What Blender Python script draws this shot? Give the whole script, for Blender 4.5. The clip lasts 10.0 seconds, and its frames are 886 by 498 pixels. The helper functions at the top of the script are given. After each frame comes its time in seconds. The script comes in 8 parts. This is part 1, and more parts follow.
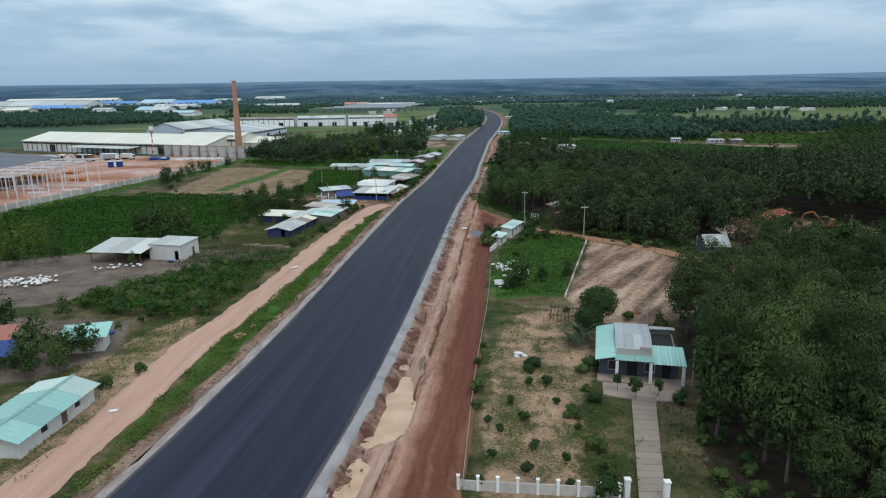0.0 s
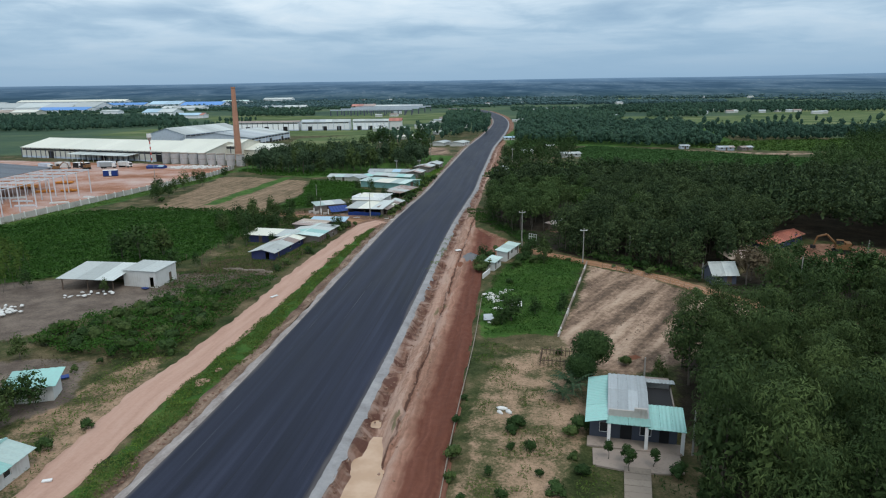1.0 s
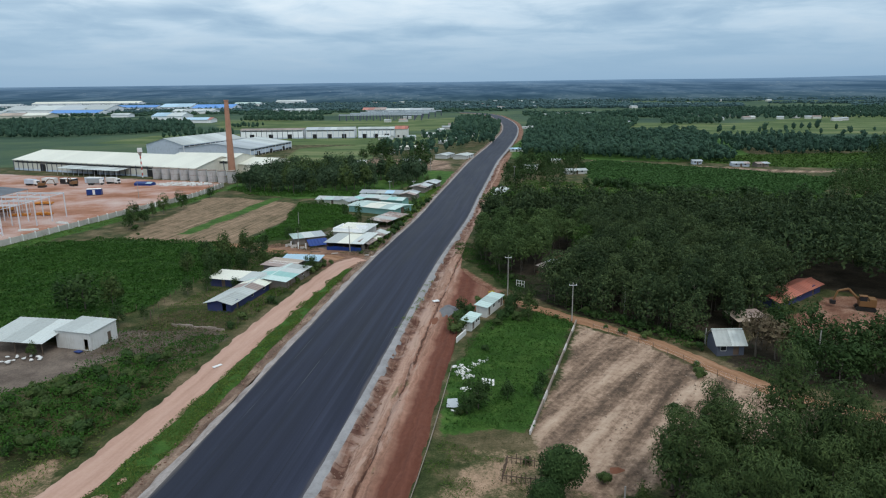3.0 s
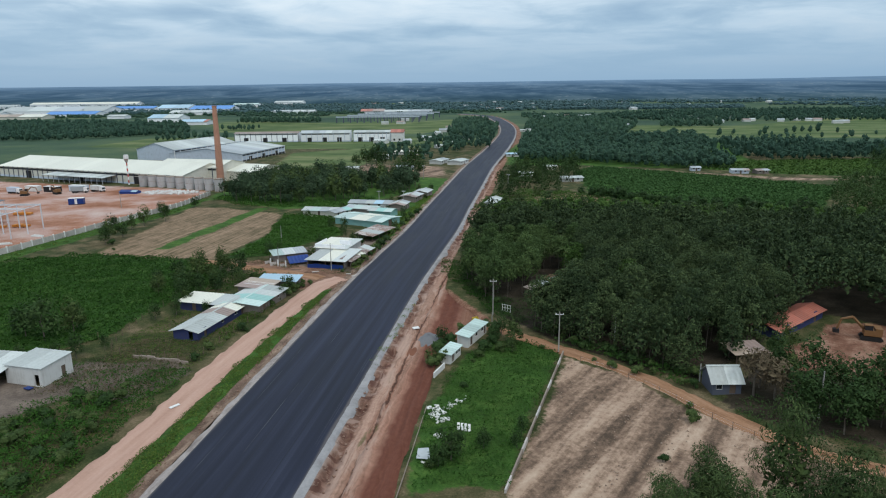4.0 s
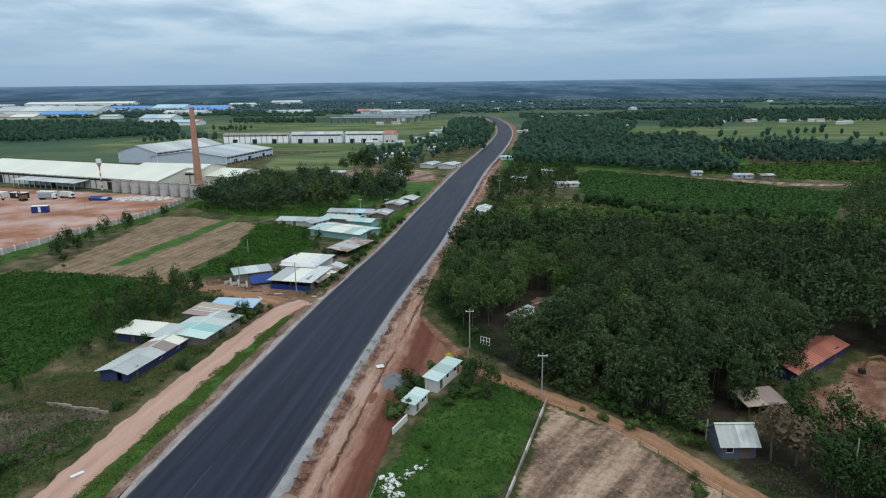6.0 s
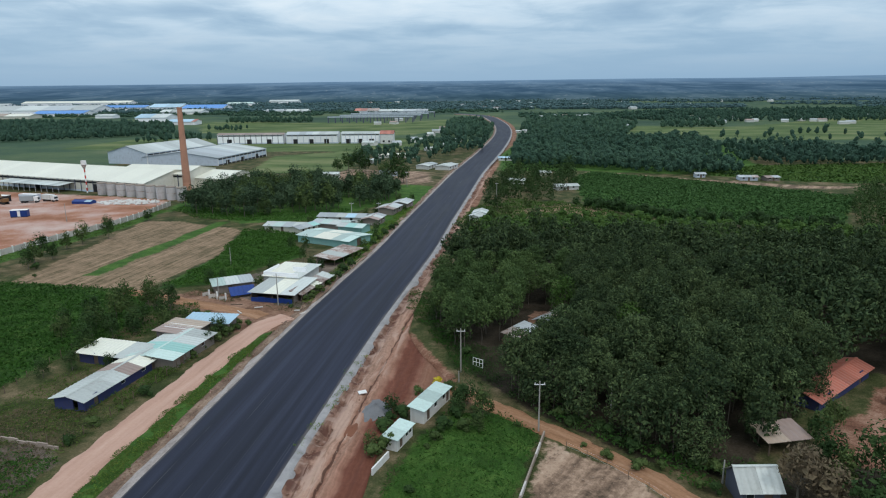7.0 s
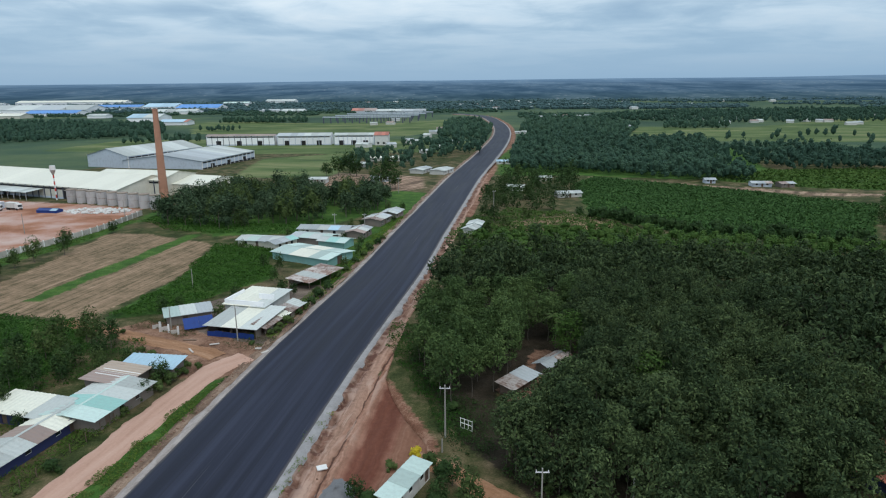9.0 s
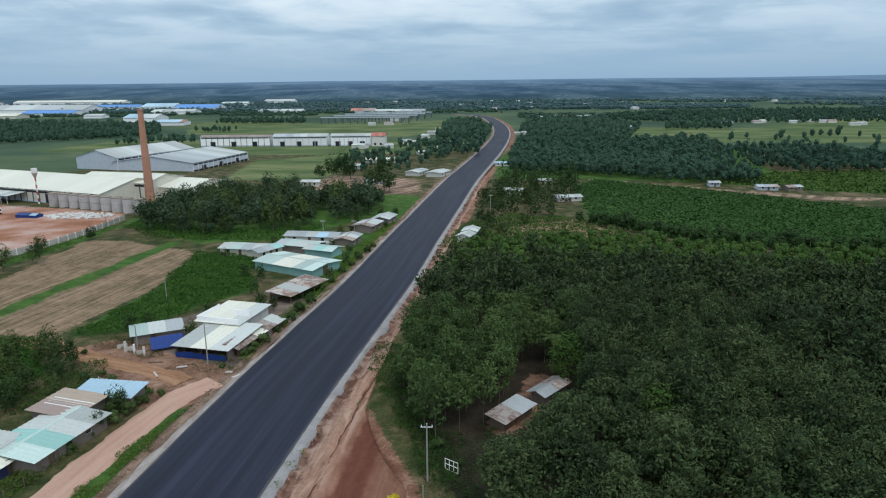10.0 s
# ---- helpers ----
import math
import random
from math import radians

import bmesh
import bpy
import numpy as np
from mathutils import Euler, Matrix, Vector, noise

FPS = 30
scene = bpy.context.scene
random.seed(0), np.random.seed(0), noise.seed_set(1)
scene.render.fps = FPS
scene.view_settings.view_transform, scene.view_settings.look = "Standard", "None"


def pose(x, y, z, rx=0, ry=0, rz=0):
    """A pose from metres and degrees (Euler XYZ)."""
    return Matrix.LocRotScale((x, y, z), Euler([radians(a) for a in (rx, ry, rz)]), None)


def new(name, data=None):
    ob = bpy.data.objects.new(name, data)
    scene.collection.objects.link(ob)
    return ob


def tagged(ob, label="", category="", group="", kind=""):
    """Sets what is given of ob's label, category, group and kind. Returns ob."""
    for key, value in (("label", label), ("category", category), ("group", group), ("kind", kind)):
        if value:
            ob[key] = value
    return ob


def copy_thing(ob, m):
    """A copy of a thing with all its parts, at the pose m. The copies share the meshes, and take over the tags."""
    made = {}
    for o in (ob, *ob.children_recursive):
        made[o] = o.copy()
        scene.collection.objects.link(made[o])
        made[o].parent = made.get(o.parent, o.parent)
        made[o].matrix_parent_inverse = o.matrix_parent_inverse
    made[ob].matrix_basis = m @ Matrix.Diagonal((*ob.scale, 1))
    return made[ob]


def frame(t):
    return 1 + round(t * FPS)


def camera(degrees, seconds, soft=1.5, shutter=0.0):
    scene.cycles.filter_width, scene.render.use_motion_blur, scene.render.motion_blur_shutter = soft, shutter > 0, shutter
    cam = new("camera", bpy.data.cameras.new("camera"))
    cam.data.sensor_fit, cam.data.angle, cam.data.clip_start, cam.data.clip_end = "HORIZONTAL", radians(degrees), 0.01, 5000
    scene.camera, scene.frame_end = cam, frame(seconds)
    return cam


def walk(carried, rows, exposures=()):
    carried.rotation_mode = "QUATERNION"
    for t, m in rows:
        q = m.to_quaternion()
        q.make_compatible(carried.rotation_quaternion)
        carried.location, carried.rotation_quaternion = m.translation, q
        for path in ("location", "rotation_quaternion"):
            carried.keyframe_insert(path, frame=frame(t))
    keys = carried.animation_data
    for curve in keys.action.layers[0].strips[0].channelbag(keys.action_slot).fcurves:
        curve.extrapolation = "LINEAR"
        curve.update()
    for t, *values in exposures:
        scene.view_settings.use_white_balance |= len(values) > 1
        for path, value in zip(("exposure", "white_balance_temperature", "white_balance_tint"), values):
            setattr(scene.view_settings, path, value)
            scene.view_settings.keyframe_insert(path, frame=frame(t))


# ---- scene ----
cam = camera(67.3, 10.0, soft=1.15)
METRES, EYE, TILT, LEAN, TURN = 100.0, 34.0, -13.8, 0.7, 0.0
ROWS = [
    (0.0, 0.0, 0.0, 0.0, 0.0, 0.0, 0.0),
    (0.5, 0.0173, 0.0379, 0.0247, 0.38, 0.01, -0.08),
    (1.0, 0.038, 0.0763, 0.0522, 0.78, 0.02, -0.18),
    (1.5, 0.0574, 0.1116, 0.077, 1.16, 0.04, -0.28),
    (2.0, 0.0776, 0.1503, 0.1051, 1.58, 0.03, -0.39),
    (2.5, 0.0958, 0.1863, 0.1311, 1.93, 0.03, -0.5),
    (4.0, 0.1509, 0.3012, 0.2064, 2.04, 0.02, -0.61),
    (4.5, 0.1653, 0.3394, 0.2209, 2.03, 0.01, -0.62),
    (5.0, 0.1795, 0.3818, 0.2326, 2.04, 0.0, -0.64),
    (5.5, 0.1902, 0.4233, 0.2432, 2.04, -0.01, -0.64),
    (7.0, 0.2136, 0.5683, 0.2797, 1.99, -0.09, -0.64),
    (7.5, 0.2179, 0.616, 0.2921, 1.97, -0.12, -0.65),
    (8.0, 0.2221, 0.6691, 0.3056, 1.96, -0.14, -0.7),
    (8.5, 0.2257, 0.7186, 0.3186, 1.93, -0.16, -0.68),
    (9.0, 0.232, 0.7731, 0.333, 1.94, -0.14, -0.67),
    (9.5, 0.241, 0.8213, 0.3456, 1.96, -0.14, -0.68),
    (10.0, 0.2511, 0.8753, 0.3587, 1.99, -0.15, -0.7),
]
walk(cam, [(t, pose(0, 0, EYE, TILT, LEAN, TURN) @ pose(METRES * x, METRES * y, METRES * z, 90 + pitch, roll, yaw)) for t, x, y, z, yaw, pitch, roll in ROWS])


# ---- light ----
SUN_AZ, SUN_EL = 120.0, 58.0
sun = new("sun", bpy.data.lights.new("sun", "SUN"))
sun.data.energy, sun.data.angle, sun.data.color = 1.1, radians(25), (1.0, 0.97, 0.93)
sun.matrix_world = pose(0, 0, 0, 90 - SUN_EL, 0, SUN_AZ - 90)

world = bpy.data.worlds.new("overcast_sky")
scene.world = world
world.use_nodes = True
scene.view_settings.exposure = 0.0


class Nodes:
    """Short ways to make and link shader nodes."""

    def __init__(self, tree):
        self.t = tree

    def add(self, kind, **inputs):
        n = self.t.nodes.new("ShaderNode" + kind)
        for k, v in inputs.items():
            self.put(n.inputs[k.replace("_", " ")], v)
        return n

    def put(self, socket, v):
        if isinstance(v, bpy.types.NodeSocket):
            self.t.links.new(v, socket)
        elif isinstance(v, (tuple, list)) and len(v) == 3 and socket.type == "RGBA":
            socket.default_value = (*v, 1)
        else:
            socket.default_value = v

    def math(self, op, a, b=0.0, clamp=False):
        n = self.t.nodes.new("ShaderNodeMath")
        n.operation, n.use_clamp = op, clamp
        self.put(n.inputs[0], a)
        self.put(n.inputs[1], b)
        return n.outputs[0]

    def vmath(self, op, a, b):
        n = self.t.nodes.new("ShaderNodeVectorMath")
        n.operation = op
        self.put(n.inputs[0], a)
        self.put(n.inputs[1], b)
        return n.outputs[0]

    def noise(self, vec, scale, detail=4.0, rough=0.55, distort=0.0):
        n = self.add("TexNoise", Scale=scale, Detail=detail, Roughness=rough, Distortion=distort)
        if vec is not None:
            self.put(n.inputs["Vector"], vec)
        return n.outputs[0]

    def mix(self, f, a, b, mode="MIX"):
        n = self.t.nodes.new("ShaderNodeMix")
        n.data_type, n.blend_type = "RGBA", mode
        self.put(n.inputs[0], f)
        self.put(n.inputs[6], a)
        self.put(n.inputs[7], b)
        return n.outputs[2]

    def ramp(self, f, stops):
        n = self.t.nodes.new("ShaderNodeValToRGB")
        e = n.color_ramp.elements
        while len(e) < len(stops):
            e.new(0.5)
        for el, (p, c) in zip(e, stops):
            el.position, el.color = p, (*c, 1)
        self.put(n.inputs[0], f)
        return n.outputs[0]

    def step(self, v, lo, hi):
        n = self.t.nodes.new("ShaderNodeMapRange")
        n.interpolation_type = "SMOOTHSTEP"
        self.put(n.inputs[0], v)
        n.inputs[1].default_value, n.inputs[2].default_value = lo, hi
        return n.outputs[0]

    def bump(self, h, strength, distance):
        return self.add("Bump", Height=h, Strength=strength, Distance=distance).outputs[0]

    def sep(self, v):
        return self.add("SeparateXYZ", Vector=v).outputs

    def comb(self, x, y, z):
        return self.add("CombineXYZ", X=x, Y=y, Z=z).outputs[0]


def build_sky():
    w = Nodes(world.node_tree)
    for n in list(w.t.nodes):
        w.t.nodes.remove(n)
    d = w.add("TexCoord").outputs["Generated"]
    x, y, z = w.sep(d)
    up = w.math("MAXIMUM", z, 0.0)
    k = w.math("ADD", up, 0.10)
    flat = w.comb(w.math("DIVIDE", x, k), w.math("DIVIDE", y, k), 0.0)
    big = w.noise(flat, 0.42, 4, 0.5, 0.6)
    small = w.noise(flat, 1.5, 6, 0.6, 0.5)
    c = w.math("ADD", w.math("MULTIPLY", big, 0.7), w.math("MULTIPLY", small, 0.3))
    cloud = w.ramp(c, [(0.37, (0.31, 0.46, 0.63)), (0.45, (0.47, 0.63, 0.78)), (0.525, (0.74, 0.88, 0.99)), (0.62, (0.98, 1.06, 1.10))])
    low = w.step(up, 0.0, 0.16)
    haze = w.mix(low, (0.27, 0.45, 0.65), cloud)
    # an overcast sky grows brighter towards the zenith
    high = w.mix(w.step(up, 0.18, 0.85), (1, 1, 1), (1.42, 1.32, 1.24))
    grey = w.mix(1.0, haze, high, "MULTIPLY")
    sky = w.t.nodes.new("ShaderNodeTexSky")
    sky.sky_type, sky.sun_disc = "NISHITA", False
    sky.sun_elevation, sky.sun_rotation = radians(SUN_EL), radians(90 - SUN_AZ)
    blue = w.mix(1.0, sky.outputs[0], (0.1, 0.1, 0.1), "MULTIPLY")
    both = w.mix(0.9, blue, grey)
    bg = w.add("Background", Color=both, Strength=1.0)
    out = w.t.nodes.new("ShaderNodeOutputWorld")
    w.t.links.new(bg.outputs[0], out.inputs[0])


build_sky()

# ---- materials ----


def material(name, rough=0.8, metal=0.0, spec=0.3):
    m = bpy.data.materials.new(name)
    m.use_nodes = True
    n = Nodes(m.node_tree)
    b = m.node_tree.nodes["Principled BSDF"]
    b.inputs["Roughness"].default_value = rough
    b.inputs["Metallic"].default_value = metal
    b.inputs["Specular IOR Level"].default_value = spec
    return m, n, b


def position(n):
    return n.add("NewGeometry").outputs["Position"]


def painted(name, col, dirt=(0.16, 0.13, 0.10), wear=0.35, rough=0.7, scale=0.6, metal=0.0):
    """Paint, plaster or concrete: two scales of blotches, streaks of dirt and a fine grain."""
    m, n, b = material(name, rough, metal)
    p = position(n)
    x, y, z = n.sep(p)
    rnd = n.add("ObjectInfo").outputs["Random"]
    big = n.noise(n.vmath("ADD", p, n.comb(n.math("MULTIPLY", rnd, 40), 0, 0)), scale, 5, 0.65)
    streak = n.noise(n.comb(n.math("MULTIPLY", x, 3), n.math("MULTIPLY", y, 3), n.math("MULTIPLY", z, 0.35)), 1.2, 4, 0.6)
    f = n.math("MULTIPLY", n.step(n.math("ADD", n.math("MULTIPLY", big, 0.6), n.math("MULTIPLY", streak, 0.4)), 0.46, 0.72), wear)
    c = n.mix(f, col, dirt)
    tone = n.math("ADD", 0.9, n.math("MULTIPLY", rnd, 0.2))
    c = n.mix(1.0, c, n.comb(tone, tone, tone), "MULTIPLY")
    n.put(b.inputs["Base Color"], c)
    n.put(b.inputs["Normal"], n.bump(n.noise(p, 6.0, 3), 0.25, 0.03))
    return m


def roofing(name, col, rust=0.25, rust_col=(0.17, 0.075, 0.04), rough=0.45, vary=0.38):
    """Coated steel roof sheet: each sheet a little different, rust and dust in patches."""
    m, n, b = material(name, rough, 0.0, 0.4)
    p = position(n)
    rnd = n.add("ObjectInfo").outputs["Random"]
    shifted = n.vmath("ADD", p, n.comb(n.math("MULTIPLY", rnd, 60), n.math("MULTIPLY", rnd, 35), 0))
    big = n.noise(shifted, 0.35, 5, 0.65, 0.8)
    fine = n.noise(shifted, 2.2, 5, 0.7)
    f = n.step(n.math("ADD", n.math("MULTIPLY", big, 0.65), n.math("MULTIPLY", fine, 0.35)), 0.62 - 0.28 * rust, 0.80 - 0.28 * rust)
    dust = n.mix(n.math("MULTIPLY", n.step(fine, 0.40, 0.66), 0.42), col, tuple(0.55 * a + 0.12 for a in col))
    c = n.mix(n.math("MULTIPLY", f, min(0.95, 0.3 + rust)), dust, rust_col)
    tone = n.math("ADD", 1.08 - vary, n.math("MULTIPLY", rnd, vary))
    c = n.mix(1.0, c, n.comb(tone, tone, tone), "MULTIPLY")
    n.put(b.inputs["Base Color"], c)
    n.put(b.inputs["Normal"], n.bump(fine, 0.15, 0.03))
    return m


def foliage(name, dark, mid, light, rough=0.8, spread=1.0, each=1.0):
    """Leaves: every leaf its own green, whole plants lighter or darker, larger drifts over the stand."""
    m, n, b = material(name, rough, 0.0, 0.12)
    isl = n.add("NewGeometry").outputs["Random Per Island"]
    rnd = n.add("ObjectInfo").outputs["Random"]
    drift = n.noise(position(n), 0.045, 3, 0.6)
    clump = n.noise(position(n), 0.42, 3, 0.6)
    v = n.math("ADD", n.math("MULTIPLY", isl, 0.28 * spread), n.math("MULTIPLY", rnd, 0.22 * each))
    v = n.math("ADD", v, n.math("ADD", n.math("MULTIPLY", drift, 0.32), n.math("MULTIPLY", clump, 0.42)))
    c = n.ramp(v, [(0.2, dark), (0.55, mid), (0.95, light)])
    n.put(b.inputs["Base Color"], c)
    thin = n.add("BsdfTranslucent", Color=n.mix(1.0, c, (1.0, 1.0, 0.6), "MULTIPLY"))
    both = n.add("MixShader", Fac=0.06)
    n.t.links.new(b.outputs[0], both.inputs[1])
    n.t.links.new(thin.outputs[0], both.inputs[2])
    n.t.links.new(both.outputs[0], n.t.nodes["Material Output"].inputs[0])
    return m


def asphalt_material():
    m, n, b = material("new_asphalt", 0.62, 0.0, 0.25)
    uv = n.add("UVMap").outputs[0]
    u, v, _ = n.sep(uv)
    lanes = n.noise(n.comb(n.math("MULTIPLY", u, 0.7), n.math("MULTIPLY", v, 0.012), 0), 1.0, 3, 0.55)
    patch = n.noise(n.comb(n.math("MULTIPLY", u, 0.22), n.math("MULTIPLY", v, 0.03), 3.3), 1.0, 5, 0.6)
    fine = n.noise(n.comb(u, v, 0), 7.0, 3, 0.6)
    t = n.math("ADD", n.math("MULTIPLY", lanes, 0.5), n.math("ADD", n.math("MULTIPLY", patch, 0.35), n.math("MULTIPLY", fine, 0.15)))
    c = n.ramp(t, [(0.36, (0.005, 0.007, 0.016)), (0.5, (0.012, 0.0155, 0.032)), (0.64, (0.028, 0.034, 0.060))])
    # dusty tyre lines and the paver's joints
    line = n.noise(n.comb(n.math("MULTIPLY", u, 2.6), n.math("MULTIPLY", v, 0.004), 7.0), 1.0, 3, 0.6)
    broken = n.noise(n.comb(n.math("MULTIPLY", u, 0.8), n.math("MULTIPLY", v, 0.06), 1.0), 1.0, 3, 0.6)
    f = n.math("MULTIPLY", n.step(line, 0.62, 0.72), n.step(broken, 0.48, 0.62))
    c = n.mix(n.math("MULTIPLY", f, 0.6), c, (0.105, 0.105, 0.115))
    joint = n.step(n.math("ABSOLUTE", n.math("SUBTRACT", n.math("FRACT", n.math("DIVIDE", n.math("ADD", u, 8.6), 4.3)), 0.5)), 0.485, 0.497)
    c = n.mix(n.math("MULTIPLY", joint, 0.7), c, (0.008, 0.008, 0.010))
    edge = n.step(n.math("ADD", n.math("ABSOLUTE", u), n.math("MULTIPLY", broken, 1.2)), 8.55, 9.2)
    c = n.mix(n.math("MULTIPLY", edge, 0.6), c, (0.15, 0.13, 0.12))
    n.put(b.inputs["Base Color"], c)
    n.put(b.inputs["Roughness"], n.math("ADD", 0.5, n.math("MULTIPLY", patch, 0.3)))
    n.put(b.inputs["Normal"], n.bump(fine, 0.2, 0.02))
    return m


def soil(name, stops, scale=0.5, stretch=None, bump=0.4, damp=None):
    """Bare ground: clods and drifts at two scales, drawn out along the road where stretch is set."""
    m, n, b = material(name, 0.92, 0.0, 0.15)
    if stretch:
        u, v, _ = n.sep(n.add("UVMap").outputs[0])
        p = n.comb(n.math("MULTIPLY", u, stretch[0]), n.math("MULTIPLY", v, stretch[1]), 0)
        fine = n.noise(n.comb(u, v, 0), 2.2, 6, 0.7)
    else:
        p = position(n)
        fine = n.noise(p, 2.6, 6, 0.7)
    big = n.noise(p, scale, 5, 0.65, 0.3)
    v = n.math("ADD", n.math("MULTIPLY", big, 0.68), n.math("MULTIPLY", fine, 0.32))
    c = n.ramp(v, stops)
    if damp:
        wet = n.noise(position(n), 0.12, 4, 0.6)
        c = n.mix(n.math("MULTIPLY", n.step(wet, 0.5, 0.66), 0.6), c, damp)
    n.put(b.inputs["Base Color"], c)
    n.put(b.inputs["Normal"], n.bump(fine, bump, 0.12))
    return m


def ground_material():
    """The whole sheet of land; two colour layers tell which cover lies where."""
    m, n, b = material("land", 0.95, 0.0, 0.12)
    p = position(n)
    a = n.add("VertexColor")
    a.layer_name = "cover_a"
    d = n.add("VertexColor")
    d.layer_name = "cover_b"
    ar, ag, ab = n.add("SeparateColor", Color=a.outputs[0]).outputs
    br, bg, bb = n.add("SeparateColor", Color=d.outputs[0]).outputs
    aa, ba = a.outputs[1], d.outputs[1]
    rag = n.noise(p, 0.9, 5, 0.65)
    mid = n.noise(p, 0.22, 5, 0.62)
    fine = n.noise(p, 3.2, 5, 0.7)
    far = n.noise(p, 0.006, 4, 0.55)

    def edge(mask, amount=0.7):
        return n.step(n.math("ADD", mask, n.math("MULTIPLY", n.math("SUBTRACT", rag, 0.5), amount)), 0.40, 0.60)

    mixed = n.math("ADD", n.math("MULTIPLY", mid, 0.6), n.math("MULTIPLY", fine, 0.4))
    scrub = n.ramp(mixed, [(0.38, (0.020, 0.031, 0.010)), (0.48, (0.043, 0.056, 0.019)), (0.56, (0.085, 0.082, 0.036)), (0.66, (0.19, 0.145, 0.088))])
    farland = n.ramp(n.math("ADD", n.math("MULTIPLY", far, 0.75), n.math("MULTIPLY", n.noise(p, 0.03, 4, 0.6), 0.25)),
                     [(0.36, (0.030, 0.062, 0.040)), (0.48, (0.046, 0.085, 0.050)), (0.58, (0.074, 0.112, 0.056)), (0.70, (0.13, 0.150, 0.085))])
    dry = n.ramp(mixed, [(0.36, (0.045, 0.046, 0.020)), (0.5, (0.105, 0.086, 0.046)), (0.64, (0.20, 0.15, 0.095))])
    worn = n.noise(p, 0.055, 4, 0.6)
    scrub = n.mix(n.math("MULTIPLY", n.step(worn, 0.46, 0.60), 0.8), scrub, dry)
    c = n.mix(edge(aa), scrub, farland)
    sand = n.ramp(mixed, [(0.38, (0.050, 0.062, 0.022)), (0.455, (0.12, 0.105, 0.055)), (0.53, (0.30, 0.205, 0.135)), (0.66, (0.45, 0.305, 0.21))])
    c = n.mix(edge(ar), c, sand)
    red = n.ramp(mixed, [(0.36, (0.10, 0.046, 0.030)), (0.48, (0.19, 0.095, 0.063)), (0.56, (0.29, 0.17, 0.12)), (0.68, (0.40, 0.275, 0.215))])
    c = n.mix(edge(ag), c, red)
    px, py, _ = n.sep(p)
    along = n.math("ADD", n.math("MULTIPLY", px, 0.84), n.math("MULTIPLY", py, -0.54))
    row = n.math("SINE", n.math("MULTIPLY", n.math("ADD", along, n.math("MULTIPLY", mid, 1.2)), 2.1))
    band = n.noise(n.comb(n.math("MULTIPLY", along, 0.33), n.math("MULTIPLY", n.math("ADD", n.math("MULTIPLY", px, 0.54), n.math("MULTIPLY", py, 0.84)), 0.035), 0), 1.0, 4, 0.62)
    clods = n.noise(p, 1.0, 6, 0.75)
    tilled = n.math("ADD", n.math("ADD", n.math("MULTIPLY", row, 0.015), n.math("MULTIPLY", band, 0.52)), n.math("ADD", n.math("MULTIPLY", mixed, 0.2), n.math("MULTIPLY", clods, 0.3)))
    plough = n.ramp(tilled, [(0.42, (0.082, 0.058, 0.042)), (0.495, (0.205, 0.138, 0.098)), (0.555, (0.36, 0.252, 0.182)), (0.64, (0.48, 0.36, 0.27))])
    c = n.mix(edge(ab), c, plough)
    lush = n.ramp(mixed, [(0.34, (0.022, 0.055, 0.012)), (0.5, (0.045, 0.105, 0.020)), (0.64, (0.085, 0.15, 0.033))])
    c = n.mix(edge(br), c, lush)
    lot = n.ramp(mixed, [(0.34, (0.075, 0.058, 0.048)), (0.5, (0.145, 0.115, 0.095)), (0.66, (0.23, 0.185, 0.15))])
    c = n.mix(edge(bg), c, lot)
    site = n.ramp(n.math("ADD", n.math("MULTIPLY", n.noise(p, 0.05, 4, 0.6), 0.7), n.math("MULTIPLY", fine, 0.3)),
                  [(0.38, (0.24, 0.105, 0.060)), (0.47, (0.35, 0.175, 0.115)), (0.54, (0.43, 0.28, 0.235)), (0.66, (0.50, 0.39, 0.345))])
    c = n.mix(edge(bb), c, site)
    pale = n.ramp(n.noise(n.comb(n.math("MULTIPLY", px, 0.014), n.math("MULTIPLY", py, 0.026), 0), 1.0, 5, 0.65, 0.4),
                  [(0.36, (0.050, 0.084, 0.032)), (0.5, (0.088, 0.130, 0.046)), (0.64, (0.165, 0.185, 0.085))])
    c = n.mix(edge(ba), c, pale)
    e = n.add("VertexColor")
    e.layer_name = "cover_c"
    cr, cg, cb = n.add("SeparateColor", Color=e.outputs[0]).outputs
    across = n.math("ADD", n.math("MULTIPLY", px, 0.988), n.math("MULTIPLY", py, -0.155))
    lines = n.noise(n.comb(n.math("MULTIPLY", across, 1.1), n.math("MULTIPLY", py, 0.03), 0), 1.0, 3, 0.6)
    stub = n.math("ADD", n.math("MULTIPLY", lines, 0.38), n.math("ADD", n.math("MULTIPLY", mixed, 0.42), n.math("MULTIPLY", rag, 0.2)))
    stubble = n.ramp(stub, [(0.38, (0.060, 0.056, 0.026)), (0.46, (0.150, 0.112, 0.068)), (0.54, (0.260, 0.180, 0.118)), (0.64, (0.37, 0.265, 0.185))])
    c = n.mix(edge(cr), c, stubble)
    # leaf litter, its dark tone also standing in for shade under the trees
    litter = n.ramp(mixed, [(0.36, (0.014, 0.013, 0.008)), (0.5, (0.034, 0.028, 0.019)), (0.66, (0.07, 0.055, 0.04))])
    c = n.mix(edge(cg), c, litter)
    c = n.mix(edge(cb), c, lush)
    bare = n.ramp(n.math("ADD", n.math("MULTIPLY", mid, 0.45), n.math("ADD", n.math("MULTIPLY", rag, 0.25), n.math("MULTIPLY", fine, 0.3))), [(0.38, (0.080, 0.046, 0.030)), (0.46, (0.165, 0.092, 0.062)), (0.54, (0.25, 0.148, 0.103)), (0.64, (0.37, 0.245, 0.18))])
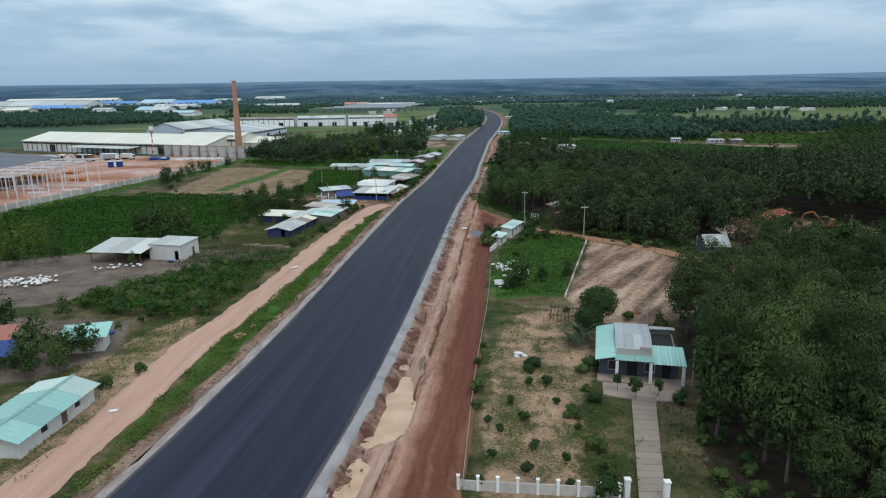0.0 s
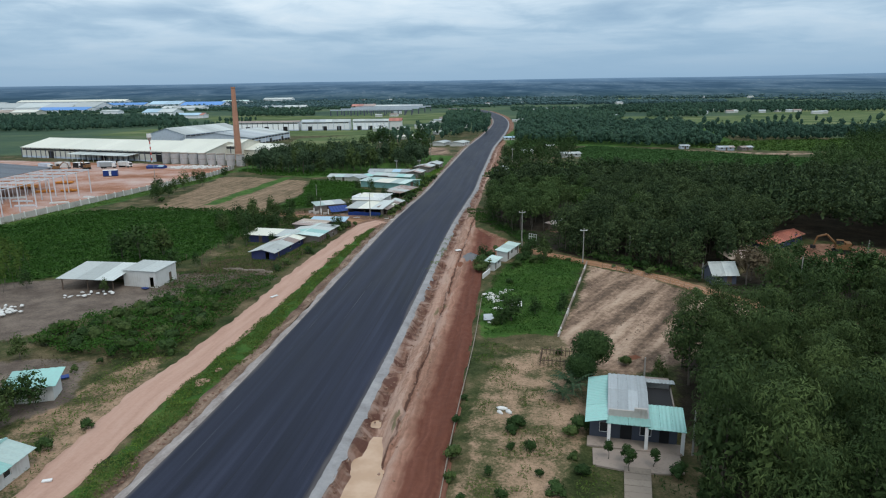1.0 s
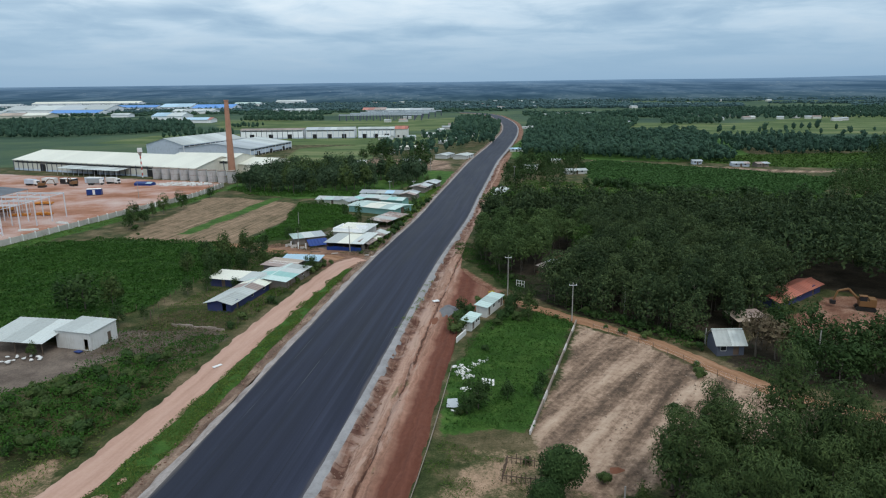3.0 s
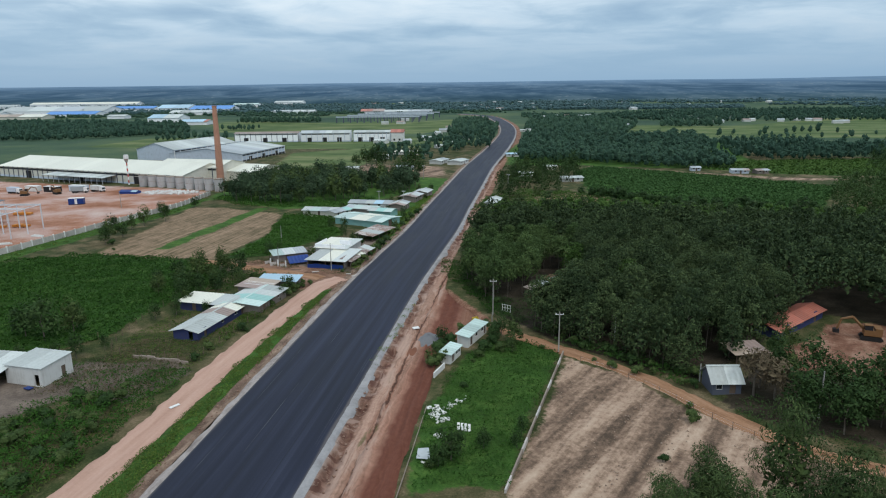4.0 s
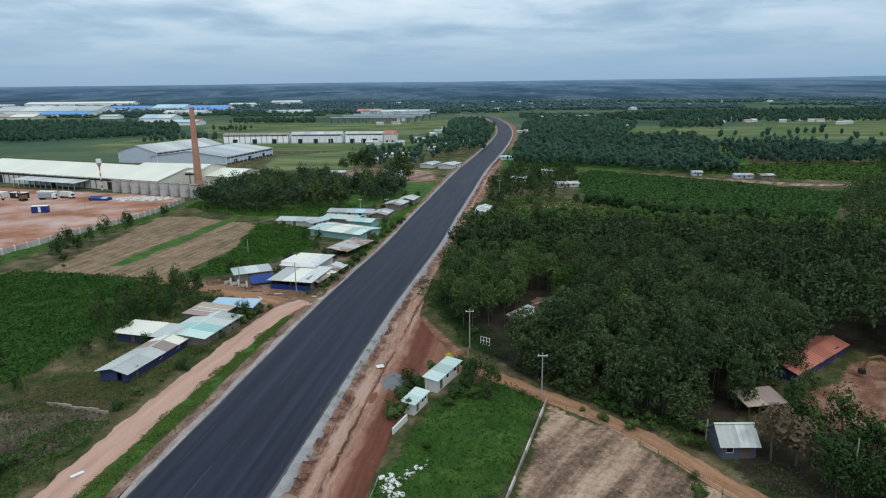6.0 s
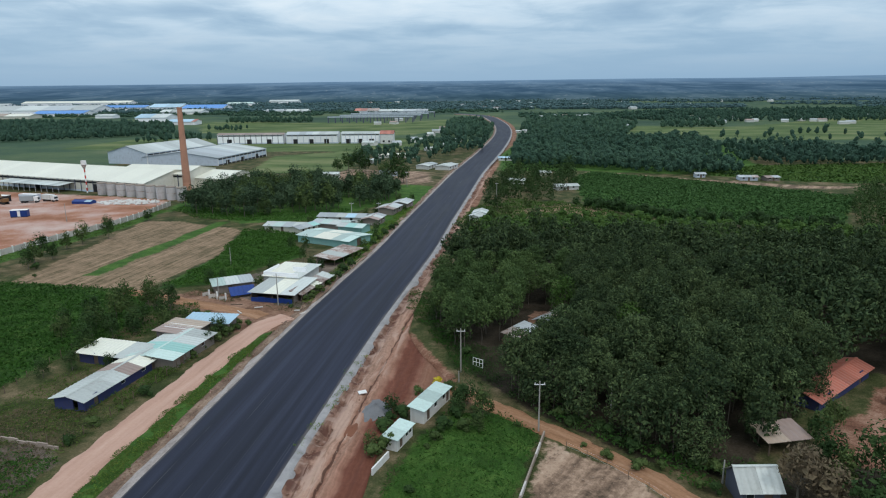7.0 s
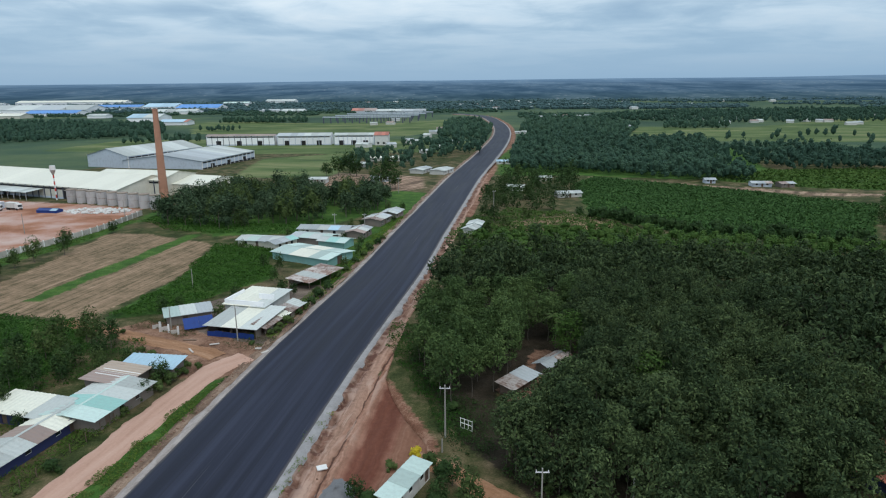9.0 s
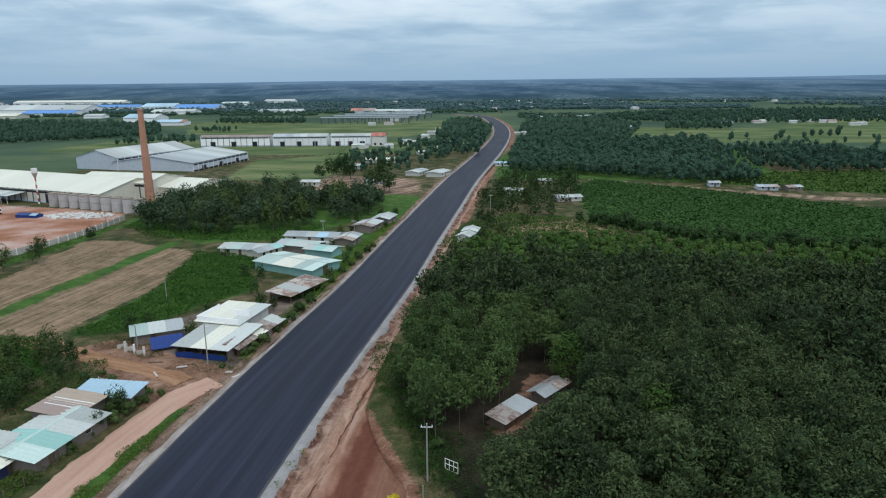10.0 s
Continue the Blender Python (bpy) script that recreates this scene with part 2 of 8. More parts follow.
    c = n.mix(edge(e.outputs[1]), c, bare)
    n.put(b.inputs["Base Color"], c)
    n.put(b.inputs["Normal"], n.bump(n.math("ADD", rag, n.math("MULTIPLY", fine, 0.5)), 0.6, 0.25))
    return m


def verge_material():
    """Red earth of the haul strip: rose-brown scalloped bank, pale dried ditch, smooth dark red running strip."""
    m, n, b = material("verge_earth", 0.9, 0.0, 0.15)
    u, v, _ = n.sep(n.add("UVMap").outputs[0])
    drift = n.math("MULTIPLY", n.math("SUBTRACT", n.noise(position(n), 0.11, 3, 0.6), 0.5), 3.2)
    w = n.math("ADD", u, drift)
    flow = n.noise(n.comb(n.math("MULTIPLY", w, 0.7), n.math("MULTIPLY", v, 0.03), 0), 1.0, 5, 0.6, 0.4)
    streak = n.noise(n.comb(n.math("MULTIPLY", w, 2.6), n.math("MULTIPLY", v, 0.04), 5.0), 1.0, 4, 0.6, 0.3)
    clod = n.noise(n.comb(u, v, 0), 1.3, 5, 0.6)
    edge = n.math("ADD", u, n.math("ADD", n.math("MULTIPLY", n.math("SUBTRACT", n.noise(n.comb(n.math("MULTIPLY", u, 0.2), n.math("MULTIPLY", v, 0.22), 2.0), 1.0, 3, 0.6), 0.5), 2.2), n.math("MULTIPLY", n.math("SUBTRACT", clod, 0.5), 0.5)))
    zone = n.ramp(n.math("DIVIDE", n.math("SUBTRACT", edge, 9.5), 12.0), [(0.0, (0.30, 0.235, 0.20)), (0.05, (0.20, 0.118, 0.088)), (0.15, (0.185, 0.098, 0.070)), (0.20, (0.32, 0.200, 0.148)), (0.31, (0.35, 0.215, 0.158)),
                   (0.37, (0.24, 0.122, 0.084)), (0.43, (0.35, 0.205, 0.148)), (0.53, (0.26, 0.132, 0.092)), (0.59, (0.140, 0.053, 0.035)), (0.86, (0.126, 0.046, 0.030)), (0.93, (0.175, 0.078, 0.053)), (1.0, (0.19, 0.094, 0.062))])
    run = n.step(edge, 15.2, 16.6)
    t = n.math("ADD", n.math("MULTIPLY", flow, 0.4), n.math("ADD", n.math("MULTIPLY", streak, 0.32), n.math("MULTIPLY", clod, 0.28)))
    rough = n.ramp(t, [(0.36, (0.50, 0.47, 0.45)), (0.46, (0.82, 0.80, 0.79)), (0.54, (1.08, 1.08, 1.09)), (0.64, (1.42, 1.50, 1.56))])
    even = n.ramp(t, [(0.36, (0.76, 0.74, 0.73)), (0.5, (1.0, 1.0, 1.0)), (0.60, (1.22, 1.27, 1.30)), (0.68, (1.75, 2.0, 2.2))])
    c = n.mix(1.0, zone, n.mix(run, rough, even), "MULTIPLY")
    # slumped bank lumps: dark red soil, painted also as shade between dry rose-brown ones
    lump = n.noise(n.comb(n.math("MULTIPLY", u, 0.30), n.math("MULTIPLY", v, 0.42), 31.0), 1.0, 3, 0.55, 0.4)
    bank = n.math("MULTIPLY", n.step(u, 9.5, 9.8), n.math("SUBTRACT", 1.0, n.step(edge, 11.2, 12.0)))
    c = n.mix(n.math("MULTIPLY", n.step(lump, 0.50, 0.58), n.math("MULTIPLY", bank, 0.85)), c, (0.095, 0.043, 0.032))
    c = n.mix(n.math("MULTIPLY", n.step(n.math("SUBTRACT", 1.0, lump), 0.54, 0.62), n.math("MULTIPLY", bank, 0.7)), c, (0.31, 0.215, 0.175))
    # dark line paints the shade inside the groove along the strip
    wav = n.noise(n.comb(0, n.math("MULTIPLY", v, 0.11), 3.0), 1.0, 4, 0.6)
    cut = n.math("ABSOLUTE", n.math("SUBTRACT", n.math("ADD", u, n.math("MULTIPLY", n.math("SUBTRACT", wav, 0.5), 2.2)), 13.9))
    c = n.mix(n.math("MULTIPLY", n.math("SUBTRACT", 1.0, n.step(cut, 0.08, 0.22)), 0.8), c, (0.055, 0.027, 0.020))
    # dried pale silt in patches
    silt = n.noise(n.comb(n.math("MULTIPLY", u, 0.55), n.math("MULTIPLY", v, 0.07), 11.0), 1.0, 5, 0.68, 0.6)
    low = n.math("MULTIPLY", n.step(u, 10.4, 11.6), n.math("SUBTRACT", 1.0, n.step(edge, 14.4, 15.6)))
    c = n.mix(n.math("MULTIPLY", n.math("MULTIPLY", n.step(silt, 0.48, 0.58), low), 0.6), c, (0.44, 0.31, 0.25))
    # thin green growth in the damp ditch
    weed = n.noise(n.comb(n.math("MULTIPLY", u, 0.5), n.math("MULTIPLY", v, 0.10), 21.0), 1.0, 4, 0.6)
    c = n.mix(n.math("MULTIPLY", n.math("MULTIPLY", n.step(weed, 0.60, 0.68), n.step(u, 12.2, 13.4)), n.math("SUBTRACT", 0.7, n.math("MULTIPLY", n.step(edge, 14.2, 15.0), 0.7))), c, (0.075, 0.085, 0.030))
    n.put(b.inputs["Base Color"], c)
    n.put(b.inputs["Normal"], n.bump(n.math("ADD", n.math("MULTIPLY", clod, n.math("SUBTRACT", 1.15, run)), n.math("MULTIPLY", streak, 0.6)), 0.6, 0.14))
    return m


def distance_material():
    """Woods and fields many kilometres off, their haze painted into a glowing sheet."""
    m, n, b = material("hazy_glow_distance", 1.0, 0.0, 0.0)
    p = position(n)
    x, y, z = n.sep(p)
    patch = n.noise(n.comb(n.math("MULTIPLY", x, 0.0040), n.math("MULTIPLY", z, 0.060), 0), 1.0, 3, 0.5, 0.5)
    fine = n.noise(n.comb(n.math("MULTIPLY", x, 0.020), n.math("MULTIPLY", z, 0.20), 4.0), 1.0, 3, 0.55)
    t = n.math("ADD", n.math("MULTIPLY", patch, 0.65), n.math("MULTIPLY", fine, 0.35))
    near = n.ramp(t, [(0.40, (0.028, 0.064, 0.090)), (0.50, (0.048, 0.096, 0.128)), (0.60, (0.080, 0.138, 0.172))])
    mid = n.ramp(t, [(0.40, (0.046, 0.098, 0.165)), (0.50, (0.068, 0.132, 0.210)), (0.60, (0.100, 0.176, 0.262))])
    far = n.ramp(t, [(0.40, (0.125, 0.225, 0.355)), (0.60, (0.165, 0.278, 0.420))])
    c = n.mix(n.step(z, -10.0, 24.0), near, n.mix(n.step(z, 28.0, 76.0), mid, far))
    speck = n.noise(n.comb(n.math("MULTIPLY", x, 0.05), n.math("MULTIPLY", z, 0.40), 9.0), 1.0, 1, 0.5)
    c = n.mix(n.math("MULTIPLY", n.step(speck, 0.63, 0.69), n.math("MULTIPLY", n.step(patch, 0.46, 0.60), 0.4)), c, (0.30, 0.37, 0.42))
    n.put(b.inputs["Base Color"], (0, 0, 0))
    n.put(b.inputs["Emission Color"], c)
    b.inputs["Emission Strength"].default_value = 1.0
    return m


def water_material():
    m, n, b = material("muddy_water", 0.18, 0.0, 0.4)
    n.put(b.inputs["Base Color"], n.ramp(n.noise(position(n), 0.4, 4), [(0.4, (0.46, 0.30, 0.19)), (0.65, (0.55, 0.38, 0.26))]))
    return m


def glass_material():
    m, n, b = material("window_glass", 0.08, 0.0, 0.5)
    b.inputs["Base Color"].default_value = (0.02, 0.025, 0.03, 1)
    return m


LAND = ground_material()
ASPHALT = asphalt_material()
PINK_GRAVEL = soil("dusty_gravel", [(0.30, (0.15, 0.125, 0.115)), (0.45, (0.27, 0.235, 0.22)), (0.58, (0.36, 0.325, 0.31)), (0.72, (0.44, 0.38, 0.34))], 1.0, (0.8, 0.25), 0.5)
GRAVEL = soil("pale_gravel", [(0.30, (0.20, 0.19, 0.19)), (0.5, (0.29, 0.285, 0.29)), (0.70, (0.37, 0.36, 0.355))], 0.35)
VERGE = verge_material()
BANK = soil("brown_bank", [(0.34, (0.075, 0.048, 0.036)), (0.48, (0.17, 0.115, 0.085)), (0.60, (0.30, 0.215, 0.16)), (0.72, (0.42, 0.32, 0.24))], 1.0, (0.5, 0.16), 0.6)
EARTH = soil("red_earth", [(0.34, (0.10, 0.040, 0.024)), (0.46, (0.175, 0.073, 0.045)), (0.56, (0.27, 0.135, 0.088)), (0.70, (0.42, 0.275, 0.205))], 1.0, (0.55, 0.05), 0.7)
TRACK = soil("pinkish_dirt", [(0.30, (0.36, 0.215, 0.160)), (0.5, (0.46, 0.29, 0.225)), (0.70, (0.52, 0.355, 0.285))], 1.0, (0.7, 0.06), 0.35)
PATH = soil("orange_dirt", [(0.34, (0.17, 0.085, 0.045)), (0.5, (0.30, 0.165, 0.095)), (0.66, (0.40, 0.25, 0.165))], 1.0, (0.7, 0.08), 0.4)
CONCRETE = painted("old_concrete", (0.27, 0.225, 0.185), (0.13, 0.11, 0.09), 0.6, 0.85, 0.5)
PALE_CONCRETE = painted("pale_concrete", (0.48, 0.45, 0.42), (0.2, 0.17, 0.14), 0.5, 0.85, 0.5)
WHITE_WALL = painted("white_plaster", (0.62, 0.62, 0.60), (0.27, 0.24, 0.20), 0.4)
CREAM_WALL = painted("cream_wall", (0.60, 0.58, 0.50), (0.25, 0.22, 0.17), 0.4)
TEAL_WALL = painted("teal_wall", (0.22, 0.42, 0.40), (0.16, 0.2, 0.18), 0.4)
BLUE_WALL = painted("dark_blue_wall", (0.035, 0.045, 0.13), (0.06, 0.05, 0.06), 0.5)
GREY_WALL = painted("grey_cladding", (0.48, 0.54, 0.62), (0.16, 0.17, 0.19), 0.4)
DARK = painted("dark_opening", (0.018, 0.018, 0.020), (0.04, 0.035, 0.03), 0.4)
TIMBER = painted("weathered_timber", (0.14, 0.10, 0.075), (0.06, 0.05, 0.04), 0.5)
STEEL = painted("pale_steel", (0.60, 0.61, 0.64), (0.35, 0.3, 0.27), 0.3, 0.5)
POLE = painted("concrete_pole", (0.30, 0.29, 0.27), (0.2, 0.18, 0.16), 0.4)
BRICK = painted("sooty_brick", (0.42, 0.22, 0.15), (0.20, 0.115, 0.085), 0.5, 0.9, 0.25)
R_WHITE = roofing("white_roof_sheet", (0.53, 0.57, 0.55), 0.26, (0.30, 0.24, 0.19))
R_MINT = roofing("pale_mint_roof_sheet", (0.50, 0.64, 0.60), 0.08, (0.42, 0.46, 0.42))
CLEAN_WHITE = painted("clean_white_cladding", (0.84, 0.85, 0.87), (0.55, 0.55, 0.55), 0.2)
FACTORY_WALL = painted("cream_cladding", (0.68, 0.66, 0.58), (0.35, 0.32, 0.26), 0.35)
TANK_GREY = painted("streaked_grey_concrete", (0.44, 0.43, 0.43), (0.2, 0.17, 0.16), 0.6, 0.85, 0.4)
# grey-brown wall, toned dark in place of the shade under eaves
SHADED_WALL = painted("shade_toned_wall", (0.20, 0.175, 0.155), (0.10, 0.085, 0.075), 0.5)
YARD = painted("worn_yard_concrete", (0.33, 0.27, 0.23), (0.17, 0.14, 0.12), 0.6, 0.9, 0.5)
R_CREAM = roofing("cream_roof_sheet", (0.70, 0.70, 0.60), 0.08, (0.46, 0.43, 0.34), vary=0.10)
R_TEAL = roofing("teal_roof_sheet", (0.29, 0.54, 0.50), 0.04, (0.4, 0.5, 0.46))
R_GREY = roofing("grey_roof_sheet", (0.42, 0.46, 0.48), 0.15, (0.25, 0.22, 0.2))
R_RUST = roofing("rusty_roof_sheet", (0.50, 0.45, 0.42), 0.75)
R_BROWN = roofing("brown_roof_sheet", (0.34, 0.25, 0.215), 0.3, (0.2, 0.13, 0.11))
R_RED = roofing("red_roof_sheet", (0.47, 0.155, 0.105), 0.2, (0.22, 0.09, 0.06))
R_BLUE = roofing("blue_roof_sheet", (0.07, 0.25, 0.62), 0.05, (0.2, 0.28, 0.4), vary=0.12)
R_LIGHTBLUE = roofing("light_blue_roof_sheet", (0.42, 0.62, 0.76), 0.05, (0.35, 0.4, 0.45))
R_DARK = roofing("dark_grey_roof_sheet", (0.085, 0.095, 0.115), 0.1, (0.15, 0.14, 0.14))
TARP = painted("blue_tarpaulin", (0.011, 0.040, 0.19), (0.008, 0.022, 0.09), 0.5, 0.45)
RED_PAINT = painted("red_paint", (0.5, 0.07, 0.05), (0.3, 0.1, 0.08), 0.3)
WHITE_PAINT = painted("white_paint", (0.75, 0.75, 0.74), (0.4, 0.38, 0.36), 0.3)
YELLOW_PAINT = painted("orange_yellow_paint", (0.20, 0.105, 0.045), (0.25, 0.12, 0.05), 0.4, 0.5)
ORANGE = painted("orange_coating", (0.52, 0.20, 0.035), (0.30, 0.16, 0.07), 0.4)
RUBBER = painted("black_rubber", (0.02, 0.02, 0.02), (0.08, 0.06, 0.05), 0.4)
PLASTIC = painted("white_sacks", (0.66, 0.66, 0.64), (0.35, 0.32, 0.28), 0.35)
WATER = water_material()
DISTANCE = distance_material()
GLASS = glass_material()
BARK = painted("grey_bark", (0.125, 0.108, 0.09), (0.06, 0.05, 0.04), 0.6, 0.9, 1.5)
L_RUBBER = foliage("rubber_leaves", (0.006, 0.014, 0.006), (0.028, 0.050, 0.021), (0.098, 0.138, 0.054), 0.8, 1.2, 1.0)
L_ACACIA = foliage("acacia_leaves", (0.008, 0.018, 0.006), (0.037, 0.064, 0.021), (0.112, 0.156, 0.050), 0.8, 0.8)
L_STAND = foliage("feathery_leaves", (0.012, 0.028, 0.008), (0.044, 0.080, 0.026), (0.110, 0.165, 0.055), 0.8, 1.0)
L_VERGE = foliage("vivid_grass", (0.034, 0.078, 0.010), (0.085, 0.155, 0.022), (0.18, 0.23, 0.05))
BANK_CLOD = soil("rose_brown_clods", [(0.34, (0.13, 0.075, 0.055)), (0.5, (0.22, 0.135, 0.10)), (0.66, (0.34, 0.235, 0.18))], 0.8)
FIELD_CLOD = soil("dry_field_clods", [(0.34, (0.16, 0.115, 0.085)), (0.5, (0.28, 0.205, 0.155)), (0.66, (0.42, 0.33, 0.26))], 0.8)
L_WOOD = foliage("grey_green_leaves", (0.014, 0.030, 0.016), (0.036, 0.066, 0.034), (0.080, 0.122, 0.062), 0.8, 1.1)
L_WEED = foliage("olive_weeds", (0.030, 0.036, 0.014), (0.062, 0.070, 0.030), (0.125, 0.115, 0.060))
R_TAN = roofing("tan_roof_sheet", (0.46, 0.36, 0.28), 0.3, (0.25, 0.17, 0.13))
SLATE_WALL = painted("slate_blue_wall", (0.080, 0.092, 0.125), (0.06, 0.06, 0.07), 0.4)
L_FINE = foliage("fine_leaves", (0.017, 0.034, 0.010), (0.048, 0.078, 0.024), (0.105, 0.145, 0.048))
L_DARK = foliage("dark_leaves", (0.010, 0.026, 0.008), (0.027, 0.056, 0.017), (0.060, 0.102, 0.032))
L_LIGHT = foliage("light_leaves", (0.022, 0.055, 0.011), (0.043, 0.090, 0.019), (0.080, 0.135, 0.033))
L_CROP = foliage("crop_leaves", (0.012, 0.040, 0.007), (0.027, 0.078, 0.012), (0.052, 0.125, 0.020))
# bluish base colours paint the haze of distance into these two leaf materials
L_HAZE = foliage("hazed_leaves", (0.044, 0.086, 0.096), (0.056, 0.106, 0.114), (0.078, 0.132, 0.130))
L_FAR = foliage("far_hazed_leaves", (0.016, 0.040, 0.030), (0.033, 0.072, 0.050), (0.062, 0.115, 0.068), 0.8, 0.9)
L_FIELD = foliage("field_leaves", (0.028, 0.070, 0.020), (0.043, 0.098, 0.029), (0.064, 0.124, 0.038))
L_GRASS = foliage("grass_blades", (0.026, 0.058, 0.010), (0.058, 0.108, 0.019), (0.13, 0.16, 0.045))
L_DRY = foliage("dry_brush", (0.06, 0.045, 0.032), (0.11, 0.085, 0.055), (0.17, 0.14, 0.085))
L_YELLOW = foliage("yellow_blossom", (0.30, 0.24, 0.02), (0.5, 0.4, 0.03), (0.6, 0.5, 0.06))

# ---- shape helpers ----
PI = math.pi


class Geo:
    """Vertices and faces of one mesh."""

    def __init__(self):
        self.v, self.f = [], []

    def add(self, verts, faces):
        k = len(self.v)
        self.v.extend([tuple(p) for p in verts])
        self.f.extend([tuple(i + k for i in f) for f in faces])
        return self

    def box(self, x0, x1, y0, y1, z0, z1):
        return self.add([(x0, y0, z0), (x1, y0, z0), (x1, y1, z0), (x0, y1, z0), (x0, y0, z1), (x1, y0, z1), (x1, y1, z1), (x0, y1, z1)],
                        [(0, 3, 2, 1), (4, 5, 6, 7), (0, 1, 5, 4), (1, 2, 6, 5), (2, 3, 7, 6), (3, 0, 4, 7)])

    def slab(self, a, b, c, d, t):
        """A sheet between four corners, t thick downwards."""
        low = [(p[0], p[1], p[2] - t) for p in (a, b, c, d)]
        return self.add([*low, a, b, c, d], [(0, 3, 2, 1), (4, 5, 6, 7), (0, 1, 5, 4), (1, 2, 6, 5), (2, 3, 7, 6), (3, 0, 4, 7)])

    def tube(self, p, q, r0, r1=None, n=8):
        p, q = Vector(p), Vector(q)
        r1 = r0 if r1 is None else r1
        w = (q - p).normalized()
        a = w.orthogonal().normalized()
        b = w.cross(a)
        ring = [(math.cos(2 * PI * i / n), math.sin(2 * PI * i / n)) for i in range(n)]
        vs = [p + (a * c + b * s) * r0 for c, s in ring] + [q + (a * c + b * s) * r1 for c, s in ring]
        fs = [(i, (i + 1) % n, n + (i + 1) % n, n + i) for i in range(n)] + [tuple(range(n - 1, -1, -1)), tuple(range(n, 2 * n))]
        return self.add(vs, fs)

    def prism(self, outline, z0, z1):
        n = len(outline)
        vs = [(x, y, z0) for x, y in outline] + [(x, y, z1) for x, y in outline]
        return self.add(vs, [(i, (i + 1) % n, n + (i + 1) % n, n + i) for i in range(n)] + [tuple(range(n - 1, -1, -1)), tuple(range(n, 2 * n))])

    def weld(self):
        """Join vertices that lie in one place."""
        at, new_v, to = {}, [], []
        for p in self.v:
            k = tuple(round(c, 4) for c in p)
            if k not in at:
                at[k] = len(new_v)
                new_v.append(p)
            to.append(at[k])
        self.v, self.f = new_v, [tuple(to[i] for i in f) for f in self.f]
        return self

    def mesh(self, name, smooth=False):
        me = bpy.data.meshes.new(name)
        me.from_pydata(self.v, [], self.f)
        if smooth:
            me.shade_smooth()
        me.update()
        return me


def array_mesh(name, v, f, smooth=False):
    """A mesh from numpy arrays: vertices (n, 3) and faces (m, 3 or 4)."""
    me = bpy.data.meshes.new(name)
    m, k = f.shape
    me.vertices.add(len(v))
    me.vertices.foreach_set("co", np.asarray(v, np.float32).ravel())
    me.loops.add(m * k)
    me.loops.foreach_set("vertex_index", np.asarray(f, np.int32).ravel())
    me.polygons.add(m)
    me.polygons.foreach_set("loop_start", np.arange(0, m * k, k, dtype=np.int32))
    me.polygons.foreach_set("use_smooth", np.full(m, smooth))
    me.update(calc_edges=True)
    return me


def thing(name, at, label, category, group="", kind=""):
    ob = new(name)
    ob.empty_display_size = 0.5
    ob.matrix_world = at
    return tagged(ob, label, category, group, kind)


def part(name, data, mat, parent, label="", at=None):
    if isinstance(data, Geo):
        data = data.mesh(name)
    if not data.materials:
        data.materials.append(mat)
    ob = new(name, data)
    ob.parent = parent
    if at is not None:
        ob.matrix_basis = at
    return tagged(ob, label) if label else ob


def whole(name, data, mat, label, category, kind="", at=None, group=""):
    if isinstance(data, Geo):
        data = data.mesh(name)
    if not data.materials:
        data.materials.append(mat)
    ob = new(name, data)
    if at is not None:
        ob.matrix_world = at
    return tagged(ob, label, category, group, kind)


# ---- the lie of the land ----
FALL_Y, FALL_Z = [220, 370, 560, 820, 1500, 2600, 3600, 4700], [0, -1.7, -3.5, -6, -7, -8, -8, -8]


def smooth_line(pts, step):
    """A smooth curve through points, as (n, 2), with points about step apart."""
    p = np.array(pts, float)
    p = np.vstack([2 * p[0] - p[1], p, 2 * p[-1] - p[-2]])
    out = []
    for i in range(1, len(p) - 2):
        k = max(1, int(np.linalg.norm(p[i + 1] - p[i]) / step))
        t = (np.arange(k) / k)[:, None]
        a, b, c, d = p[i - 1], p[i], p[i + 1], p[i + 2]
        out.append(0.5 * (2 * b + (c - a) * t + (2 * a - 5 * b + 4 * c - d) * t ** 2 + (3 * b - a - 3 * c + d) * t ** 3))
    return np.vstack([*out, p[-2:-1]])


ROAD_LINE = smooth_line([(-26.5, 15), (-20.6, 50), (-17.4, 71), (-13.6, 104), (-8.6, 155), (-5.0, 190), (-1.6, 216), (3.2, 255), (7.2, 300),
                         (11.2, 341), (21.5, 447), (33.0, 540), (42.5, 620), (53, 720), (60.5, 811), (65, 900), (66, 992), (63, 1100), (56, 1208), (38, 1300), (0, 1370)], 3.0)


def ribs(line):
    """Unit normals (to the right) along a line."""
    t = np.gradient(line, axis=0)
    t /= np.linalg.norm(t, axis=1)[:, None]
    return np.stack([t[:, 1], -t[:, 0]], 1)




def from_line(x, y, line):
    """Signed distance (right is plus) and the nearest segment's index, for arrays of points."""
    best = np.full(x.shape, 1e9)
    sign = np.ones(x.shape)
    for i in range(len(line) - 1):
        a, b = line[i], line[i + 1]
        d = b - a
        t = np.clip(((x - a[0]) * d[0] + (y - a[1]) * d[1]) / (d @ d), 0, 1)
        ex, ey = x - a[0] - t * d[0], y - a[1] - t * d[1]
        r = ex * ex + ey * ey
        s = np.where(ex * d[1] - ey * d[0] > 0, 1.0, -1.0)
        sign = np.where(r < best, s, sign)
        best = np.minimum(best, r)
    return np.sqrt(best) * sign


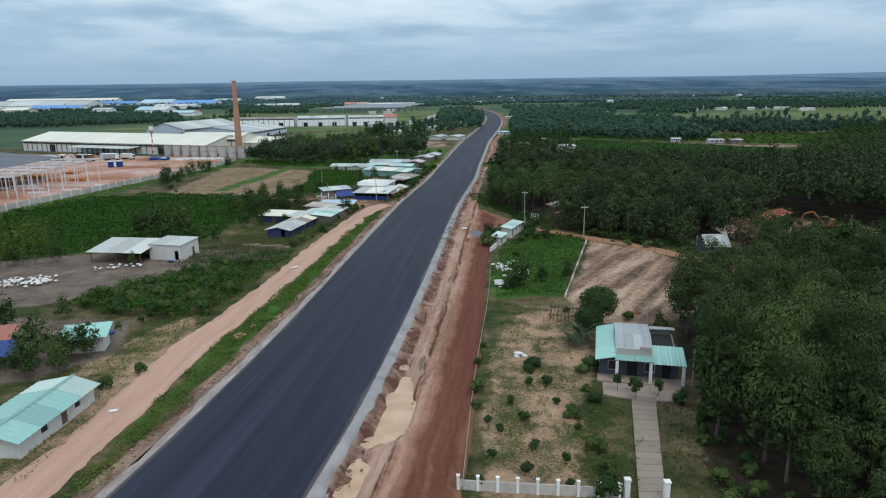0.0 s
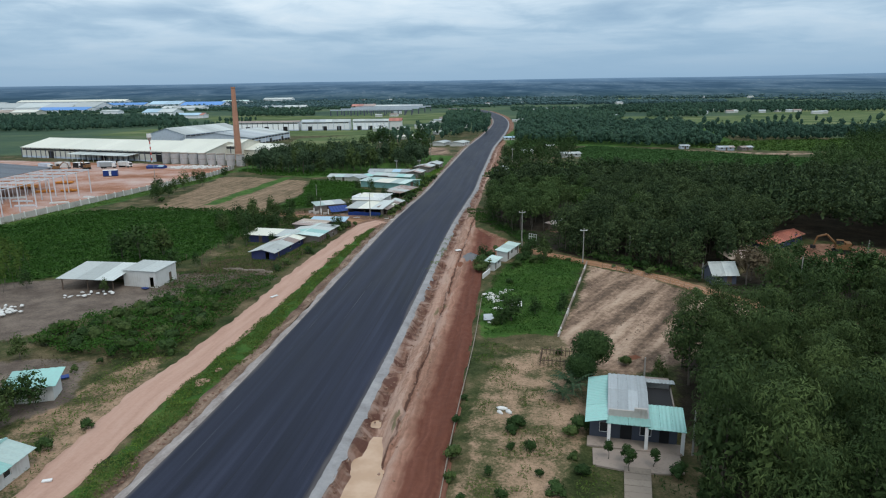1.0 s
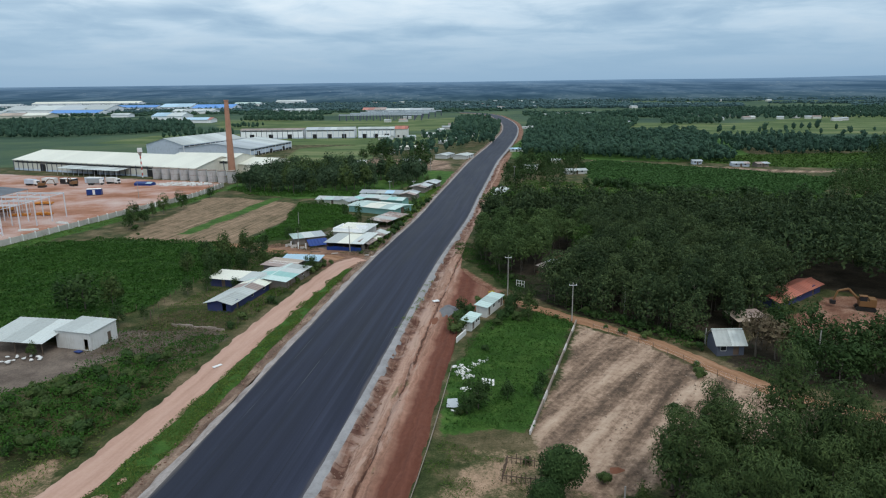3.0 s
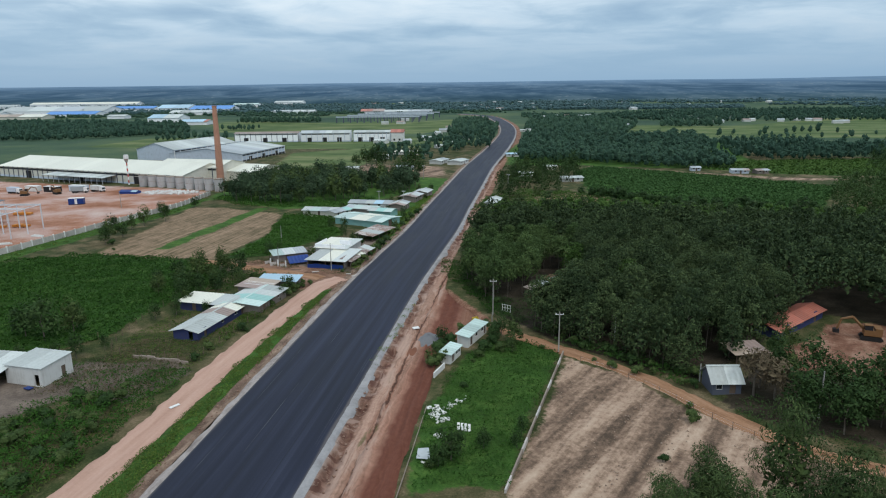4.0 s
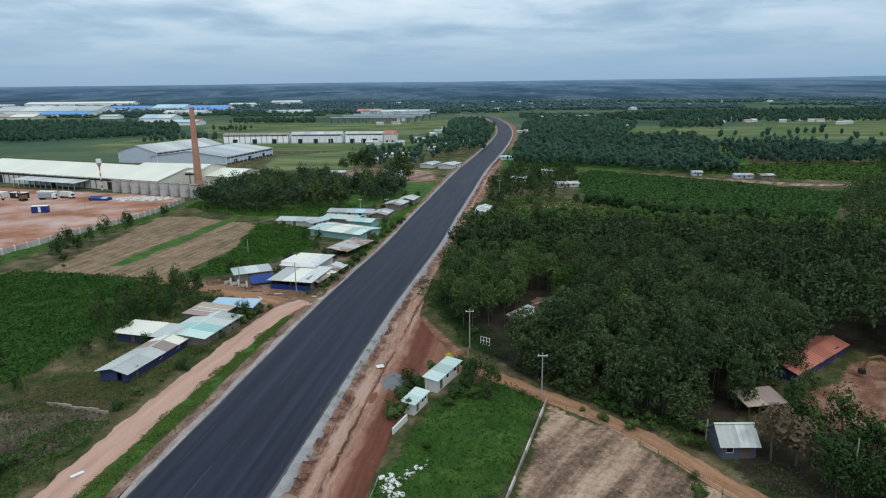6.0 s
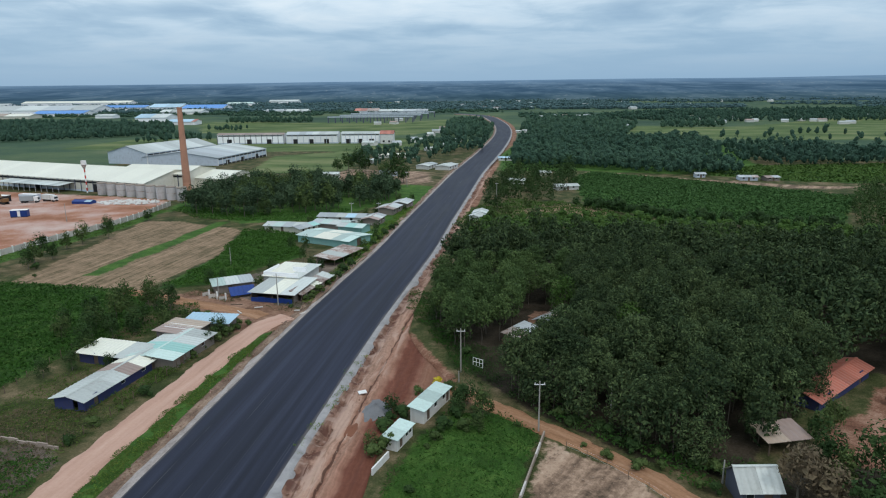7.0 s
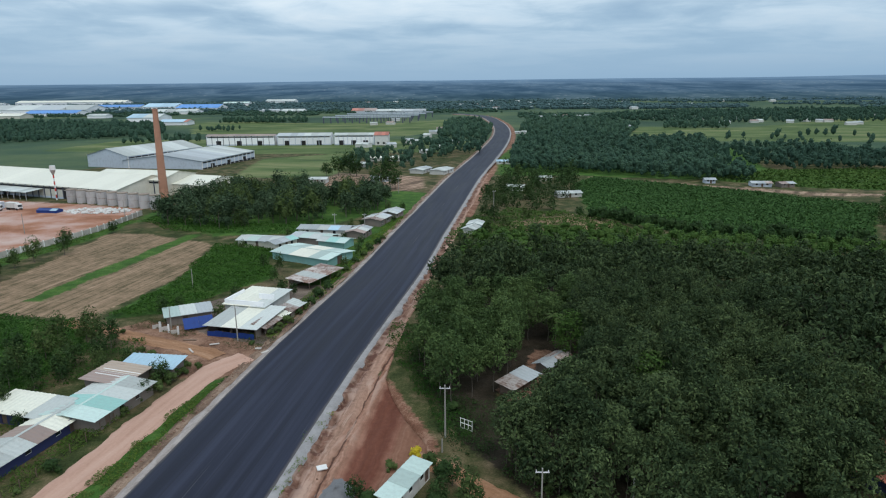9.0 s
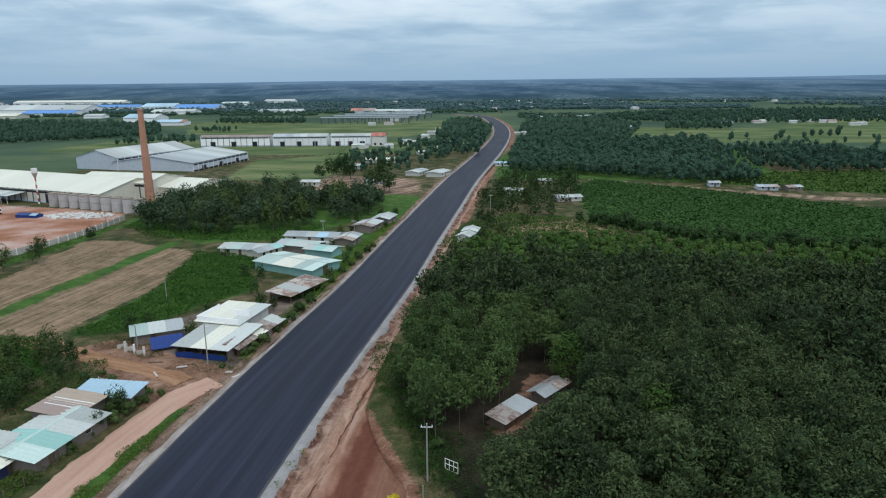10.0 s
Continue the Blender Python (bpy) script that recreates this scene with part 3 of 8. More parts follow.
def polygon_depth(x, y, poly):
    """Signed distance from a polygon's edge, plus inside."""
    best = np.full(x.shape, 1e9)
    inside = np.zeros(x.shape, bool)
    n = len(poly)
    for i in range(n):
        ax, ay = poly[i]
        bx, by = poly[(i + 1) % n]
        dx, dy = bx - ax, by - ay
        t = np.clip(((x - ax) * dx + (y - ay) * dy) / (dx * dx + dy * dy), 0, 1)
        best = np.minimum(best, (x - ax - t * dx) ** 2 + (y - ay - t * dy) ** 2)
        cross = ((ay > y) != (by > y))
        with np.errstate(divide="ignore", invalid="ignore"):
            at = ax + (y - ay) * dx / (dy if dy else 1e-9)
        inside ^= cross & (x < at)
    return np.where(inside, 1, -1) * np.sqrt(best)


def value_noise(x, y, scale, seed=0):
    """Smooth noise in -1 .. 1 over the plane."""
    r = np.random.RandomState(seed).rand(256, 256) * 2 - 1
    u, v = x / scale, y / scale
    i, j = np.floor(u).astype(int), np.floor(v).astype(int)
    fu, fv = u - i, v - j
    fu, fv = fu * fu * (3 - 2 * fu), fv * fv * (3 - 2 * fv)
    i0, j0, i1, j1 = i % 256, j % 256, (i + 1) % 256, (j + 1) % 256
    return (r[i0, j0] * (1 - fu) + r[i1, j0] * fu) * (1 - fv) + (r[i0, j1] * (1 - fu) + r[i1, j1] * fu) * fv


def fall(x, y):
    """The large shape of the land."""
    z = np.interp(y, FALL_Y, FALL_Z)
    return z + 4.0 * value_noise(x, y, 700.0, 5) * np.clip((y - 1200) / 1500, 0, 1)


SIDE_TRACK = smooth_line([(-38.5, 30), (-36.9, 52), (-35.4, 68), (-34.6, 84), (-32.2, 99), (-29.6, 120), (-28.0, 137), (-25.0, 160), (-22.6, 178), (-20.6, 188), (-16.5, 194)], 1.0)
SIDE_LANE = smooth_line([(-21.8, 194.2), (-25, 196.2), (-33.5, 200), (-44, 204.5), (-54, 209.5), (-64, 212)], 1.0)
VILLAGE_PATH = smooth_line([(15.5, 161.6), (19.5, 159.3), (25.5, 154), (31.8, 148.2), (41.3, 139.2), (47, 131.5), (52.8, 122.2), (60, 113.6), (67.8, 108.8), (80, 103), (100, 96), (130, 90)], 1.0)

# covers of the land: layer, channel, outline
COVERS = [
    ("a", 0, [(2.5, 45), (5.0, 75), (8.5, 92), (12, 99), (24, 99), (30, 95), (28, 90), (20, 80), (16.5, 70), (13, 60), (12, 45)]),            # sandy garden
    ("a", 0, [(-50, 50), (-47, 72), (-44, 90), (-39, 98), (-36, 90), (-35.5, 70), (-38, 45)]),               # sandy yard by the track
    ("b", 1, [(-54, 141.5), (-34, 141.5), (-32, 137), (-37, 126), (-44, 130), (-52, 134)]),
    ("a", 0, [(40, 300), (70, 303), (80, 325), (62, 335), (40, 325)]),
    ("c", 3, [(-32, 188), (-40, 200), (-48, 208), (-44, 213), (-30, 207), (-16, 199), (-12, 190), (-20, 184)]),  # junction
    ("a", 1, [(12, 158), (20, 161), (18, 170), (10, 185), (5, 190), (4, 150), (8, 146)]),                       # mouth of the path
    ("a", 1, [(67, 140), (72, 149), (80, 153), (87, 162), (97, 163), (103, 152), (92, 138), (76, 136)]),
    ("a", 2, [(20.3, 104.5), (32.5, 145), (41, 136.5), (51.5, 121.5), (58, 113), (65.5, 106.5), (62, 99), (48, 99), (38, 96), (31, 91), (26, 90), (22, 94)]),  # tilled plot
    ("c", 0, [(-94, 220), (-58, 213), (-51.5, 245), (-57, 284), (-78, 296), (-99, 303)]),                    # stubble field
    ("a", 2, [(90, 452), (139, 418), (185, 390), (215, 382), (215, 374), (180, 380), (138, 408), (90, 443)]),
    ("a", 2, [(-44, 396), (-10, 392), (2, 410), (-2, 455), (-50, 470), (-75, 440)]),
    ("a", 3, [(-3000, 350), (-260, 430), (-100, 700), (40, 640), (90, 700), (180, 560), (420, 420), (3000, 250), (6000, 6000), (-6000, 6000)]),
    ("b", 0, [(8.5, 104), (19.0, 104.5), (31.2, 145.5), (26, 151.5), (19, 152), (12.5, 138), (8.7, 122)]),  # lush lot
    ("c", 2, [(-80, 226), (-75, 226), (-66, 298), (-71, 300)]),
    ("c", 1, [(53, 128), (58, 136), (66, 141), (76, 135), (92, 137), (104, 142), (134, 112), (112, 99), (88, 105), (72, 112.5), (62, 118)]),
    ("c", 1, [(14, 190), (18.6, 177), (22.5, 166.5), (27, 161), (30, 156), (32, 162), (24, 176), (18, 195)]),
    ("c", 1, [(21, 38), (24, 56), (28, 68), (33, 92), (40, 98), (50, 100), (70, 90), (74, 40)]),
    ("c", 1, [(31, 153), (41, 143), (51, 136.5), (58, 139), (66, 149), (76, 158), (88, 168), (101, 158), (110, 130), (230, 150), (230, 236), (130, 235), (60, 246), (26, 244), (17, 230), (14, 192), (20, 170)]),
    ("c", 3, [(28, 181), (33, 190), (36.5, 198), (40, 199), (38, 190), (34, 181), (30, 177)]),
    ("b", 0, [(-129, 180), (-122, 180), (-99, 290), (-100, 325), (-106, 325)]),
    ("b", 0, [(70, 330), (98, 298), (145, 283), (190, 355), (138, 410), (92, 448), (77, 420)]),
    ("b", 0, [(146, 436), (190, 404), (262, 388), (330, 430), (300, 480), (200, 478)]),
    ("b", 0, [(40, 455), (90, 455), (140, 436), (200, 480), (240, 640), (120, 720), (70, 700), (45, 560)]),
    ("b", 0, [(-60, 296), (-34, 300), (-12, 342), (2, 345), (8, 390), (-8, 400), (-30, 394), (-70, 398), (-100, 380), (-104, 330)]),
    ("b", 0, [(-14, 202), (-9, 240), (-4, 290), (0, 330), (6, 390), (-2, 392), (-8, 340), (-12, 300), (-16, 250), (-18, 215)]),
    ("b", 0, [(-30.6, 60), (-28, 80), (-25.7, 100), (-23.3, 120), (-20.3, 150), (-16.8, 184), (-18.6, 186), (-21.4, 172), (-24.6, 150), (-27.0, 122), (-29.2, 105), (-31.8, 84), (-33.0, 60)]),
    ("b", 3, [(-110, 455), (-55, 448), (-50, 540), (-70, 600), (-125, 560)]),
    ("b", 0, [(-126, 128), (-122, 190), (-113, 212), (-93, 218), (-58, 211), (-47.5, 198), (-49.5, 182), (-53, 168), (-55, 153), (-62, 146), (-74, 141), (-100, 129)]),
    ("b", 0, [(-53, 214), (-50.5, 245), (-55.5, 282), (-36, 284), (-33, 262), (-25, 247), (-35, 232), (-42, 217)]),
    ("b", 1, [(-92, 98), (-64, 104), (-57, 117), (-48, 127), (-46.5, 138), (-54, 131), (-61, 133), (-72, 140), (-100, 128)]),  # grey lot
    ("b", 1, [(24, 172), (29, 174), (41, 196), (37, 200), (30, 190)]),
    ("b", 1, [(-26, 201), (-13, 200), (-8, 240), (-30, 236), (-40, 215), (-38, 206)]),
    ("b", 1, [(-50, 74), (-44, 84), (-48, 96), (-66, 96), (-66, 74)]),
    ("b", 2, [(-131, 170), (-107, 325), (-112, 352), (-160, 366), (-270, 398), (-420, 330), (-330, 150)]),  # building site
    ("b", 3, [(170, 700), (230, 930), (350, 900), (700, 1200), (900, 900), (500, 650), (280, 700)]),
    ("b", 3, [(-300, 860), (-400, 1120), (-80, 1060), (-10, 1150), (20, 950), (-40, 800), (-120, 780)]),
    ("b", 3, [(-340, 640), (-220, 600), (-60, 600), (10, 610), (30, 720), (-60, 760), (-330, 760)]),
]


PLOT = COVERS[7][2]
CROP_FAR = [(70, 330), (98, 298), (145, 283), (190, 355), (138, 410), (92, 448), (77, 420)]
LOT_GREEN = [(8.5, 104), (19.0, 104.5), (31.2, 145.5), (26, 151.5), (19, 152), (12.5, 138), (8.7, 122)]
WALL_STRIP = [(-129, 180), (-122, 180), (-99, 290), (-100, 325), (-106, 325)]
# levelled ground round houses and paving
FLATS = [[(17, 66), (27.5, 65.5), (31, 84), (20, 87)], [(14.8, 45), (18.4, 45), (24, 69), (20, 69)], [(-47, 56), (-39, 56), (-39, 70), (-47, 70)], [(-62, 130), (-52, 130), (-52, 140), (-72, 140)],
         [(-42, 151), (-35, 150), (-26, 190), (-48, 178)], [(-38, 206), (-13, 200), (-8, 250), (-38, 240)], [(10, 138), (13, 138), (20, 158), (15, 160)]]


def spaced(lo, mid, hi, fine, grow, a, b):
    """Coordinates from a to b: fine steps between lo and hi, growing outside."""
    xs = list(np.arange(lo, hi, fine))
    s = fine
    x = hi
    while x < b:
        xs.append(x)
        s *= grow
        x += s
    xs.append(b)
    s, x = fine, lo
    left = []
    while True:
        s *= grow
        x -= s
        if x < a:
            break
        left.append(x)
    return np.array([a, *left[::-1], *xs])


def build_ground():
    gx = spaced(-50, 0, 40, 0.8, 1.055, -6000, 6000)
    gy = spaced(44, 0, 170, 0.9, 1.035, -1500, 5200)
    X, Y = np.meshgrid(gx, gy)
    x, y = X.ravel(), Y.ravel()
    z = fall(x, y)
    near = np.clip(1 - (y - 350) / 200, 0.0, 1) * np.clip(1 - (np.abs(x) - 150) / 200, 0, 1)
    z += near * (0.12 * value_noise(x, y, 4.0, 1) + 0.07 * value_noise(x, y, 1.3, 2) + 0.25 * value_noise(x, y, 23.0, 3))
    line = ROAD_LINE[::2]
    d = np.full(x.shape, 999.0)
    close = (np.abs(x) < 150) & (y < 1400) & (y > 10)
    d[close] = from_line(x[close], y[close], line)
    width = np.interp(y, EARTH_Y, EARTH_D)
    bed = np.clip((11.6 - np.abs(d)) / 1.2, 0, 1)
    z = z * (1 - bed) + bed * (fall(x, y) - 1.4)
    verge = np.clip((width - d) / 1.2, 0, 1) * (d > 0) * (y < 420)
    z = z * (1 - verge) + verge * (fall(x, y) - 1.6)
    for path, half in ((SIDE_TRACK, 3.0), (VILLAGE_PATH, 2.0), (SIDE_LANE, 2.2)):
        e = np.full(x.shape, 999.0)
        close = (np.abs(x - 20) < 150) & (y < 215) & (y > 10)
        e[close] = np.abs(from_line(x[close], y[close], path[::2]))
        flat = np.clip((half + 0.6 - e) / 0.8, 0, 1)
        z = z * (1 - flat) + flat * (fall(x, y) - 0.10)
    for poly in FLATS:
        flat = np.clip(polygon_depth(x, y, poly) / 0.8 + 1, 0, 1)
        z = z * (1 - flat) + flat * (fall(x, y) - 0.06)
    # furrows of the tilled plot
    plot = np.clip(polygon_depth(x, y, PLOT) / 1.5, 0, 1)
    z += plot * 0.10 * np.sin((0.84 * x - 0.54 * y) * 2.1 + 0.6 * value_noise(x, y, 6.0, 8))
    cover = {k: np.zeros((len(x), 4)) for k in "abc"}
    wob = 0.9 * value_noise(x, y, 5.0, 4)
    for layer, ch, poly in COVERS:
        soft = 2.5 if max(p[1] for p in poly) < 350 else 8.0
        m = np.clip(0.5 + (polygon_depth(x, y, poly) + wob) / (2 * soft), 0, 1)
        cover[layer][:, ch] = np.maximum(cover[layer][:, ch], m)
    strip = np.clip(0.5 + (15.5 - np.abs(d)) / 3, 0, 1) * (y > 330) * (y < 1300) * 0.75
    cover["a"][:, 1] = np.maximum(cover["a"][:, 1], strip * (d > 0))
    h, w = X.shape
    i = np.arange(h * w).reshape(h, w)
    f = np.stack([i[:-1, :-1], i[:-1, 1:], i[1:, 1:], i[1:, :-1]], -1).reshape(-1, 4)
    me = array_mesh("ground", np.stack([x, y, z], 1), f, True)
    for layer in "abc":
        at = me.color_attributes.new("cover_" + layer, "FLOAT_COLOR", "POINT")
        at.data.foreach_set("color", cover[layer].astype(np.float32).ravel())
    whole("ground", me, LAND, "flat tropical farmland of grass, bare soil and fields", "ground", "structure")


def ribbon(name, line, offsets, heights, mat, label, category, kind="structure"):
    """A strip that follows a line. offsets (n, m) and heights (n, m) across it; carries metres as its map."""
    side = ribs(line)
    n, m = offsets.shape
    v = np.empty((n, m, 3))
    v[:, :, 0] = line[:, None, 0] + side[:, None, 0] * offsets
    v[:, :, 1] = line[:, None, 1] + side[:, None, 1] * offsets
    v[:, :, 2] = fall(v[:, :, 0], v[:, :, 1]) + heights
    i = np.arange(n * m).reshape(n, m)
    f = np.stack([i[:-1, :-1], i[:-1, 1:], i[1:, 1:], i[1:, :-1]], -1).reshape(-1, 4)
    me = array_mesh(name, v.reshape(-1, 3), f, True)
    s = np.concatenate([[0], np.cumsum(np.linalg.norm(np.diff(line, axis=0), axis=1))])
    uv = np.stack([offsets, np.repeat(s[:, None], m, 1)], -1).reshape(-1, 2)
    layer = me.uv_layers.new(name="UVMap")
    layer.data.foreach_set("uv", uv[f.ravel()].astype(np.float32).ravel())
    return whole(name, me, mat, label, category, kind)


# outer edge of the red verge, from the road's middle
EARTH_Y = [15, 50, 79, 101, 137, 148, 153, 158, 162, 167, 173, 180, 187, 213, 253, 300, 420]
EARTH_D = [21.6, 21.3, 20.3, 20.0, 19.2, 19.0, 20.0, 23.5, 26.0, 25.0, 21.0, 17.4, 14.6, 12.4, 11.7, 12.2, 12.2]


def build_road():
    n = len(ROAD_LINE)
    one = np.ones((n, 1))
    s = np.arange(n)
    wob = value_noise(s * 3.0, s * 0, 9.0, 6)[:, None] * 0.12
    off = one * np.array([[-8.6, -8.4, -6.4, -4.3, -2.15, 0, 2.15, 4.3, 6.4, 8.4, 8.6]])
    off[:, :1] += wob
    off[:, -1:] -= wob
    hi = one * (0.36 - 0.012 * np.abs(off[:1]))
    hi[:, [0, -1]] -= 0.07
    ribbon("road", ROAD_LINE, off, hi, ASPHALT, "freshly laid dark asphalt carriageway without markings", "road")
    fine = smooth_line([tuple(p) for p in ROAD_LINE[::4]], 0.8)
    k = len(fine)
    q = np.arange(k) * 0.8
    jag = value_noise(q, q * 0, 3.0, 7)[:, None] * 0.22 + value_noise(q, q * 0, 11.0, 9)[:, None] * 0.25
    one = np.ones((k, 1))
    prof = one * np.array([[8.35, 8.7, 9.15, 9.6, 10.0]])
    prof[:, 3:] += jag
    h = one * np.array([[0.20, 0.235, 0.20, 0.12, -0.35]])
    h[:, 1:4] += 0.04 * value_noise(q[:, None] + 0 * prof[:, 1:4], prof[:, 1:4], 0.9, 10)
    ribbon("road_shoulder_right", fine, prof, h, GRAVEL, "pale crushed stone shoulder beside the asphalt", "shoulder")
    left = -prof[:, ::-1]
    left[:, :2] -= 0.20 * np.abs(value_noise(q, q * 0, 1.7, 17))[:, None]
    ribbon("road_shoulder_left", fine, left, h[:, ::-1], PINK_GRAVEL, "pale crushed stone shoulder beside the asphalt", "shoulder")
    # eroded bank on the side of the track
    prof = one * np.linspace(-9.7, -11.9, 8)[None, :]
    prof[:, -2:] -= jag * 1.2
    h = one * np.array([[0.0, 0.08, 0.02, -0.08, -0.06, 0.02, 0.04, -1.3]])
    h[:, 1:-1] += 0.12 * value_noise(q[:, None] + 0 * prof[:, 1:-1], prof[:, 1:-1] * 2, 1.6, 12)
    ribbon("eroded_bank", fine, prof, h, BANK, "narrow strip of eroded brown soil along the road", "bank")


def build_verge():
    line = smooth_line([tuple(p) for p in ROAD_LINE[:150:3]], 0.4)
    y = line[:, 1]
    outer = np.interp(y, EARTH_Y, EARTH_D)
    m = 44
    t = np.linspace(0, 1, m)[None, :]
    start = 9.5
    off = start + (outer[:, None] - start + 0.6) * t
    s = (np.arange(len(line)) * 0.4)[:, None] + 0 * off
    jag = value_noise(s, off * 0, 4.0, 21) * 0.5 + value_noise(s, off * 0, 1.4, 22) * 0.3
    ditch = np.interp(y, [20, 50, 52, 55, 58, 60.5, 62.5, 66, 72, 76, 79, 82, 110, 150, 190], [0.6, 0.62, 0.8, 0.86, 0.8, 0.6, 0.9, 1.1, 1.08, 0.95, 0.7, 0.6, 0.55, 0.35, 0.15])[:, None]
    span = np.interp(y, [50, 56, 60, 64, 70, 77, 84, 120], [2.6, 2.4, 2.6, 3.9, 3.7, 2.4, 2.0, 2.0])[:, None]
    e = off - 9.8 + jag * 0.5
    # gullies cut the bank under the shoulder
    gully = np.clip(value_noise(s, off * 0.25, 1.6, 23) * 1.7 + 0.15, 0, 1) ** 0.7
    spur = np.clip(value_noise(s, off * 0.2, 2.3, 31), 0, 1)
    spur = spur * (1 - np.clip((84 - y) / 4, 0, 1) * np.clip((y - 48) / 4, 0, 1))[:, None]
    z = 0.12 - ditch * np.clip(e / 1.3, 0, 1) - 0.8 * gully * np.exp(-((e - 0.75) / 0.75) ** 2) + 0.35 * spur * np.exp(-((e - 1.3) / 0.6) ** 2)
    z += (ditch - 0.12) * np.clip((e - span) / 0.9, 0, 1)
    # wheel ruts along the haul strip
    rut = value_noise(s * 0.05, off, 0.42, 24) * 0.20 + value_noise(s * 0.25, off, 1.3, 25) * 0.16 + value_noise(s, off, 0.8, 26) * 0.08
    z += rut * np.clip((e - span) / 1.0, 0, 1)
    crack = np.exp(-((off - 14.0 - 0.5 * value_noise(s, off * 0, 11.0, 29) - 0.15 * value_noise(s, off * 0, 1.6, 30)) / 0.22) ** 2) * 0.38 * (outer[:, None] > 16.0)
    z -= crack
    rim = np.exp(-((off - outer[:, None] + 0.9) / 0.5) ** 2) * (0.16 + 0.10 * value_noise(s, off * 0, 3.0, 27))
    ridge = np.exp(-((off - 15.2 - 0.4 * value_noise(s, off * 0, 14.0, 28)) / 0.35) ** 2) * 0.22 * (outer[:, None] > 16.5)
    z += rim + ridge
    z[:, 0] = -0.1
    z[:, -1] = -0.5
    z[:, -2] -= 0.12
    ribbon("earth_verge", line, off, z, VERGE, "bare red earth verge with ruts, gullies and a ditch", "bare earth")


def build_tracks():
    for name, line, half, mat, label in (("dirt_track", SIDE_TRACK, 2.45, TRACK, "pinkish compacted dirt track beside the new road"),
                                         ("side_lane", SIDE_LANE, 1.7, PATH, "brown dirt lane leading past the houses to the fields"),
                                         ("dirt_path", VILLAGE_PATH, 1.35, PATH, "orange dirt lane between the fields and the plantation")):
        fine = smooth_line([tuple(p) for p in line[::3]], 0.5)
        s = (np.arange(len(fine)) * 0.5)[:, None]
        off = np.linspace(-half - 0.5, half + 0.5, 15)[None, :] + 0 * s
        off[:, :3] += 0.35 * value_noise(s, s * 0, 3.0, 31) + 0.2 * value_noise(s, s * 0, 0.9, 33)
        off[:, -3:] += 0.35 * value_noise(s, s * 0 + 50, 3.0, 32) + 0.2 * value_noise(s, s * 0 + 50, 0.9, 34)
        z = 0.05 - 0.05 * np.cos(off / half * PI * 2) + 0.03 * value_noise(s + 0 * off, off, 0.7, 35)
        if line is SIDE_LANE:
            z -= 0.035
        z[:, [0, -1]] = -0.5
        z[:, [1, -2]] = 0.0
        ribbon(name, fine, off, z, mat, label, "dirt road")


def build_puddle(outline, z, label):
    c = smooth_line([*outline, outline[0]], 0.5)[:-1]
    g = Geo()
    g.prism([(a, b) for a, b in c], z - 0.1, z)
    whole("puddle", g, WATER, label, "puddle", "structure")


def build_backdrop():
    """The rising country at the horizon, its heights set to fit the camera's view."""
    xs = np.linspace(-5200, 5200, 90)
    ys = np.array([2150, 2400, 2800, 3300, 3900, 4450, 4700])
    zs = np.array([-9, -3, 9, 26, 46, 65, 72])
    X, Y = np.meshgrid(xs, ys)
    Z = zs[:, None] + 5.0 * value_noise(X, Y, 900.0, 15) * np.clip((Y - 2300) / 1500, 0, 1) + np.clip(X / 4000, -0.5, 1) * 11 * np.clip((Y - 2300) / 2000, 0, 1)
    Y = Y - np.clip(np.abs(X) / 5200, 0, 1) ** 2 * Y * 0.55
    h, w = X.shape
    i = np.arange(h * w).reshape(h, w)
    f = np.stack([i[:-1, :-1], i[:-1, 1:], i[1:, 1:], i[1:, :-1]], -1).reshape(-1, 4)
    whole("backdrop", array_mesh("backdrop", np.stack([X.ravel(), Y.ravel(), Z.ravel()], 1), f, True), DISTANCE, "glowing backdrop with painted blue-green haze, wooded country at the horizon", "backdrop", "structure")


build_ground()
build_backdrop()
build_road()
build_verge()
build_tracks()
build_puddle([(-7.2, 79.5), (-4.5, 79.5), (-3.4, 70), (-3.8, 61.4), (-9.2, 61.4), (-8.2, 70)], -0.74, "muddy ochre puddle in the roadside ditch")
build_puddle([(-9.0, 60), (-5.8, 60), (-6.4, 51.5), (-10.2, 51.5)], -0.68, "small muddy ochre puddle in the roadside ditch")

# ---- plants ----


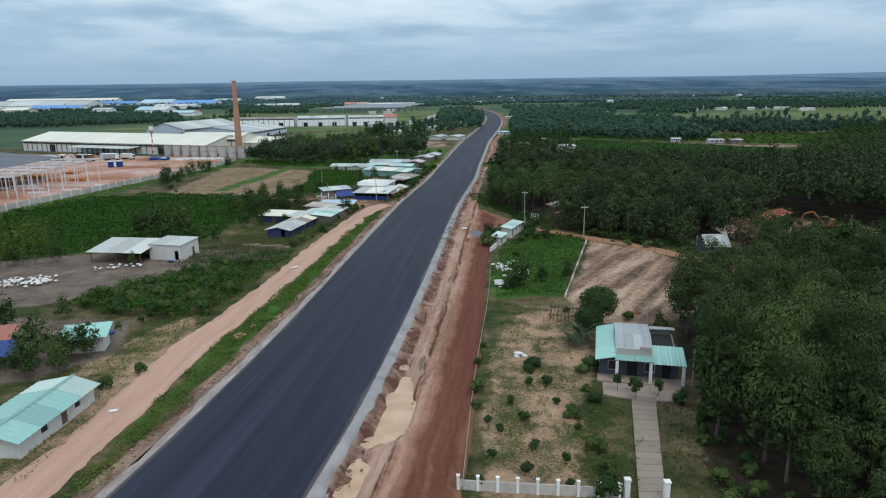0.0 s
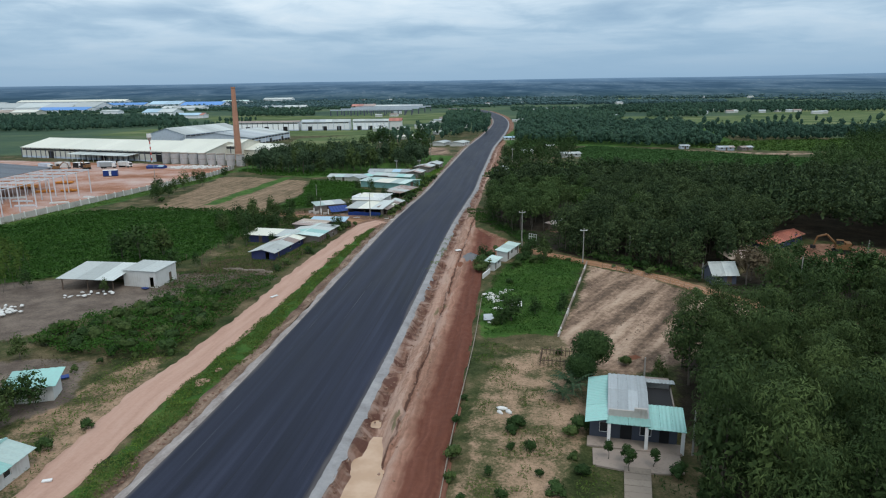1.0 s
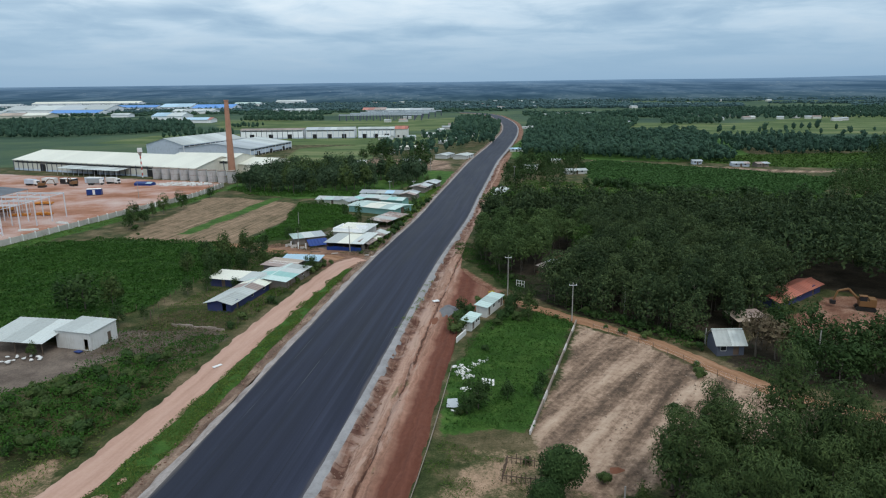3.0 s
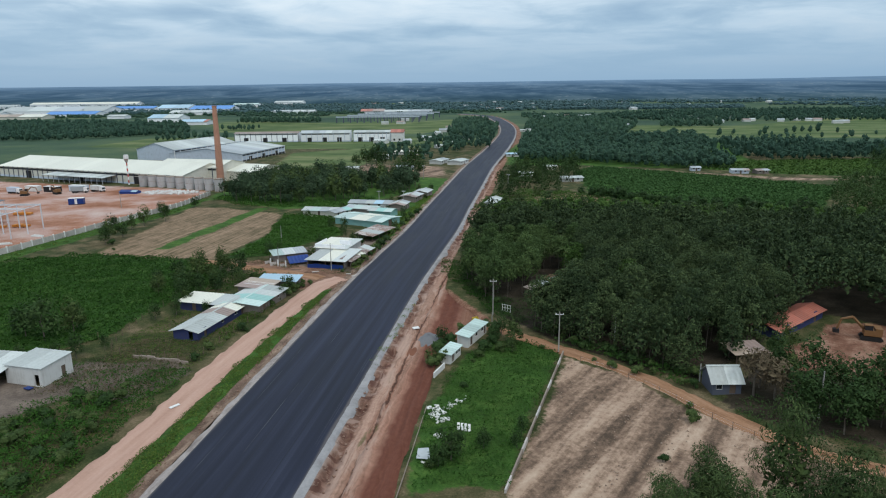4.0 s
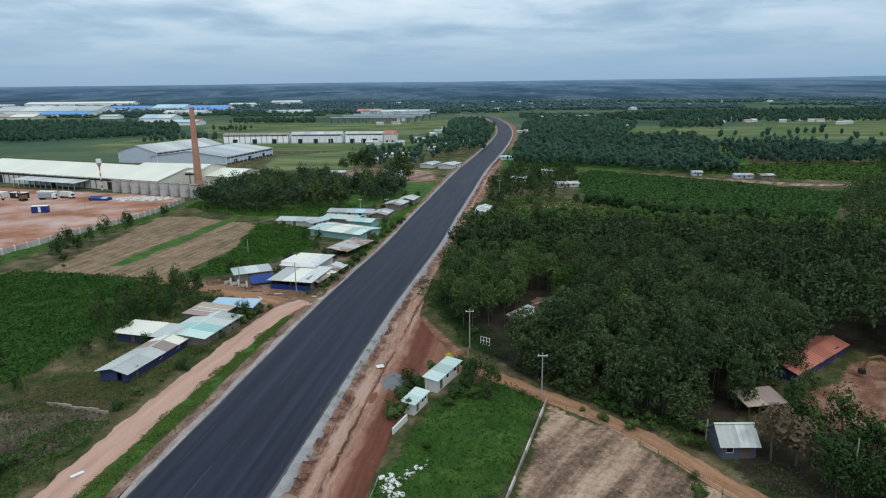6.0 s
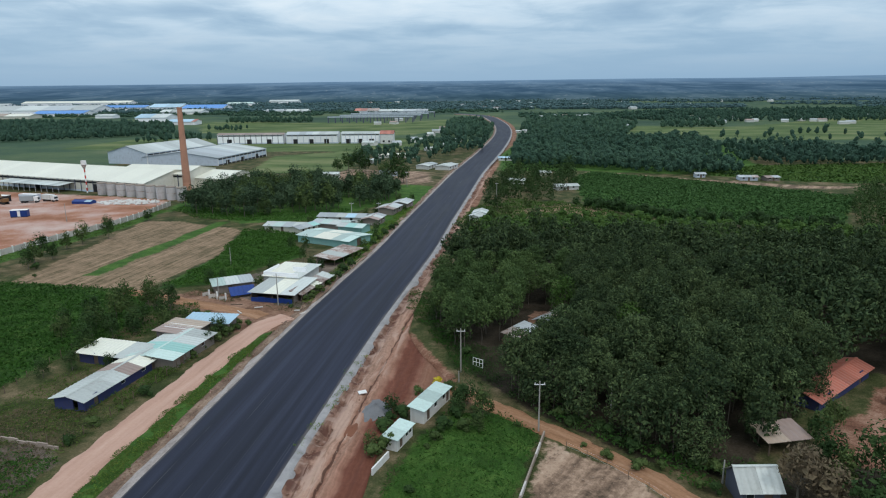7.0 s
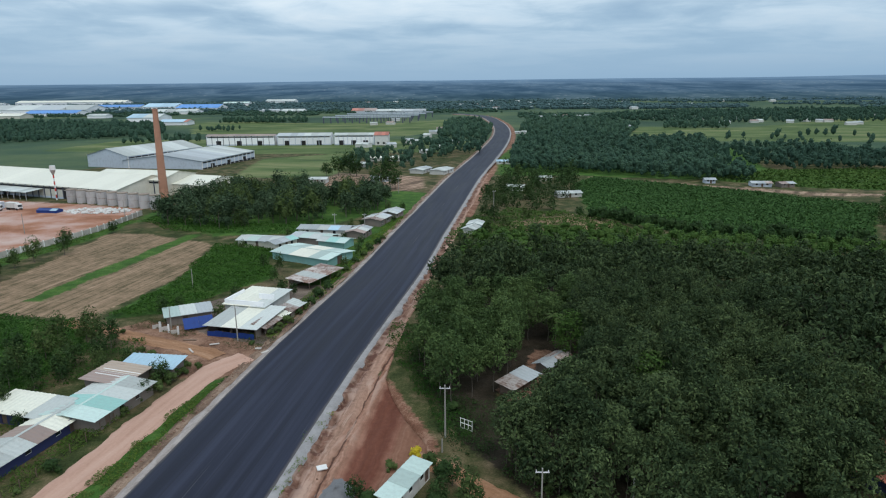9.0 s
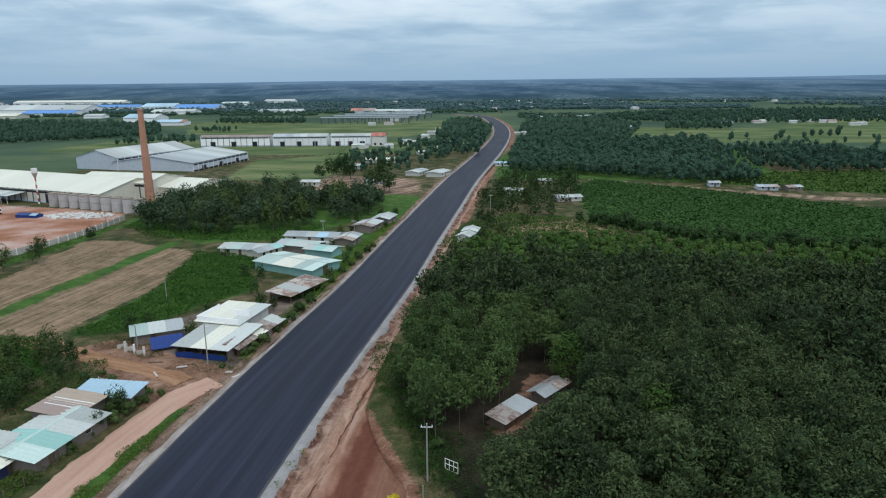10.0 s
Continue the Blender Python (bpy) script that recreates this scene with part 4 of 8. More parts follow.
def leaf_cloud(rng, lobes, count, size, slim=0.45, droop=0.2, core=0.78, inward=0.25, round_by=(7, 3), loose=0.55):
    """Leaves over the surface of several lobes (x, y, z, rx, ry, rz), with a lumpy body inside: vertices and triangles."""
    lobes = np.asarray(lobes, float)
    area = (lobes[:, 3] * lobes[:, 4] * lobes[:, 5]) ** (2 / 3)
    pick = rng.choice(len(lobes), count, p=area / area.sum())
    d = rng.normal(size=(count, 3))
    d[:, 2] += 0.25
    d /= np.linalg.norm(d, axis=1)[:, None]
    r = 1.0 - inward * rng.rand(count) ** 2 + 0.12 * rng.rand(count)
    c = lobes[pick, :3] + d * lobes[pick, 3:] * r[:, None]
    nrm = d + loose * rng.normal(size=(count, 3))
    nrm[:, 2] += 0.35
    nrm /= np.linalg.norm(nrm, axis=1)[:, None]
    t = rng.normal(size=(count, 3))
    t[:, 2] -= droop * 2
    t -= (t * nrm).sum(1)[:, None] * nrm
    t /= np.linalg.norm(t, axis=1)[:, None]
    b = np.cross(nrm, t)
    L = (size * (0.6 + 0.8 * rng.rand(count)))[:, None]
    v = np.stack([c - t * L * 0.5, c + b * L * slim * 0.5 - nrm * L * 0.1, c + t * L * 0.5 - nrm * L * 0.12, c - b * L * slim * 0.5 - nrm * L * 0.1], 1).reshape(-1, 3)
    k = np.arange(count)[:, None] * 4
    f = np.concatenate([k + [[0, 1, 2]], k + [[0, 2, 3]]], 0)
    if core:
        vs, fs, at = [v], [f], len(v)
        for lobe in lobes:
            u, w = ball(rng, *round_by)
            u = lobe[:3] + u * lobe[3:] * core
            vs.append(u)
            fs.append(w + at)
            at += len(u)
        v, f = np.concatenate(vs), np.concatenate(fs)
    return v, f


def ball(rng, n, m, rough=0.16):
    """A lumpy ball of radius 1."""
    th = np.linspace(0, PI, m + 2)[1:-1]
    ph = np.arange(n) * 2 * PI / n
    v = [(0, 0, 1)]
    for a in th:
        v += [(math.sin(a) * math.cos(p), math.sin(a) * math.sin(p), math.cos(a)) for p in ph]
    v.append((0, 0, -1))
    v = np.array(v) * (1 + rough * rng.uniform(-1, 1, (len(v), 1)))
    f = [(0, 1 + i, 1 + (i + 1) % n) for i in range(n)]
    for j in range(m - 1):
        a, b = 1 + j * n, 1 + (j + 1) * n
        for i in range(n):
            k = (i + 1) % n
            f += [(a + i, b + i, b + k), (a + i, b + k, a + k)]
    a, e = 1 + (m - 1) * n, len(v) - 1
    f += [(a + i, e, a + (i + 1) % n) for i in range(n)]
    return v, np.array(f)


def trunk_geo(rng, height, r, limbs, spread, lean=0.4, n=6):
    """A tapered, slightly bent trunk with limbs."""
    g = Geo()
    p, steps = Vector((0, 0, -0.3)), 4
    tips = []
    for i in range(steps):
        q = Vector((rng.normal() * lean * 0.3, rng.normal() * lean * 0.3, height * (i + 1) / steps))
        g.tube(p, q, r * (1 - 0.72 * i / steps), r * (1 - 0.72 * (i + 1) / steps), n)
        p = q
        tips.append(q.copy())
    for i in range(limbs):
        a = 2 * PI * (i + rng.rand() * 0.6) / limbs
        k = tips[1] if i % 2 else tips[2]
        g.tube(k, k + Vector((math.cos(a) * spread, math.sin(a) * spread, height * (0.18 + 0.15 * rng.rand()))), r * 0.35, r * 0.1, 4)
    return g


def plant_kind(name, seed, height, radius, crown_from, lobes, leaves, size, bark_r, limbs, mat, label, category, slim=0.45, droop=0.2, stretch=1.0, core=0.78):
    """One plant at the origin, sunk out of sight below the land until it is copied to its places."""
    rng = np.random.RandomState(seed)
    spots = []
    mid, tall = (height + crown_from) / 2, (height - crown_from) / 2
    for i in range(lobes):
        a, k = 2 * PI * i / max(1, lobes - 1) + rng.rand(), rng.rand()
        if i == 0:
            spots.append((0, 0, mid + tall * 0.25, radius * 0.72, radius * 0.72, tall * 0.78 * stretch))
        else:
            rr = radius * (0.32 + 0.22 * rng.rand())
            out = radius - rr
            spots.append((math.cos(a) * out, math.sin(a) * out, mid + tall * (1.1 * k - 0.6), rr, rr, rr * (0.8 + 0.4 * rng.rand()) * stretch))
    v, f = leaf_cloud(rng, spots, leaves, size, slim, droop, core)
    if not core:
        # twigs and shaded leaves within
        v2, f2 = leaf_cloud(rng, [(a, b, c, d * 0.7, e * 0.7, g * 0.75) for a, b, c, d, e, g in spots], leaves // 5, size * 2.0, 0.5, droop, 0, 0.8)
        f = np.concatenate([f, f2 + len(v)])
        v = np.concatenate([v, v2])
    top = v[:, 2].max()
    v[:, 2] *= np.where(v[:, 2] > 0, height / top, 1)
    ob = thing(name, pose(0, 0, 0), label, category)
    part("trunk", trunk_geo(rng, mid, bark_r, limbs, radius * 0.45), BARK, ob)
    part("crown", array_mesh("crown", v, f), mat, ob)
    return ob


def domed_crown(rng, height, radius, crown_from, clumps, leaves, size, loose=0.5, slim=0.42, bulk=(0.25, 0.40)):
    """A rounded crown of leafy clumps over a dome, with shade between them: vertices and triangles."""
    tall = height - crown_from
    spots = []
    for i in range(clumps):
        # clumps spread evenly over the upper half of an ellipsoid
        t = (i + 0.5) / clumps
        up = 1.0 - 1.05 * t
        out = math.sqrt(max(0.0, 1 - up * up)) * (0.8 + 0.25 * rng.rand())
        a = i * 2.39996 + rng.rand() * 0.6
        r = radius * rng.uniform(*bulk)
        spots.append((math.cos(a) * out * (radius - r * 0.6), math.sin(a) * out * (radius - r * 0.6), crown_from + tall * 0.30 + (tall * 0.70 - r * 0.7) * up + rng.normal() * 0.15, r, r, r * rng.uniform(0.62, 0.95)))
    v, f = leaf_cloud(rng, spots, leaves, size, slim, 0.3 if slim > 0.3 else 0.7, 0, 0.35, loose=loose)
    inner = [(0, 0, crown_from + tall * 0.38, radius * 0.72, radius * 0.72, tall * 0.34)]
    v2, f2 = leaf_cloud(rng, inner, leaves // 6, size * 1.6, 0.5, 0.2, 0, 0.5)
    return np.concatenate([v, v2]), np.concatenate([f, f2 + len(v)])


def domed_tree(name, seed, height, radius, crown_from, clumps, leaves, size, bark_r, mat, label, slim=0.42, loose=0.5, bulk=(0.25, 0.40)):
    rng = np.random.RandomState(seed)
    v, f = domed_crown(rng, height, radius, crown_from, clumps, leaves, size, loose, slim, bulk)
    ob = thing(name, pose(0, 0, 0), label, "tree")
    part("trunk", trunk_geo(rng, height * 0.7, bark_r, 4, radius * 0.5), BARK, ob)
    part("crown", array_mesh("crown", v, f), mat, ob)
    return ob


def palm(x, y, stem, reach, seed):
    """A palm: ringed stem and arching fronds of many leaflets."""
    rng = np.random.RandomState(seed)
    ob = thing("palm", Matrix.Translation((x, y, land_z(x, y))), "palm with arching feathery green fronds", "palm")
    part("trunk", Geo().tube((0, 0, -0.3), (0.1, 0, stem), 0.17, 0.12, 8), BARK, ob)
    for i in range(13):
        a, lift = 2 * PI * i / 13 + rng.rand() * 0.3, rng.uniform(0.35, 1.1) + (0.5 if stem < 3 else 0.0)
        g = Geo()
        k = 9
        for j in range(k):
            t0, t1 = j / k, (j + 1) / k
            p = [Vector((math.cos(a) * reach * t, math.sin(a) * reach * t, stem + reach * (lift * t - 0.95 * t * t))) for t in (t0, t1)]
            side = Vector((-math.sin(a), math.cos(a), 0))
            w = reach * 0.2 * math.sin(PI * min(0.95, t0 + 0.12))
            for sg in (-1, 1):
                tip = p[1] + side * sg * w + Vector((0, 0, -0.25 * w))
                g.add([p[0], p[1], tip], [(0, 1, 2)])
        part("frond", g, L_WOOD if stem < 3 else L_FINE, ob)


def scatter(poly, gap, seed, jitter=0.45, angle=0.0, keep=1.0, avoid=()):
    """Places on a jittered grid inside a polygon."""
    rng = np.random.RandomState(seed)
    p = np.array(poly)
    c = p.mean(0)
    r = np.abs(p - c).max() * 1.5
    n = int(2 * r / gap) + 1
    a, b = np.meshgrid(np.linspace(-r, r, n), np.linspace(-r, r, n))
    a, b = a.ravel() + rng.uniform(-jitter, jitter, n * n) * gap, b.ravel() + rng.uniform(-jitter, jitter, n * n) * gap
    ca, sa = math.cos(radians(angle)), math.sin(radians(angle))
    x, y = c[0] + a * ca - b * sa, c[1] + a * sa + b * ca
    ok = (polygon_depth(x, y, poly) > 0) & (rng.rand(len(x)) < keep)
    for q, reach in avoid:
        ok &= polygon_depth(x, y, q) < -reach
    return np.stack([x, y], 1)[ok], rng


def land_z(x, y):
    return float(fall(np.array([float(x)]), np.array([float(y)]))[0])


def plant_all(kinds, places, rng, group, lo=0.85, hi=1.15, sink=0.1):
    for x, y in places:
        k = kinds[rng.randint(len(kinds))]
        s = rng.uniform(lo, hi)
        m = Matrix.Translation((x, y, land_z(x, y) - sink)) @ Matrix.Rotation(rng.rand() * 2 * PI, 4, "Z") @ Matrix.Diagonal((s, s, s * rng.uniform(0.9, 1.1), 1))
        ob = copy_thing(k, Matrix.Identity(4))
        ob.matrix_basis = m
        if group:
            tagged(ob, group=group)


def joined_stand(name, shapes, places, rng, mat, label, category, lo=0.85, hi=1.15, kind="stuff", sink=0.2):
    """Many plants of a far stand as one object."""
    vs, fs, at = [], [], 0
    for x, y in places:
        v, f = shapes[rng.randint(len(shapes))]
        s, a = rng.uniform(lo, hi), rng.rand() * 2 * PI
        ca, sa = math.cos(a) * s, math.sin(a) * s
        w = np.stack([v[:, 0] * ca - v[:, 1] * sa + x, v[:, 0] * sa + v[:, 1] * ca + y, v[:, 2] * s * rng.uniform(0.85, 1.15)], 1)
        vs.append(w)
        fs.append(f + at)
        at += len(w)
    v = np.concatenate(vs)
    k = 0
    for (x, y), w in zip(places, vs):
        v[k:k + len(w), 2] += land_z(x, y) - sink
        k += len(w)
    whole(name, array_mesh(name, v, np.concatenate(fs)), mat, label, category, kind)


def crown_shape(seed, height, radius, crown_from, lobes, leaves, size, stem=0.12, slim=0.5, nb=(7, 3), core=0.78):
    """Vertices and triangles of a whole plant for a joined stand."""
    rng = np.random.RandomState(seed)
    mid, tall = (height + crown_from) / 2, (height - crown_from) / 2
    spots = [(0, 0, mid, radius * 0.75, radius * 0.75, tall * 0.9)]
    for i in range(lobes - 1):
        a = rng.rand() * 2 * PI
        rr = radius * (0.4 + 0.2 * rng.rand())
        spots.append((math.cos(a) * (radius - rr), math.sin(a) * (radius - rr), mid + tall * rng.uniform(-0.4, 0.6), rr, rr, rr * 0.9))
    v, f = leaf_cloud(rng, spots, leaves, size, slim, round_by=nb, core=core, inward=0.25 if core else 0.6)
    if stem:
        g = Geo().tube((0, 0, -0.2), (0, 0, mid), stem, stem * 0.6, 4)
        tri = [t for q in g.f for t in [(q[0], q[i], q[i + 1]) for i in range(1, len(q) - 1)]]
        f = np.concatenate([f, np.array(tri) + len(v)])
        v = np.concatenate([v, np.array(g.v)])
    return v, f


def low_growth(name, poly, per_m2, size, height, mat, label, category, seed, slim=0.5, clump=3.0, rows=0.0, avoid=(), hmin=0.25, cut=-9.0):
    """A crop or a sward of single leaves over an area, in one object."""
    rng = np.random.RandomState(seed)
    p = np.array(poly)
    lo, hi = p.min(0), p.max(0)
    n = int((hi - lo).prod() * per_m2)
    x, y = rng.uniform(lo[0], hi[0], n), rng.uniform(lo[1], hi[1], n)
    if rows:
        u = 0.97 * x - 0.24 * y
        u = np.round(u / rows) * rows + rng.normal(size=n) * rows * 0.22 - u
        x, y = x + 0.97 * u, y - 0.24 * u
    ok = polygon_depth(x, y, poly) + 1.2 * value_noise(x, y, 4.0, seed) > 0
    for q, reach in avoid:
        ok &= polygon_depth(x, y, q) < -reach
    x, y = x[ok], y[ok]
    n = len(x)
    bush = 0.55 + 0.45 * value_noise(x, y, clump, seed + 1) + 0.25 * value_noise(x, y, clump * 0.35, seed + 2)
    full = bush > cut
    x, y, bush = x[full], y[full], bush[full]
    n = len(x)
    z = fall(x, y) + height * np.clip(bush, hmin, 1.4) * (0.35 + 0.65 * rng.rand(n) ** 0.6)
    c = np.stack([x, y, z], 1)
    nrm = rng.normal(size=(n, 3)) * 0.6
    nrm[:, 2] += 0.9
    nrm /= np.linalg.norm(nrm, axis=1)[:, None]
    t = rng.normal(size=(n, 3))
    t -= (t * nrm).sum(1)[:, None] * nrm
    t /= np.linalg.norm(t, axis=1)[:, None]
    b = np.cross(nrm, t)
    L = (size * (0.6 + 0.8 * rng.rand(n)))[:, None]
    v = np.stack([c - t * L / 2, c + b * L * slim / 2, c + t * L / 2 - nrm * L * 0.15, c - b * L * slim / 2], 1).reshape(-1, 3)
    k = np.arange(n)[:, None] * 4
    whole(name, array_mesh(name, v, np.concatenate([k + [[0, 1, 2]], k + [[0, 2, 3]]])), mat, label, category, "stuff")


FOREST = [(27, 160), (31.5, 154.5), (41, 145), (51, 137.5), (58.5, 138.5), (64, 146), (74, 152), (86, 166), (98, 158), (104, 140), (112, 122), (150, 118), (230, 160), (230, 235),
          (130, 234), (98, 240), (60, 246), (27, 244), (18.0, 231), (15.2, 210), (14.0, 192), (18.5, 178), (23, 168)]
CLEARING = [(21, 165), (24, 175.5), (28.5, 180), (32.5, 191), (36.5, 200), (42, 202), (44.5, 196), (43, 186), (40.5, 177.5), (36, 170), (31, 162.5), (26, 160.5)]
FOREST_YARD = [(53, 126), (60, 127), (60.5, 139.5), (65, 146.5), (73, 153), (86, 164), (97, 156), (100, 142), (80, 130)]


def build_forest():
    kinds = [domed_tree("rubber_tree", 100 + i, 9.6 + i * 0.5, 2.6, (2.0, 3.2, 1.4, 2.6, 3.6)[i], 20, 1200, 0.42, 0.08, L_RUBBER,
                        "slender rubber tree with a dense dark green crown in the plantation") for i in range(5)]
    pts, rng = scatter(FOREST, 3.6, 11, 0.34, 20, 0.97, [(CLEARING, 0.35), (FOREST_YARD, 0.0)])
    near = (pts[:, 1] < 212 + 0.1 * pts[:, 0]) & (pts[:, 0] < 78)
    close = pts[near]
    order = np.argsort(close[:, 1] + 0.45 * close[:, 0])
    single = close[order[:290]]
    rest = np.concatenate([close[order[290:]], pts[~near]])
    light = [domed_tree("acacia_tree", 120 + i, 9.4 + i * 0.5, 2.5, (2.8, 3.6, 2.2)[i], 20, 1000, 0.42, 0.08, L_STAND,
                        "slim acacia tree with light green feathery foliage at the plantation edge") for i in range(3)]
    west = single[:, 1] > 168 + 1.9 * (single[:, 0] - 22)
    plant_all(light, single[west], rng, "acacia stand by the road", 0.8, 1.15)
    skirt = [domed_tree("rubber_tree", 130 + i, 8.6 + i * 0.6, 2.5, 0.1, 26, 1000, 0.48, 0.08, L_RUBBER,
                        "rubber tree with leaves down to the ground at the plantation edge") for i in range(2)]
    rim = ~west & (polygon_depth(single[:, 0], single[:, 1], FOREST) < 3.0)
    plant_all(skirt, single[rim], rng, "rubber plantation", 0.8, 1.15)
    plant_all(kinds, single[~west & ~rim], rng, "rubber plantation", 0.78, 1.2)
    broad = [domed_tree("broad_tree", 140, 10.6, 3.8, 1.0, 30, 1500, 0.48, 0.12, L_LIGHT, "broad light green tree among the rubber trees")]
    plant_all(broad, [(49.0, 170.7), (41.4, 193.4)], rng, "", 0.95, 1.05)
    remove(broad[0])
    front = [(28.4, 160.0), (30.5, 161.4), (31.6, 158.4), (29.4, 157.2), (33.6, 164.8), (35.0, 168.0), (32.4, 162.2), (37.2, 171.6)]
    plant_all(kinds, front, rng, "rubber plantation", 0.92, 1.05)
    for k in (*light, *skirt):
        remove(k)
    for k in kinds:
        remove(k)
    shapes = [domed_crown(np.random.RandomState(150 + i), 9.4 + 0.6 * i, 2.6, 5.0, 12, 215, 0.76, 0.28) for i in range(6)]
    joined_stand("rubber_plantation", shapes, rest, rng, L_RUBBER, "dense rubber plantation, dark green crowns in rows", "plantation")


def remove(ob):
    for o in [*ob.children_recursive, ob]:
        bpy.data.objects.remove(o)


BIG_TREES = [(24.0, 42), (26.0, 58), (29.4, 70), (31.2, 90), (37.5, 98.5), (47, 98), (58, 92), (68, 84), (66, 58), (60, 44), (36, 38)]
CROP_1 = [(-126, 128), (-122, 190), (-113, 212), (-93, 218), (-58, 211), (-47.5, 198), (-49.5, 182), (-53, 168), (-55, 153), (-62, 146), (-74, 141), (-100, 129)]
CROP_2 = [(-53, 214), (-50.5, 245), (-55.5, 282), (-36, 284), (-33, 262), (-25, 247), (-35, 232), (-42, 217)]
THICKET = [(-61, 104), (-57, 113), (-49, 122), (-44, 128), (-38.5, 124), (-35.3, 108), (-36.5, 98), (-45, 96), (-54, 98)]
WOODS = [(-99, 326), (-95, 374), (-66, 394), (-30, 390), (-12, 378), (-10, 352), (-17, 336), (-30, 324), (-44, 314), (-57, 306), (-77, 310)]


def build_plants():
    fine = [domed_tree("acacia_tree", 200 + i, 11.2 + 0.8 * i, 2.8, (1.4, 2.2, 0.8, 1.8)[i], 11, 3400, 0.40, 0.17, L_ACACIA,
                       "tall acacia tree with fine soft green foliage", 0.24, 0.24, (0.44, 0.58)) for i in range(4)]
    pts, rng = scatter(BIG_TREES, 4.7, 12, 0.3, 15)
    plant_all(fine, pts, rng, "acacia grove", 0.8, 1.2)
    wood = [plant_kind("wood_tree", 220 + i, 9.5 + i, 3.3, 0.7, 14, 560, 0.62, 0.16, 3, L_DARK if i != 1 else L_FINE, "broad dark green tree of a small wood", "tree", 0.5, 0.3, 1.0, 0) for i in range(3)]
    pale = [plant_kind("broadleaf_tree", 225 + i, 9.0 + i, 2.8, 0.7, 13, 480, 0.62, 0.16, 2, L_WOOD, "grey-green tree of a small wood", "tree", 0.5, 0.3, 1.0, 0) for i in range(2)]
    pts, rng = scatter(WOODS, 5.0, 13, 0.5, 0.0, 0.9)
    plant_all([*pale, *pale, wood[1]], pts, rng, "wood behind the houses", 0.5, 1.3)
    # single broad trees
    singles = [(-66, 151, 1.15), (-71, 153, 0.9), (-62.5, 155, 0.75), (-53, 79, 0.62), (-49, 79, 0.58), (-51.5, 75, 0.6), (-46.6, 81, 0.5), (-54.5, 83, 0.55), (-50, 82, 0.5), (-48, 76.5, 0.45), (-64, 91, 0.6), (-58, 96, 0.45), (-50, 458, 1.5), (-44, 462, 1.6), (-39, 455, 1.4), (-20, 410, 1.5), (-15, 412, 1.6), (-12, 405, 1.2), (-56, 455, 1.1), (-28, 440, 0.7),
               (-27.4, 183.2, 0.5), (-48.5, 173, 0.6), (-45.6, 185.5, 0.6), (-43.5, 197.5, 0.62), (-50.5, 204, 0.6), (-55, 200, 0.66), (-43, 193, 0.5), (-46, 190, 0.55), (-41, 189, 0.45), (-47, 199, 0.5), (-27.5, 178, 0.36), (-40.5, 168, 0.3), (-100, 238, 0.8), (-103, 246, 0.7), (-98, 243, 0.6), (-96, 270, 0.65), (-100, 262, 0.75), (-101, 255, 0.6), (-104, 285, 0.6), (-98, 232, 0.6),
               (-97, 300, 0.55), (21.5, 155, 0.5), (23.6, 150.5, 0.55), (20, 151.6, 0.42), (23, 146.4, 0.34), (10.2, 151.5, 0.38), (8.6, 141.5, 0.33), (13.0, 110.5, 0.62), (11.4, 109, 0.42), (17.2, 113.6, 0.36), (21.6, 114, 0.3), (22.6, 117.5, 0.28),
               (-50, 163, 0.42), (-46.8, 166, 0.4), (-47, 172.5, 0.5), (-41, 167, 0.3), (-51, 180, 0.6), (-57, 180, 0.55), (-56.5, 190, 0.62), (-52.5, 192, 0.66), (-49.5, 200, 0.6), (-53.5, 186, 0.62), (-50, 184.5, 0.56), (-60, 186, 0.5), (-63, 157, 0.6), (63, 124, 0.8), (69, 120, 0.75), (74, 127, 0.7), (80, 128, 0.75), (86, 126, 0.8), (92, 132, 0.8),
               (76, 119, 0.7), (84, 119, 0.8), (95, 124, 0.85), (103, 128, 0.9), (30, 300, 0.6), (36, 306, 0.6), (33, 318, 0.7), (45, 322, 0.6), (30, 330, 0.7), (38, 345, 0.7), (35, 365, 0.7), (40, 380, 0.8), (50, 372, 0.8),
               (55, 392, 0.8), (33, 372, 0.8), (42, 416, 0.8), (57, 420, 0.8), (70, 405, 0.8), (75, 425, 0.8), (50, 440, 0.8), (30, 88, 0.35), (-86, 128, 0.5), (-90, 122, 0.5), (-79, 131, 0.4)]
    rng = np.random.RandomState(14)
    for x, y, s in singles:
        if s:
            plant_all(wood, [(x, y)], rng, "", s * 0.95, s * 1.05)
    tops = plant_kind("mango_tree", 240, 6.4, 3.6, 0.6, 1, 3000, 0.34, 0.2, 4, L_DARK, "dense round dark green tree beside the house", "tree", 0.45, 0.4, 1.0, 0.86)
    plant_all([tops], [(21.8, 90.2)], rng, "", 1.0, 1.0)
    plant_all([tops], [(19.6, 86.3)], rng, "", 0.72, 0.74)
    brown = plant_kind("withered_tree", 241, 5.5, 2.2, 1.5, 5, 420, 0.4, 0.14, 4, L_DRY, "half-bare brownish tree beside the hut", "tree", 0.4, 0.4, 1.0, 0)
    plant_all([brown], [(59.0, 130.0), (60.8, 132.4), (61.6, 128.6)], rng, "", 1.1, 1.35)
    shrub = [plant_kind("shrub", 250 + i, 2.0, 1.25, 0.1, 4, 170, 0.38, 0.05, 2, L_DARK if i % 2 else L_FINE, "low leafy green shrub", "shrub", 0.45, 0.2) for i in range(4)]
    pts, rng = scatter(THICKET, 3.0, 15, 0.5)
    plant_all(shrub, pts, rng, "thicket beside the lot", 0.7, 1.3)
